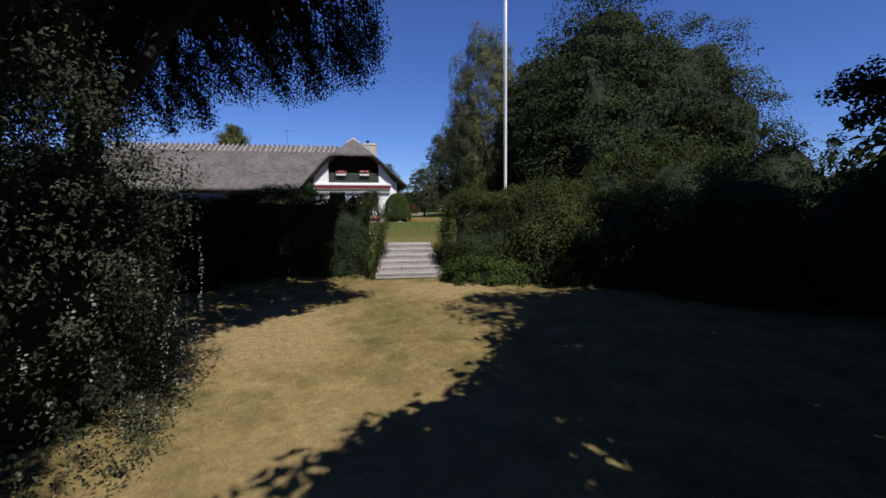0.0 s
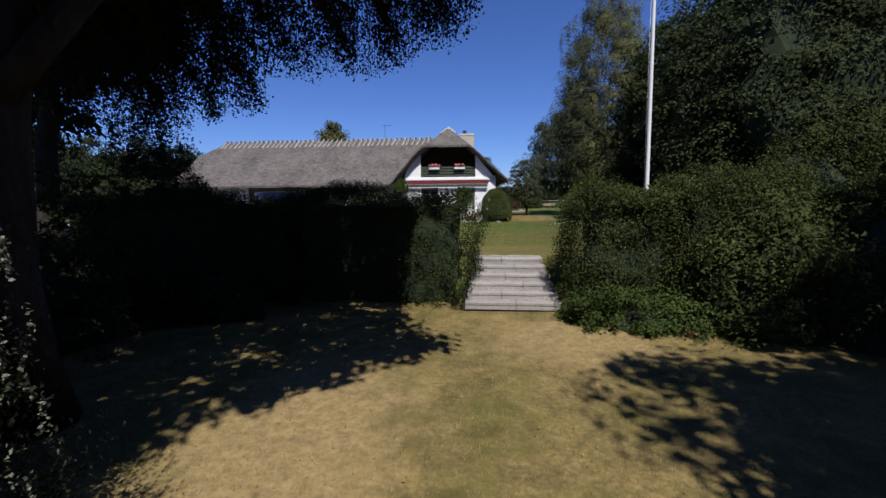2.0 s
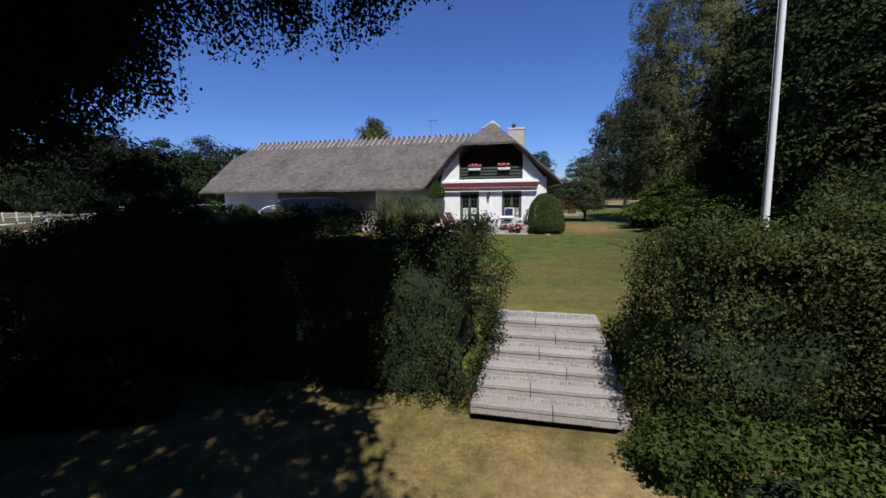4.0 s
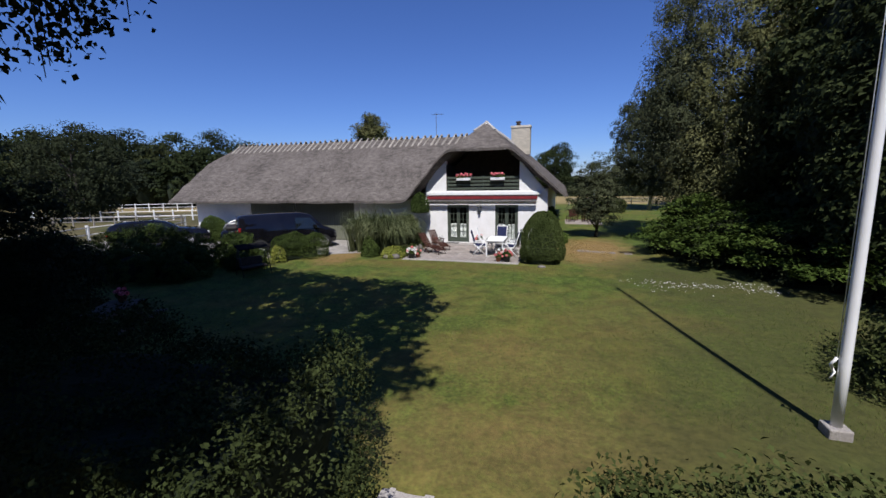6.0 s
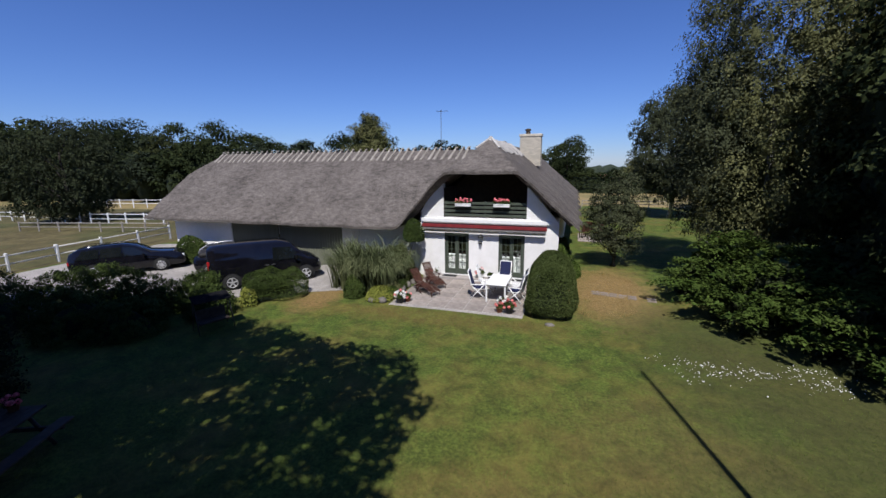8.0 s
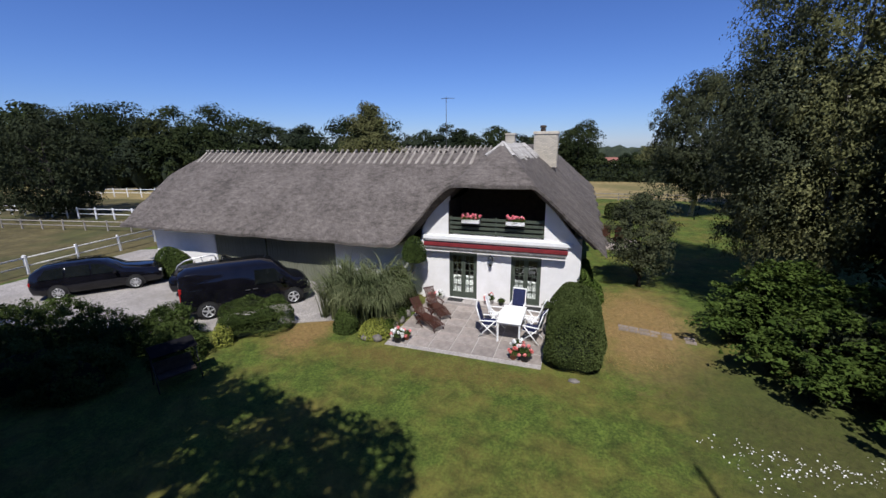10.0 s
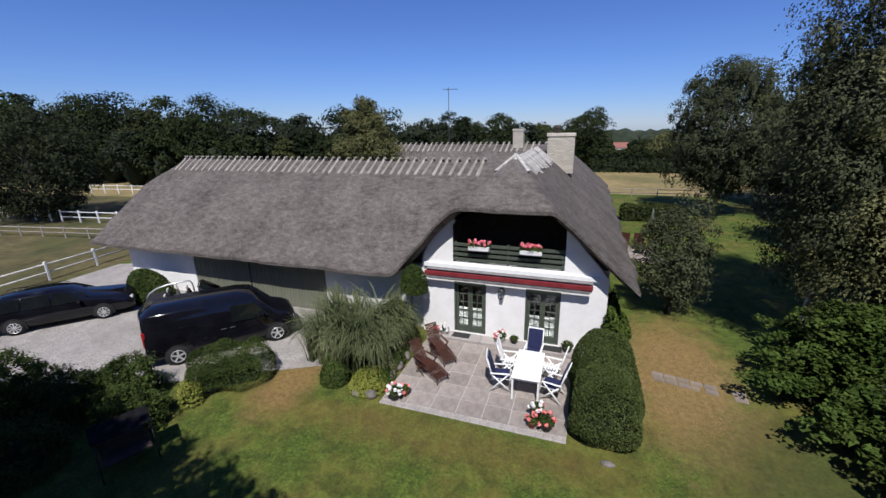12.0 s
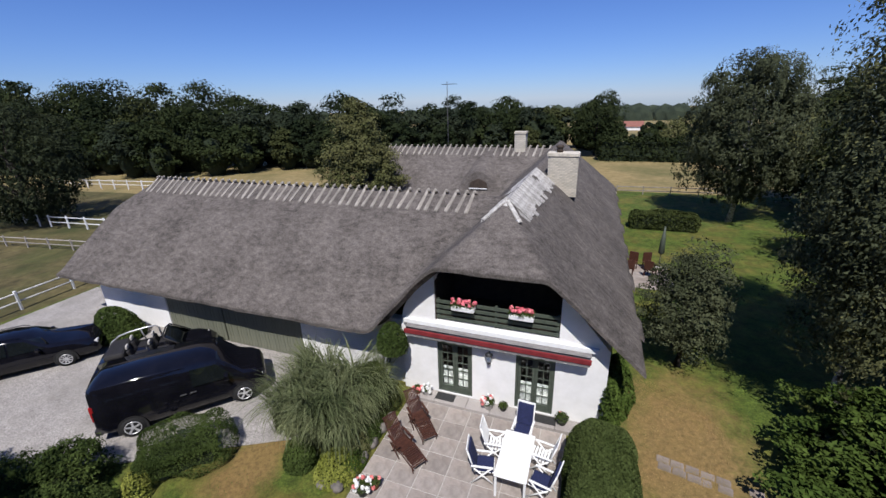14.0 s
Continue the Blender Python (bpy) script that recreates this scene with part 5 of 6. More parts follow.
M["pink_flower"] = material("pink_flower", (0.62, 0.13, 0.13), (0.80, 0.30, 0.28), scale=9, rough=0.8, vary=0.2)
M["red_flower"] = material("red_flower", (0.64, 0.10, 0.15), (0.84, 0.30, 0.34), scale=9, rough=0.8, vary=0.2)


def bloom_heads(n, at, spread, r, mat, parent):
    """Flower heads, each a loose ball of petals."""
    for _ in range(n):
        d = unit(1)[0]
        d[2] = abs(d[2])
        c = np.array(at) + d * np.array(spread)
        u = unit(46)
        quads("flower", leaves(u * r * 0.8 + c, u, r * 0.9, aspect=0.9, tilt=0.5, four=True), mat, parent)


def pot_plant(label, at, pot, r, h, heads, mats, leaf_n=500, hr=0.056):
    p = thing("flower_pot", pose(*at), label, "potted plant")
    part("pot", lathe([(r * 0.7, 0), (r, h * 0.9), (r * 1.08, h * 0.9), (r * 1.08, h), (r * 0.95, h), (r * 0.9, h * 0.86), (0.01, h * 0.85)], 18), pot, p)
    u = unit(leaf_n)
    u[:, 2] = np.abs(u[:, 2])
    q = u * np.array((r * 1.3, r * 1.3, r * 1.3)) * (0.6 + 0.4 * RNG.random((leaf_n, 1))) + np.array((0, 0, h * 0.9))
    quads("foliage", leaves(q, u, 0.06, tilt=0.8), M["shrub_leaf"], p)
    for n, m in zip(heads, mats):
        bloom_heads(n, (0, 0, h * 0.95), (r * 1.35, r * 1.35, r * 1.5), hr, m, p)
    return p


pot_plant("dark pot of white and pink geraniums at the patio edge", (-2.88, 28.05, PZ), M["dark_pot"], 0.17, 0.26, (14, 4), (M["white_flower"], M["pink_flower"]))
pot_plant("clay pot of pink geraniums at the patio edge", (-2.66, 28.3, PZ), M["clay"], 0.12, 0.2, (2, 3), (M["white_flower"], M["pink_flower"]), 260)
pot_plant("dark pot of pink geraniums by the table", (1.43, 28.12, PZ), M["dark_pot"], 0.17, 0.26, (9,), (M["pink_flower"],))
pot_plant("clay pot of pink geraniums by the table", (1.07, 28.1, PZ), M["clay"], 0.12, 0.2, (6,), (M["pink_flower"],), 260)
pot_plant("pot of white geraniums by the table", (1.15, 28.5, PZ), M["dark_pot"], 0.15, 0.3, (12, 3), (M["white_flower"], M["pink_flower"]))
pot_plant("pot of white flowers beside the doorstep", (-2.68, 31.98, 0.13), M["white_paint"], 0.13, 0.2, (13,), (M["white_flower"],), 300)
pot_plant("clay pot of pink flowers beside the doorstep", (-3.0, 31.95, 0.13), M["clay"], 0.12, 0.18, (7,), (M["pink_flower"],), 300)
pot_plant("tall white pot of pink and white flowers between the doors", (-0.52, 31.98, 0.13), M["white_paint"], 0.16, 0.26, (6, 9), (M["white_flower"], M["pink_flower"]), 700)
pot_plant("small dark pot with green plant between the doors", (-0.05, 32.05, 0.13), M["dark_pot"], 0.12, 0.16, (), (), 350)
pot_plant("dark bowl planted with greenery on the stone ledge", (1.78, 32.05, 0.13), M["dark_pot"], 0.17, 0.2, (1,), (M["pink_flower"],), 300)


def window_box(x0, x1):
    p = thing("flower_box", None, "white flower box of red geraniums hung on the balcony railing", "flower box", "boxes on the balcony")
    part("trough", box(x0, x1, FY - 0.17, FY + 0.04, 3.46, 3.60, 0.012), M["white_paint"], p)
    part("bracket", box(x0 + 0.04, x1 - 0.04, FY - 0.15, FY + 0.055, 3.43, 3.457, 0.004), M["dark_pot"], p)
    n = 500
    q = np.stack([RNG.uniform(x0, x1, n), FY - 0.06 + RNG.normal(0, 0.09, n), 3.62 + np.abs(RNG.normal(0, 0.07, n))], 1)
    quads("foliage", leaves(q, unit(n) + np.array((0, -0.4, 0.6)), 0.06), M["shrub_leaf"], p)
    for k in range(16):
        x = x0 + (x1 - x0) * (k + 0.5) / 16
        bloom_heads(1, (x, FY - 0.06, 3.68), (0.04, 0.12, 0.14), 0.062, M["red_flower"], p)


window_box(-1.78, -1.05)
window_box(0.02, 0.75)

# wall lantern
M["iron"] = material("iron", (0.05, 0.05, 0.052), (0.10, 0.10, 0.10), scale=9, rough=0.6, metal=0.6)
lantern = thing("wall_lantern", pose(-0.56, FY - 0.14, 1.95), "dark iron wall lantern between the french doors", "lamp")
part("bracket", tube([(0, 0.14, 0.05), (0, 0.03, 0.24), (0, 0, 0.20)], 0.014, 6), M["iron"], lantern)
part("hood", lathe([(0.12, 0.10), (0.13, 0.12), (0.05, 0.2), (0.015, 0.22)], 8), M["iron"], lantern)
part("glass", lathe([(0.06, -0.16), (0.11, 0.10)], 8), M["glass"], lantern)
part("base", lathe([(0.02, -0.24), (0.065, -0.18), (0.065, -0.155)], 8), M["iron"], lantern)


# ---- planting near the house ----
def reed_bed():
    """A big clump of arching reed grass: long bent blades from many crowns."""
    ob = thing("ornamental_grass", None, "big arching clump of silvery ornamental reed grass", "ornamental grass")
    tufts, per = 150, 28
    n = tufts * per
    tx, ty = RNG.uniform(-6.6, -3.95, tufts), RNG.uniform(28.9, 31.5, tufts)
    cx = tx.repeat(per) + RNG.normal(0, 0.07, n)
    cy = ty.repeat(per) + RNG.normal(0, 0.07, n)
    away = np.arctan2(ty - 31.6, (tx + 5.3) * 0.8)
    ang = (away + RNG.normal(0, 1.1, tufts)).repeat(per) + RNG.normal(0, 0.4, n)
    out_left = (np.cos(ang) < -0.1) & (cx < -5.9)
    length = RNG.uniform(2.2, 3.0, n) * RNG.uniform(0.66, 1.06, tufts).repeat(per) * np.where(cx > -4.6, 0.85, 1.0) * np.where(out_left, 0.8, 1.0)
    lean = (RNG.uniform(0.6, 1.35, tufts).repeat(per) + RNG.normal(0, 0.16, n)) * np.where(out_left, 0.45, 1.0)
    segs = 7
    out = []
    prev = np.stack([cx, cy, np.zeros(n)], 1)
    side = np.stack([-np.sin(ang), np.cos(ang), 0 * ang], 1)
    a = np.full(n, 0.04) + RNG.uniform(0, 0.16, n)
    wid = RNG.uniform(0.016, 0.034, n)
    for s in range(segs):
        stepv = np.stack([np.cos(ang) * np.sin(a), np.sin(ang) * np.sin(a), np.cos(a)], 1) * (length / segs)[:, None]
        nxt = prev + stepv
        w0, w1 = wid * (1 - 0.13 * s), wid * (1 - 0.13 * (s + 1))
        out.append(np.stack([prev - side * w0[:, None], prev + side * w0[:, None], nxt + side * w1[:, None], nxt - side * w1[:, None]], 1))
        prev = nxt
        a = np.minimum(a + lean * (0.03, 0.10, 0.28, 0.5, 0.6, 0.6, 0.6)[s], 2.8)
    quads("blade_mass", np.concatenate(out), M["reed_leaf"], ob)
    return ob


reed_bed()
shrub("round clipped shrub climbing at the corner of the gable", (-3.75, 31.72, 1.82), (0.56, 0.45, 0.98), M["shrub_leaf"], 6000, 0.08, rough=0.12, flat_bottom=False)
shrub("dense dark shrub between reed grass and gable", (-4.1, 31.1, 0), (0.75, 0.65, 2.0), M["hedge_leaf"], 6000, 0.08, rough=0.2)
shrub("dark green rose bush in front of the reed grass", (-5.05, 28.25, 0), (0.5, 0.42, 0.95), M["shrub_leaf"], 3500, 0.07, rough=0.25)
shrub("low yellow-green spreading plant by the patio", (-4.0, 28.4, 0), (0.6, 0.6, 0.45), M["gold_leaf"], 3200, 0.07, rough=0.3)
shrub("low yellow-green spreading plant by the patio", (-3.75, 29.3, 0), (0.35, 0.7, 0.45), M["birch_leaf"], 2200, 0.07, rough=0.3)
shrub("low leafy edging plant along the patio bed", (-3.62, 29.9, 0), (0.3, 0.8, 0.42), M["shrub_leaf"], 2600, 0.06, rough=0.35)
shrub("low leafy edging plant along the patio bed", (-3.6, 28.75, 0), (0.28, 0.5, 0.36), M["bright_leaf"], 1800, 0.06, rough=0.35)
hb = hedge("clipped box hedge at the end of the patio", [(-0.95, 0.95, -1.6, 2.25, 0, 1.9)], M["box_leaf"], 56000, 0.052, rough=0.12, round_off=0.6, taper=0.32)
hb.matrix_world = pose(2.84, 29.1, 0)
lb = hedge("low clipped box shrub beside the driveway", [(-1.25, 1.25, -0.85, 0.85, 0, 0.88)], M["shrub_leaf"], 26000, 0.042, rough=0.3, round_off=0.5, taper=0.15)
lb.matrix_world = pose(-8.35, 27.3, 0, 0, 0, 46)
for x, y, r, h in ((-10.4, 25.6, 0.95, 1.35), (-11.7, 24.8, 1.1, 1.5), (-13.2, 24.2, 1.1, 1.65), (-14.8, 23.6, 1.2, 1.75), (-9.3, 25.0, 0.8, 1.15), (-12.4, 22.7, 1.5, 1.5), (-15.5, 21.8, 1.5, 1.8), (-10.6, 22.9, 1.1, 1.35), (-17.5, 22.4, 1.5, 1.8)):
    shrub("loose leafy shrub along the gravel drive", (x, y, -0.05), (r, r, h), M["shrub_leaf"], 11000, 0.075, rough=0.3, clump=0.22)
light = thing("garden_light", pose(-9.4, 27.85, 0), "small black garden light on a stake beside the box shrub", "garden light")
part("stake", lathe([(0.012, 0.0), (0.016, 0.30)], 8), M["iron"], light)
part("shade", lathe([(0.03, 0.28), (0.07, 0.33), (0.10, 0.42), (0.085, 0.43)], 14), M["iron"], light, "black cup-shaped lamp head")
shrub("small yellow-green shrub beside the drive", (-8.55, 26.1, 0), (0.27, 0.27, 0.6), M["gold_leaf"], 800, 0.075, rough=0.6)
shrub("round rhododendron ball in front of the barn wall", (-17.3, 31.3, 0), (1.15, 0.85, 1.5), M["shrub_leaf"], 9000, 0.10, rough=0.12, name="rhododendron")
shrub("climbing creeper on the side wall of the house", (3.12, 32.9, 0), (0.3, 1.0, 2.1), M["bright_leaf"], 4500, 0.12, rough=0.3)
shrub("low hosta bed along the side wall", (3.5, 34.6, 0), (0.4, 1.6, 0.5), M["bright_leaf"], 2500, 0.12, rough=0.3)
def spreading_shrub(x, y, r, h):
    """A shrub with level, overlapping tiers of broad leaves on top; darker leaves below put in the deep shade."""
    # Lower foliage takes a darker leaf colour to stand for shade under the tiers.
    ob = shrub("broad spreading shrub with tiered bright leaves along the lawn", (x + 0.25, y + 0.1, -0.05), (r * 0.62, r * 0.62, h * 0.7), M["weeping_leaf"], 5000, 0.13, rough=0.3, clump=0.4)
    tiers = 115
    a, q = RNG.uniform(0, 2 * math.pi, tiers), np.sqrt(RNG.random(tiers))
    k = 1 + 0.26 * np.sin(3 * a + x) + 0.2 * np.sin(7 * a + y)
    tx, ty = x + 0.35 + 0.92 * r * k * q * np.cos(a), y + 0.92 * r * k * q * np.sin(a)
    swell = lumps(np.stack([tx, ty, 0 * tx], 1), 1.6)
    tz = h * (0.92 - 0.5 * q ** 2.0 + 0.2 * swell) - 0.42 * RNG.random(tiers) * h * (RNG.random(tiers) < 0.55)
    per = 95
    n = tiers * per
    d, e = RNG.uniform(0, 2 * math.pi, n), np.sqrt(RNG.random(n))
    wide = (0.2 + 0.42 * RNG.random(tiers) ** 1.5).repeat(per)
    long = RNG.uniform(0, 2 * math.pi, tiers).repeat(per)
    ex, ey = 1.35 * wide * e * np.cos(d), 0.7 * wide * e * np.sin(d)
    p = np.stack([tx.repeat(per) + ex * np.cos(long) - ey * np.sin(long), ty.repeat(per) + ex * np.sin(long) + ey * np.cos(long), np.maximum(tz, 0.38 * h).repeat(per) - 0.2 * e ** 2 + RNG.normal(0, 0.05, n)], 1)
    up = np.stack([0.4 * e * np.cos(d), 0.4 * e * np.sin(d), np.ones(n)], 1)
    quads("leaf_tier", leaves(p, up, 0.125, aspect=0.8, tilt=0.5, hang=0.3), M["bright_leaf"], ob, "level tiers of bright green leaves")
    return ob


for x, y, r, h in ((8.8, 32.3, 2.0, 2.5), (9.5, 29.6, 2.1, 2.3), (11.2, 27.3, 2.2, 2.2), (12.7, 24.6, 2.4, 2.1), (14.0, 21.6, 2.6, 2.4), (11.6, 31.0, 2.4, 2.9), (13.2, 28.2, 2.0, 2.6)):
    spreading_shrub(x, y, r, h)
hedge("low dark clipped hedge in the back garden", [(5.0, 9.6, 54.0, 55.2, 0, 1.3)], M["hedge_leaf"], 5000, 0.14, rough=0.15)
hedge("dark hedge at the field edge", [(2.5, 40, 90, 93, 0, 3.2)], M["wood_leaf"], 9000, 0.4, rough=0.5)

# ---- cars ----
M["black_paint"] = material("black_paint", (0.004, 0.004, 0.006), (0.007, 0.007, 0.010), scale=2, rough=0.05, spec=0.5)
M["car_glass"] = material("car_glass", (0.006, 0.008, 0.009), (0.010, 0.012, 0.013), scale=2, rough=0.04, spec=0.7)
M["tyre"] = material("tyre", (0.012, 0.012, 0.012), (0.025, 0.025, 0.025), scale=20, rough=0.9)
M["alloy"] = material("alloy", (0.55, 0.55, 0.56), (0.70, 0.70, 0.71), scale=9, rough=0.38, metal=0.6)
M["red_lens"] = material("red_lens", (0.25, 0.01, 0.012), (0.35, 0.02, 0.02), scale=9, rough=0.15)
M["clear_lens"] = material("clear_lens", (0.5, 0.5, 0.5), (0.65, 0.65, 0.65), scale=9, rough=0.1)
M["leather"] = material("leather", (0.015, 0.014, 0.014), (0.03, 0.028, 0.028), scale=20, rough=0.6)
M["pale_leather"] = material("pale_leather", (0.35, 0.33, 0.30), (0.5, 0.48, 0.45), scale=20, rough=0.6)
M["silver"] = material("silver", (0.5, 0.5, 0.5), (0.65, 0.65, 0.65), scale=9, rough=0.35, metal=0.6)


def car_shell(stations):
    """A body lofted through stations: x, low z, belt z, top z, half width, roof half width."""
    bm = bmesh.new()
    rings = []
    for x, zl, zb, zt, w, wr in stations:
        pts = [(0, zl), (w * 0.86, zl), (w * 0.98, zl + 0.10), (w, (zl + zb) / 2), (w * 0.97, zb), (wr + (w * 0.97 - wr) * 0.12, zt - (zt - zb) * 0.10), (wr * 0.9, zt), (0, zt + 0.02)]
        full = [(y, z) for y, z in pts] + [(-y, z) for y, z in reversed(pts[1:-1])]
        rings.append([bm.verts.new((x, y, z)) for y, z in full])
    n = len(rings[0])
    for a, b in zip(rings, rings[1:]):
        for k in range(n):
            bm.faces.new((a[k], a[(k + 1) % n], b[(k + 1) % n], b[k])).smooth = True
    bm.faces.new(rings[0]), bm.faces.new(list(reversed(rings[-1])))
    bmesh.ops.recalc_face_normals(bm, faces=bm.faces[:])
    return bm


def side_glass(parent, s, x0z, x1z):
    """One side window between belt and roof: bottom and top corners at the rear and the front, s is the side."""
    (xa, ya, za, xb, yb, zb) = x0z
    (xc, yc, zc, xd, yd, zd) = x1z
    bm = bmesh.new()
    q = [(xa, ya, za), (xb, yb, zb), (xd, yd, zd), (xc, yc, zc)]
    out = [bm.verts.new((x, s * (y + 0.012), z)) for x, y, z in q]
    inn = [bm.verts.new((x, s * (y - 0.02), z)) for x, y, z in q]
    bm.faces.new(out), bm.faces.new(list(reversed(inn)))
    for i in range(4):
        j = (i + 1) % 4
        bm.faces.new((out[i], inn[i], inn[j], out[j]))
    bmesh.ops.recalc_face_normals(bm, faces=bm.faces[:])
    return part("side_window", bm, M["car_glass"], parent)


def cross_glass(name, parent, a, b):
    """A windscreen or rear window: lower and upper edge as x, z, half width."""
    bm = bmesh.new()
    (x0, z0, w0), (x1, z1, w1) = a, b
    up = Vector((z1 - z0, 0, -(x1 - x0))).normalized() * 0.012
    if up.z < 0:
        up = -up
    rows = []
    for f in (0, 0.5, 1):
        x, z, w = x0 + (x1 - x0) * f, z0 + (z1 - z0) * f + 0.015 * math.sin(math.pi * f), w0 + (w1 - w0) * f
        rows.append([bm.verts.new(Vector((x + 0.0 * k, w * k, z)) + up) for k in (-1, -0.5, 0, 0.5, 1)])
    for p, q in zip(rows, rows[1:]):
        for k in range(4):
            bm.faces.new((p[k], p[k + 1], q[k + 1], q[k])).smooth = True
    r = bmesh.ops.extrude_face_region(bm, geom=bm.faces[:])
    bmesh.ops.translate(bm, vec=-up * 2.5, verts=[v for v in r["geom"] if isinstance(v, bmesh.types.BMVert)])
    bmesh.ops.recalc_face_normals(bm, faces=bm.faces[:])
    return part(name, bm, M["car_glass"], parent)


def wheel(parent, x, y, r, spokes):
    s = 1 if y > 0 else -1
    w = thing("wheel", pose(x, y, r, 90, 0, 0))
    w.parent = parent
    h = 0.11
    part("tyre", lathe([(r * 0.64, -h), (r * 0.94, -h), (r, -h * 0.7), (r, h * 0.7), (r * 0.94, h), (r * 0.64, h)], 28), M["tyre"], w)
    zf = -s * (h - 0.005)
    rim = bmesh.new()
    ring = lathe([(r * 0.60, -0.02), (r * 0.665, -0.025), (r * 0.665, 0.025), (r * 0.60, 0.02), (r * 0.60, -0.02)], 28, False)
    me = bpy.data.meshes.new("t")
    ring.to_mesh(me)
    ring.free()
    rim.from_mesh(me)
    bpy.data.meshes.remove(me)
    bmesh.ops.translate(rim, vec=(0, 0, zf), verts=rim.verts[:])
    part("rim", rim, M["alloy"], w)
    for k in range(spokes):
        o = part("spoke", box(-0.11 / spokes - 0.008, 0.11 / spokes + 0.008, 0.03, r * 0.62, zf - 0.012, zf + 0.012, 0.005), M["alloy"], w)
        o.matrix_local = pose(0, 0, 0, 0, 0, 360 * k / spokes)
    part("hub", lathe([(0.05, zf - 0.02), (0.055, zf), (0.05, zf + 0.02)], 12), M["alloy"], w)


def arches(parent, xs, w, r):
    for x in xs:
        for s in (-1, 1):
            g = bmesh.new()
            out = [(x + (r + 0.05) * math.cos(math.pi * k / 14), r + (r + 0.05) * math.sin(math.pi * k / 14)) for k in range(15)]
            add_prism(g, out + [(x - r - 0.05, 0.18), (x + r + 0.05, 0.18)], min(s * (w - 0.12), s * (w + 0.004)), max(s * (w - 0.12), s * (w + 0.004)))
            part("wheel_arch", g, M["tyre"], parent)


def van():
    c = thing("van", pose(-10.33, 29.28, 0.03, 0, 0, 48), "glossy black panel van with silver alloy wheels on gravel", "van")
    S = [(-2.42, 0.50, 0.95, 1.55, 0.86, 0.74), (-2.38, 0.32, 1.02, 1.84, 0.93, 0.80), (-2.1, 0.26, 1.05, 1.90, 0.95, 0.82), (-0.8, 0.24, 1.05, 1.92, 0.955, 0.83), (0.5, 0.24, 1.04, 1.91, 0.955, 0.82), (0.95, 0.24, 1.03, 1.84, 0.95, 0.80), (1.25, 0.24, 1.02, 1.60, 0.95, 0.79), (1.68, 0.24, 1.01, 1.14, 0.94, 0.80), (2.05, 0.26, 0.95, 1.03, 0.90, 0.74), (2.3, 0.30, 0.82, 0.92, 0.80, 0.62), (2.38, 0.42, 0.66, 0.74, 0.70, 0.54)]
    part("body", car_shell(S), M["black_paint"], c)
    arches(c, (-1.55, 1.6), 0.955, 0.34)
    for x in (-1.55, 1.6):
        for y in (-0.875, 0.875):
            wheel(c, x, y, 0.335, 5)
    for s in (-1, 1):
        side_glass(c, s, (0.20, 0.935, 1.12, 0.22, 0.865, 1.70), (1.42, 0.93, 1.10, 0.98, 0.85, 1.66))
        part("side_strip", box(-1.1, 1.15, s * 0.955 - 0.012, s * 0.955 + 0.012, 0.52, 0.60, 0.006), M["black_paint"], c)
        part("door_handle", box(0.1, 0.28, s * 0.955 - 0.02, s * 0.955 + 0.025, 0.92, 0.955, 0.008), M["iron"], c)
        part("door_handle", box(-0.18, 0.0, s * 0.955 - 0.02, s * 0.955 + 0.025, 0.92, 0.955, 0.008), M["iron"], c)
        part("mirror", box(1.12, 1.26, s * 1.03 - 0.10, s * 1.03 + 0.10, 1.10, 1.30, 0.03), M["black_paint"], c)
        part("tail_light", box(-2.43, -2.33, s * 0.83 - 0.055, s * 0.83 + 0.055, 0.85, 1.35, 0.015), M["red_lens"], c, "red tail light")
        part("headlight", box(2.05, 2.28, s * 0.68 - 0.12, s * 0.68 + 0.12, 0.70, 0.86, 0.03), M["clear_lens"], c)
    cross_glass("windscreen", c, (1.66, 1.13, 0.80), (1.0, 1.80, 0.72))
    cross_glass("rear_window", c, (-2.43, 1.08, 0.70), (-2.41, 1.58, 0.64))
    part("rear_bumper", box(-2.50, -2.30, -0.86, 0.86, 0.30, 0.50, 0.04), M["leather"], c)


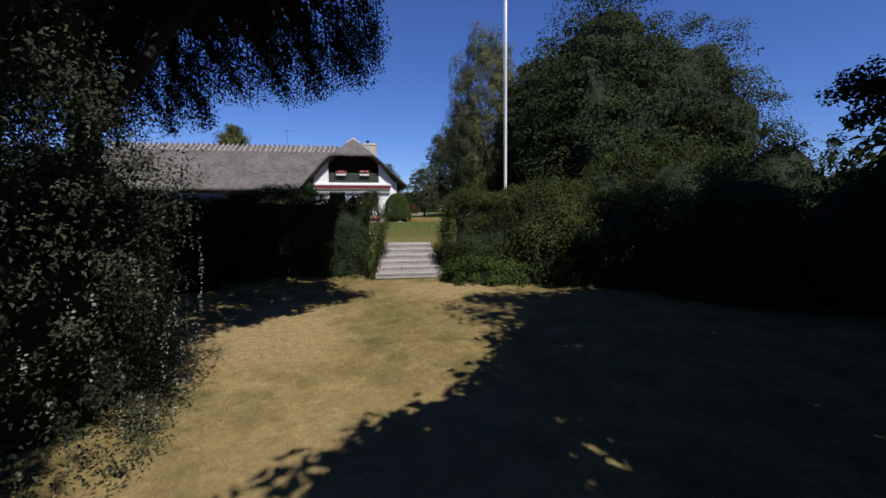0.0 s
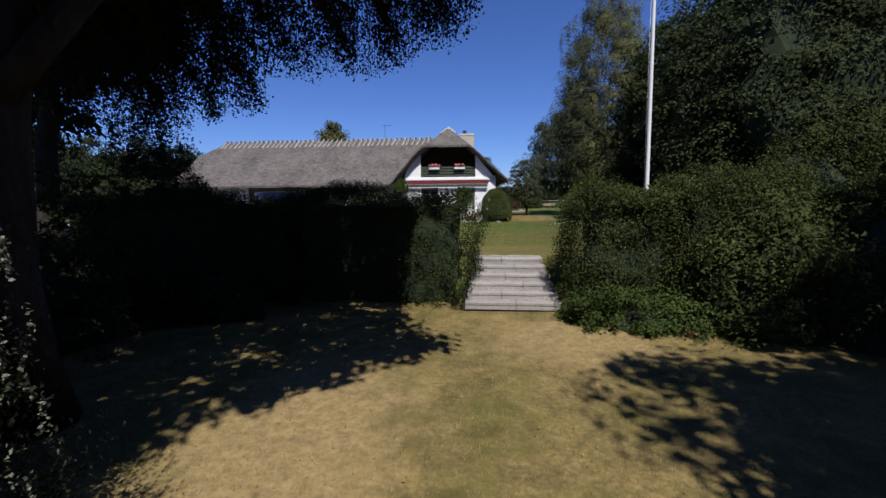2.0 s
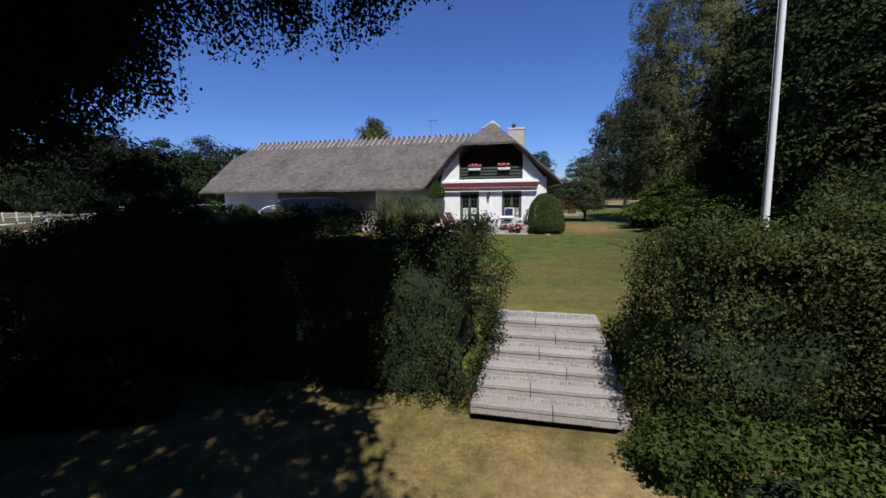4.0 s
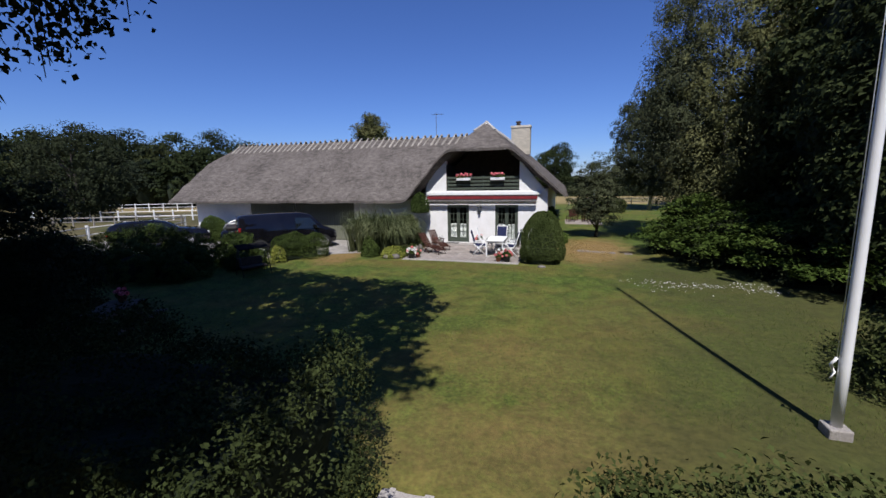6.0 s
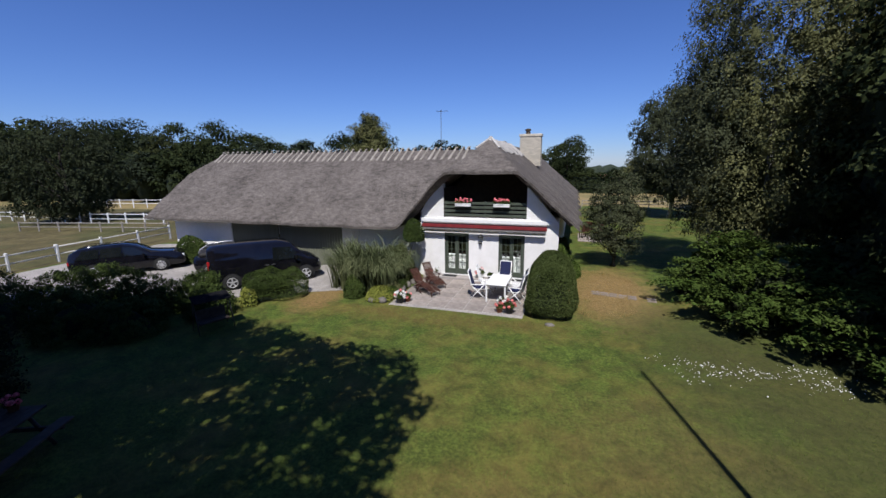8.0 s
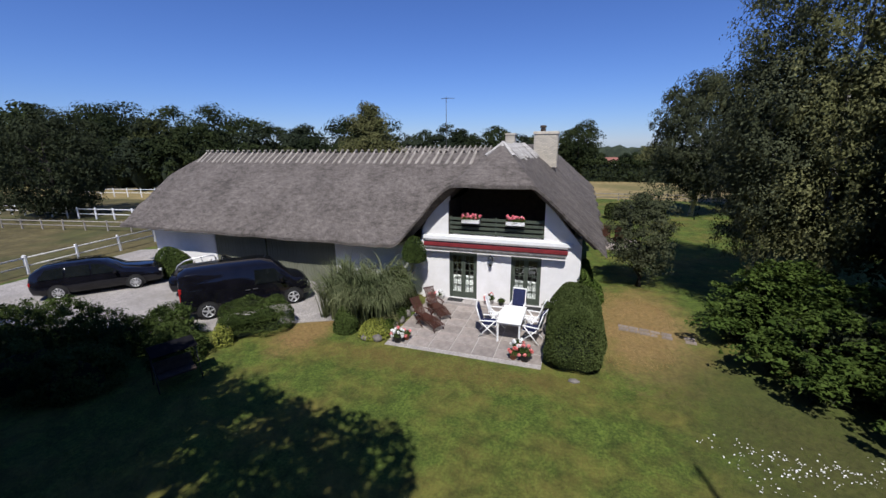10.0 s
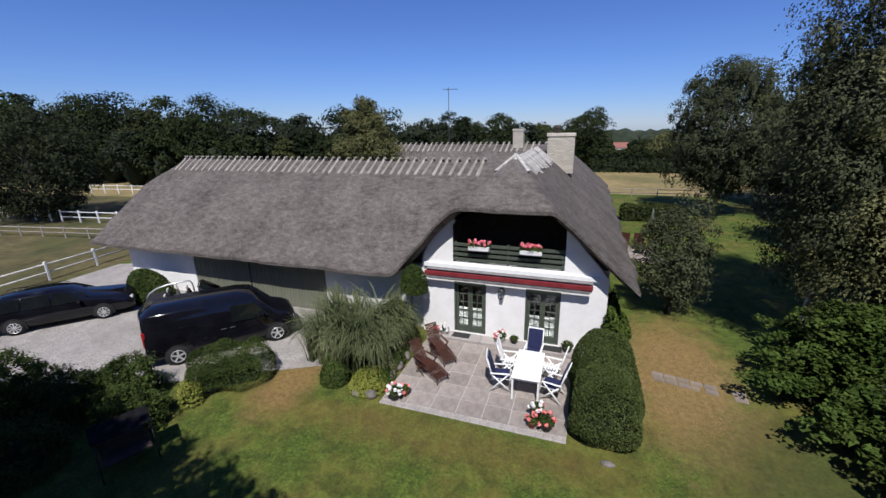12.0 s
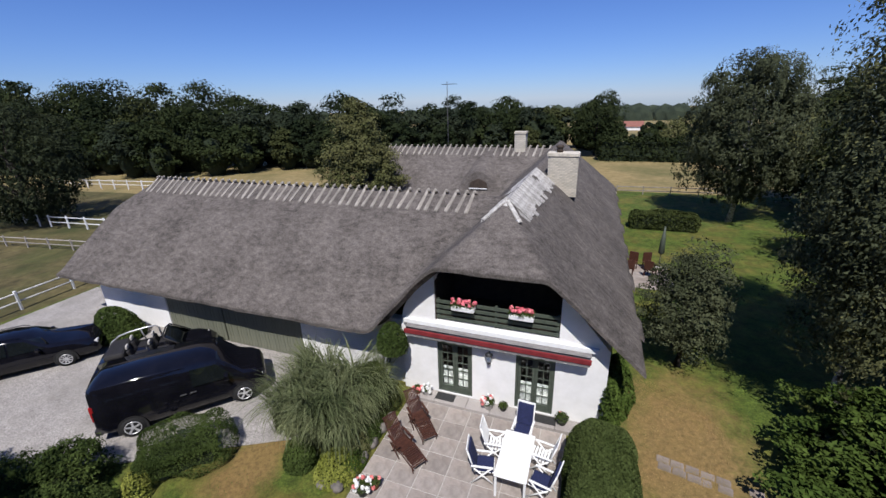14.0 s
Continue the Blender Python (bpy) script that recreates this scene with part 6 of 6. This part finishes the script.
def wagon():
    c = thing("car", pose(-18.62, 28.72, 0.03, 0, 0, 49), "long black estate car parked on the gravel drive", "car")
    S = [(-2.38, 0.45, 0.80, 0.98, 0.72, 0.56), (-2.28, 0.28, 0.86, 1.22, 0.84, 0.60), (-1.9, 0.22, 0.92, 1.42, 0.88, 0.62), (-1.2, 0.2, 0.93, 1.47, 0.90, 0.64), (-0.2, 0.2, 0.92, 1.48, 0.90, 0.64), (0.35, 0.2, 0.92, 1.38, 0.90, 0.63), (0.95, 0.2, 0.92, 1.02, 0.89, 0.70), (1.6, 0.2, 0.87, 0.95, 0.88, 0.70), (2.05, 0.22, 0.82, 0.91, 0.87, 0.70), (2.30, 0.24, 0.74, 0.83, 0.83, 0.64), (2.42, 0.28, 0.64, 0.73, 0.76, 0.58), (2.46, 0.34, 0.56, 0.62, 0.70, 0.54)]
    part("body", car_shell(S), M["black_paint"], c)
    arches(c, (-1.42, 1.36), 0.90, 0.32)
    for x in (-1.42, 1.36):
        for y in (-0.82, 0.82):
            wheel(c, x, y, 0.315, 9)
    for s in (-1, 1):
        side_glass(c, s, (-2.0, 0.86, 0.95, -1.75, 0.69, 1.36), (-1.15, 0.87, 0.96, -1.1, 0.69, 1.40))
        side_glass(c, s, (-1.08, 0.875, 0.96, -1.05, 0.69, 1.40), (-0.22, 0.875, 0.95, -0.22, 0.69, 1.41))
        side_glass(c, s, (-0.16, 0.875, 0.95, -0.16, 0.69, 1.41), (0.86, 0.87, 0.95, 0.3, 0.685, 1.33))
        part("side_strip", box(-1.05, 1.0, s * 0.90 - 0.01, s * 0.90 + 0.014, 0.50, 0.55, 0.005), M["black_paint"], c)
        part("mirror", box(0.62, 0.74, s * 0.97 - 0.08, s * 0.97 + 0.08, 0.92, 1.04, 0.025), M["black_paint"], c)
        part("roof_rail", tube([(-1.8, s * 0.58, 1.46), (-1.6, s * 0.58, 1.51), (0.0, s * 0.58, 1.51), (0.2, s * 0.58, 1.45)], 0.016, 6), M["black_paint"], c)
        part("tail_light", box(-2.36, -2.24, s * 0.70 - 0.1, s * 0.70 + 0.1, 0.72, 0.88, 0.02), M["red_lens"], c, "red tail light")
        part("headlight", box(2.10, 2.43, s * 0.62 - 0.13, s * 0.62 + 0.13, 0.62, 0.77, 0.04), M["clear_lens"], c)
    cross_glass("windscreen", c, (0.96, 1.0, 0.72), (0.32, 1.38, 0.58))
    cross_glass("rear_window", c, (-2.30, 0.98, 0.62), (-1.96, 1.36, 0.54))


def convertible():
    c = thing("car", pose(-13.4, 30.5, 0.03, 0, 0, 45), "small black open-top convertible with a silver roof arch", "car")
    S = [(-1.88, 0.42, 0.70, 0.80, 0.66, 0.5), (-1.78, 0.26, 0.80, 0.92, 0.78, 0.6), (-1.2, 0.2, 0.84, 0.94, 0.84, 0.7), (-0.9, 0.2, 0.84, 0.86, 0.85, 0.76), (0.55, 0.2, 0.84, 0.86, 0.85, 0.76), (0.75, 0.2, 0.84, 0.92, 0.85, 0.7), (1.3, 0.2, 0.80, 0.88, 0.83, 0.66), (1.7, 0.24, 0.68, 0.76, 0.76, 0.56), (1.92, 0.36, 0.54, 0.62, 0.58, 0.42)]
    part("body", car_shell(S), M["black_paint"], c)
    arches(c, (-1.22, 1.22), 0.85, 0.30)
    for x in (-1.22, 1.22):
        for y in (-0.77, 0.77):
            wheel(c, x, y, 0.295, 5)
    for y in (-0.35, 0.35):
        for x in (-0.05, -0.75):
            seat = thing("seat")
            seat.parent = c
            part("cushion", box(x - 0.02, x + 0.42, y - 0.22, y + 0.22, 0.70, 0.88, 0.03), M["leather"], seat)
            o = part("backrest", box(-0.06, 0.06, -0.2, 0.2, 0, 0.34, 0.05), M["leather"], seat)
            o.matrix_local = pose(x - 0.05, y, 0.82, 0, -14, 0)
            part("headrest", box(x - 0.19, x - 0.11, y - 0.12, y + 0.12, 1.17, 1.32, 0.03), M["pale_leather"], seat, "pale headrest")
    part("screen_frame", tube([(0.98, -0.72, 0.9), (0.62, -0.66, 1.2), (0.36, -0.60, 1.38), (0.28, -0.3, 1.42), (0.28, 0.3, 1.42), (0.36, 0.60, 1.38), (0.62, 0.66, 1.2), (0.98, 0.72, 0.9)], 0.028, 8), M["leather"], c, "black windscreen frame")
    part("roof_arch", tube([(-1.72, 0.60, 0.92), (-1.6, 0.60, 1.12), (-1.32, 0.60, 1.30), (-0.95, 0.59, 1.39), (-0.45, 0.59, 1.44), (-0.10, 0.60, 1.44), (-0.02, 0.62, 1.30), (0.0, 0.66, 0.90)], 0.032, 8), M["silver"], c, "silver roof arch")
    part("pillar", tube([(-0.62, 0.60, 1.42), (-0.55, 0.68, 0.88)], 0.024, 8), M["silver"], c, "silver door pillar")
    cross_glass("windscreen", c, (0.92, 0.93, 0.66), (0.30, 1.37, 0.57))
    part("folded_roof", box(-1.62, -0.95, -0.66, 0.66, 0.90, 1.16, 0.11), M["leather"], c, "folded soft top")
    for s in (-1, 1):
        part("tail_light", lathe([(0.09, -0.02), (0.1, 0.0), (0.08, 0.03)], 14), M["red_lens"], c, "red tail light").matrix_local = pose(-1.80, s * 0.6, 0.68, 0, -90, 0)
        part("headlight", lathe([(0.11, -0.03), (0.12, 0.02), (0.06, 0.05)], 14), M["clear_lens"], c).matrix_local = pose(1.66, s * 0.52, 0.68, 0, 70, 0)


van()
wagon()
convertible()


# ---- fences ----
def fence(points, gap, label, rails=2, h=1.05, post=0.11, mat="white_paint"):
    f = thing("fence", None, label, "fence")
    pm = None
    for (xa, ya), (xb, yb) in zip(points, points[1:]):
        L = math.hypot(xb - xa, yb - ya)
        n = max(1, round(L / gap))
        yaw = math.degrees(math.atan2(yb - ya, xb - xa))
        za, zb = (float(ground_height(np.array(q[0]), np.array(q[1]))) for q in ((xa, ya), (xb, yb)))
        for k in range(n + 1):
            x, y = xa + (xb - xa) * k / n, ya + (yb - ya) * k / n
            if pm is None:
                pm = part("post", box(-post / 2, post / 2, -post / 2, post / 2, -0.2, h, 0.012), M[mat], f)
                o = pm
            else:
                o = new("post", pm.data)
                o.parent = f
            o.matrix_local = pose(x, y, za + (zb - za) * k / n, random.uniform(-1.5, 1.5), random.uniform(-1.5, 1.5), yaw)
        for r in range(rails):
            z = h * (0.86 - 0.42 * r)
            part("rail", tube([(xa, ya, za + z), (xb, yb, zb + z)], 0.045, 6), M["worn_white" if mat == "white_paint" and ya < 37 else mat], f)
    return f


fence([(-24.4, 22.0), (-25.0, 29.0), (-25.7, 36.5)], 2.7, "white post and rail fence beside the gravel drive", mat="white_paint")
fence([(-44.5, 42.6), (-27.5, 43.4)], 2.6, "white post and rail paddock fence", 2, 1.15)
fence([(-74, 57.6), (-30, 58.8)], 2.8, "far white post and rail paddock fence", 2, 1.2)
fence([(-46, 37.5), (-29, 39.0)], 2.4, "low weathered grey wooden paddock fence", 2, 0.9, 0.1, "grey_wood")
fence([(-62, 43.5), (-46, 42.5)], 2.6, "white post and rail paddock fence", 2, 1.15)
fence([(4.5, 66.5), (22, 67.5)], 2.6, "low grey field fence beyond the garden", 2, 0.9, 0.08, "grey_wood")

# television aerial
aerial = thing("aerial", pose(-10.6, 57.2, 0), "tall thin television aerial behind the house", "aerial")
part("mast", tube([(0, 0, 0), (0, 0, 11.1)], 0.03, 6), M["iron"], aerial)
part("boom", tube([(-0.5, 0, 10.9), (0.9, 0, 10.9)], 0.02, 5), M["iron"], aerial)
for k in range(7):
    part("element", tube([(-0.45 + 0.2 * k, -0.4, 10.92), (-0.45 + 0.2 * k, 0.4, 10.92)], 0.008, 4), M["iron"], aerial)

# swing seat in the shade of the shrubs
M["canvas"] = material("canvas", (0.008, 0.008, 0.010), (0.014, 0.014, 0.016), scale=6, rough=0.95, spec=0.03)
sw = thing("garden_swing", pose(-8.0, 24.0, -0.03, 0, 0, 65) @ Matrix.Scale(0.68, 4), "dark canopied garden swing seat in the shade of shrubs", "garden swing")
o = part("canopy", box(-0.85, 0.85, -0.42, 0.42, 0, 0.05, 0.02), M["canvas"], sw)
o.matrix_local = pose(0, 0, 1.62, 14, 0, 0)
for sx in (-0.8, 0.8):
    part("upright", tube([(sx, 0.5, 0), (sx, 0.05, 1.6)], 0.025, 6), M["iron"], sw)
    part("upright", tube([(sx, -0.5, 0), (sx, -0.05, 1.6)], 0.025, 6), M["iron"], sw)
part("bench", box(-0.7, 0.7, -0.3, 0.3, 0.42, 0.52, 0.03), M["dark_wood"], sw)
o = part("backrest", box(-0.7, 0.7, -0.04, 0.04, 0, 0.5, 0.03), M["dark_wood"], sw)
o.matrix_local = pose(0, 0.32, 0.5, -14, 0, 0)

# table in the shade of the tree
tb = thing("picnic_table", pose(-6.7, 17.7, -0.15, 0, 0, 24), "weathered dark wooden picnic table in tree shade", "table")
for k in range(6):
    part("top_board", box(-0.42 + 0.14 * k, -0.29 + 0.14 * k, -0.95, 0.95, 0.72, 0.76, 0.006), M["dark_wood"], tb)
for sx in (-1, 1):
    part("bench_board", box(sx * 0.75 - 0.13, sx * 0.75 + 0.13, -0.95, 0.95, 0.42, 0.46, 0.006), M["dark_wood"], tb)
    for sy in (-0.7, 0.7):
        part("leg", tube([(sx * 0.62, sy, 0), (sx * 0.2, sy, 0.72)], 0.04, 5), M["dark_wood"], tb)
for sy in (-0.7, 0.7):
    part("crossbar", box(-0.85, 0.85, sy - 0.03, sy + 0.03, 0.34, 0.42, 0.005), M["dark_wood"], tb)
pot_plant("small pot of red flowers on the picnic table", (-7.1, 18.4, 0.61), M["clay"], 0.11, 0.16, (6,), (M["red_flower"],), 250)

# back terrace
tagged(part("terrace", box(3.9, 6.6, 43.2, 46.6, -0.1, 0.04, 0.01), M["slab"]), "small pale paved terrace behind the house", "terrace", kind="structure")


def terrace_chair(m):
    c = thing("terrace_chair", m, "reddish brown wooden terrace chair", "chair", "chairs on the back terrace")
    part("seat", box(-0.25, 0.25, -0.25, 0.25, 0.42, 0.46, 0.008), M["teak"], c)
    part("backrest", box(-0.25, 0.25, -0.29, -0.25, 0.46, 1.0, 0.008), M["teak"], c)
    for sx in (-0.22, 0.22):
        for sy in (-0.22, 0.22):
            part("leg", box(sx - 0.025, sx + 0.025, sy - 0.025, sy + 0.025, 0, 0.42), M["teak"], c)
    return c


tc = terrace_chair(pose(4.3, 44.8, 0.04, 0, 0, 20))
copy_thing(tc, pose(5.5, 44.9, 0.04, 0, 0, -30))
copy_thing(tc, pose(4.6, 45.7, 0.04, 0, 0, 160))
copy_thing(tc, pose(5.5, 45.8, 0.04, 0, 0, 200))
para = thing("parasol", pose(6.1, 46.2, 0.04), "closed dark green parasol on the back terrace", "parasol")
part("pole", tube([(0, 0, 0), (0, 0, 2.5)], 0.025, 6), M["grey_wood"], para)
part("canopy", lathe([(0.05, 0.9), (0.17, 1.0), (0.13, 1.7), (0.04, 2.55)], 10), M["green_paint"], para)
part("base", lathe([(0.25, 0), (0.25, 0.06), (0.05, 0.1)], 14), M["granite"], para)

# stepping path beside the house
M["flagstone"] = material("flagstone", (0.17, 0.14, 0.12), (0.28, 0.235, 0.205), scale=9, rough=0.9, vary=0.15, bump=0.4, patches=(0.15, 0.12, 0.07), patch_scale=2.0)
for k in range(14):
    o = part("flagstone", box(-0.165, 0.165, -0.13, 0.13, -0.06, 0.004, 0.012), M["flagstone"]) if k == 0 else new("flagstone", fs)
    fs = o.data
    o.matrix_world = pose(4.55 + 0.345 * (k // 2) + random.uniform(-0.012, 0.012), 31.7 - 0.07 * (k // 2) - 0.275 * (k % 2) + random.uniform(-0.012, 0.012), random.uniform(-0.004, 0.006), 0, 0, -11 + random.uniform(-3, 3))
    tagged(o, "flat grey flagstone sunk in dry grass", "flagstone", "stepping stones")

# drive lamp
dl = thing("path_lamp", pose(-9.7, 27.75, 0.03), "small dark path lamp on a spike beside the drive", "lamp")
part("spike", tube([(0, 0, 0), (0, 0, 0.42)], 0.014, 6), M["iron"], dl)
part("head", lathe([(0.05, 0.40), (0.09, 0.46), (0.1, 0.52), (0.03, 0.56)], 12), M["iron"], dl)

# far red-roofed house
far = thing("farmhouse", pose(15, 200, 0), "distant white farmhouse with a red tiled roof", "house")
M["red_tile"] = material("red_tile", (0.19, 0.08, 0.06), (0.28, 0.12, 0.09), scale=3, rough=0.8)
part("wall", box(-3.4, 3.4, -3, 3, -6, -1.6), M["white_wall"], far)
bm = bmesh.new()
add_prism(bm, [(-3.4, -1.7), (3.4, -1.7), (0, 0.2)], -3.8, 3.8, pose(0, 0, 0, 0, 0, 90))
part("roof", bm, M["red_tile"], far)


# ---- woods ----
def woods():
    line = [(-230, 60, 21), (-150, 62, 20), (-95, 63.5, 16.6), (-62, 67, 14.2), (-39, 77, 11.8), (-20, 94, 11.8), (-7, 99, 9.6), (0, 106, 7.6), (8, 114, 4.4), (30, 116, 4.4), (80, 116, 7.5), (160, 100, 13)]
    xs = [p[0] for p in line]
    out, kind, bm = [], [], bmesh.new()
    for row, (dy, hs, n) in enumerate(((0, 0.60, 84), (5, 0.84, 90), (11, 1.0, 96))):
        for k in range(n):
            x = -230 + 390 * (k + random.random()) / n
            y = float(np.interp(x, xs, [p[1] for p in line])) + dy + random.uniform(-2.5, 2.5)
            h = float(np.interp(x, xs, [p[2] for p in line])) * hs * random.uniform(0.84, 1.08)
            near = -110 < x < 40
            subs, per = (52, 58) if near else (18, 30)
            c0 = np.array((x, y, h * 0.46))
            rad = np.array((random.uniform(0.30, 0.42) * h,) * 2 + (h * 0.47,))
            u = unit(subs)
            u[:, :2] *= np.where(u[:, 2:] < 0, 1.25, 1.0)
            head = u * rad * (0.70 + 0.2 * RNG.random((subs, 1))) + c0
            v = unit(subs * per)
            v[:, 2] = np.where(RNG.random(len(v)) < 0.7, np.abs(v[:, 2]), v[:, 2])
            size = (0.115 * h * RNG.uniform(0.8, 1.25, (subs, 1))).repeat(per, 0)
            q = head.repeat(per, 0) + v * size * (0.35 + 0.65 * RNG.random((len(v), 1)) ** 0.5) * np.array((1.15, 1.15, 0.8))
            q[:, 2] = np.maximum(q[:, 2], float(ground_height(np.array(x), np.array(y))))
            out.append(leaves(q, v + np.array((0, 0, 0.25)), 0.38 if near else 1.0, aspect=0.95, tilt=0.4))
            kind.append(np.full(subs * per, random.choice((0, 0, 0, 1, 1, 2, 3))))
            # Dark ball inside each tree stands in for the shade between leaves.
            bmesh.ops.create_icosphere(bm, subdivisions=2, radius=1, matrix=Matrix.Translation(c0 - np.array((0, 0, 0.2 * h))) @ Matrix.Diagonal((rad[0] * 0.62, rad[1] * 0.62, rad[2] * 0.8, 1)))
    w = quads("woodland", np.concatenate(out), [M["wood_leaf"], M["wood_dark"], M["wood_pale"], M["wood_blue"]], index=np.concatenate(kind))
    return tagged(w, "dense dark green deciduous woodland beyond the paddocks", "woodland", kind="stuff"), part("woodland_inner_shade", bm, M["core"], w)


woods()
M["far_wood"] = material("far_wood", (0.016, 0.024, 0.016), (0.04, 0.052, 0.03), scale=0.12, rough=0.95, bump=1.0, bump_scale=0.4)
bm = bmesh.new()
for k in range(150):
    x, h = -420 + 7.4 * k + random.uniform(-3, 3), random.uniform(10.5, 13)
    bmesh.ops.create_icosphere(bm, subdivisions=2, radius=1, matrix=Matrix.Translation((x, 430 - 0.15 * abs(x) + random.uniform(-12, 12), -11)) @ Matrix.Diagonal((random.uniform(9, 13), 7, h + 1.5, 1)))
for v in bm.verts:
    v.co += Vector(noise.noise_vector(v.co * 0.22)) * 1.6
tagged(part("far_woodland", bm, M["far_wood"]), "distant dark woodland on the horizon", "woodland", kind="stuff")
# Trees added round the garden, mostly out of view, to block low sky light.
side_out = []
for k in range(60):
    if k < 34:
        x, y, h = -22 + 1.4 * k + random.uniform(-1, 1), -14 + random.uniform(-2.5, 1.0), random.uniform(11, 14)
    else:
        x, y, h = 23 + random.uniform(-1.5, 3), -10 + 0.9 * (k - 34) + random.uniform(-1, 1), random.uniform(6.5, 8.5)
    u = unit(900)
    q = u * np.array((h * 0.40, h * 0.40, h * 0.56)) * (1 + 0.25 * lumps(u * 3 + x, 1.6)[:, None]) + np.array((x, y, h * 0.45 - 1))
    side_out.append(leaves(q, u + np.array((0, 0, 0.3)), 0.42, aspect=0.7, tilt=0.8))
for k in range(26):
    x, y, h = -13 - 1.6 * (k % 13) + random.uniform(-0.6, 0.6), 13 - 5.5 * (k // 13) + random.uniform(-2, 2), random.uniform(4, 7)
    u = unit(900)
    q = u * np.array((h * 0.42, h * 0.42, h * 0.55)) * (1 + 0.25 * lumps(u * 3 + x, 1.6)[:, None]) + np.array((x, y, h * 0.42 - 1))
    side_out.append(leaves(q, u + np.array((0, 0, 0.3)), 0.3, aspect=0.7, tilt=0.8))
tagged(quads("shelter_belt", np.concatenate(side_out), M["tree_leaf"]), "dense belt of trees added round the garden to block sky light", "trees", kind="stuff")

# ---- grass blades, petals ----
def blades(name, n, x0, x1, y0, y1, size, mat, label, keep=None):
    x, y = RNG.uniform(x0, x1, n), RNG.uniform(y0, y1, n)
    if keep is not None:
        ok = keep(x, y)
        x, y = x[ok], y[ok]
    p = np.stack([x, y, ground_height(x, y)], 1)
    m = len(p)
    a = RNG.uniform(0, 2 * math.pi, m)
    side = np.stack([np.cos(a), np.sin(a), 0 * a], 1) * 0.0035
    top = p + np.stack([0.45 * np.cos(a + 1.3), 0.45 * np.sin(a + 1.3), 0.7 + 0 * a], 1) * (size * RNG.uniform(0.5, 1.3, (m, 1)))
    return tagged(quads(name, np.stack([p - side, p + side, top], 1), mat), label, "grass", kind="stuff")


M["straw"] = leafy("straw", (0.26, 0.18, 0.065), (0.42, 0.30, 0.13), 0.3, 0.8)
M["blade"] = leafy("blade", (0.055, 0.09, 0.016), (0.12, 0.16, 0.035), 0.3, 0.6)
clear_steps = lambda x, y: ~((x > 1.2) & (x < 3.9) & (y > 12.6) & (y < 15.3))
blades("straw_grass", 70000, -4, 8, -1, 12.8, 0.045, M["straw"], "short scorched straw-coloured lawn grass", clear_steps)
blades("dry_grass", 22000, 3.7, 6.8, 28.0, 36.0, 0.06, M["straw"], "dry straw-coloured grass beside the house", lambda x, y: np.hypot((x - 5.0) / 1.5, (y - 32.2) / 3.6) + 0.35 * lumps(np.stack([x, y, 0 * x], 1), 1.3) < 1.0)
blades("lawn_grass", 60000, -8, 10, 17.5, 27.7, 0.055, M["blade"], "short green lawn grass", clear_steps)
n = 320
drift = RNG.integers(0, 14, n)
px = RNG.uniform(5.4, 10.2, 14)[drift] + RNG.normal(0, 0.34, n)
py = 25.6 + RNG.normal(0, 0.35, 14)[drift] + RNG.normal(0, 0.16, n)
pp = np.stack([px, py - 0.12 * (px - 7.6), np.zeros(n)], 1)
pp[:, 2] = ground_height(pp[:, 0], pp[:, 1]) + 0.035
tagged(quads("fallen_petal", leaves(pp, np.tile((0, 0, 1.0), (n, 1)), 0.037, aspect=0.8, tilt=0.4, four=True), M["white_flower"]), "white petals and daisies scattered on the lawn", "petals", kind="stuff")
n = 140
px, py = RNG.uniform(-2, 6, n), RNG.uniform(1, 11, n)
pp = np.stack([px, py, ground_height(px, py) + 0.03], 1)
tagged(quads("fallen_leaf", leaves(pp, np.tile((0, 0, 1.0), (n, 1)), 0.035, aspect=0.6, tilt=0.2, four=True), M["straw"]), "pale dry leaves scattered on the lower lawn", "leaves", kind="stuff")
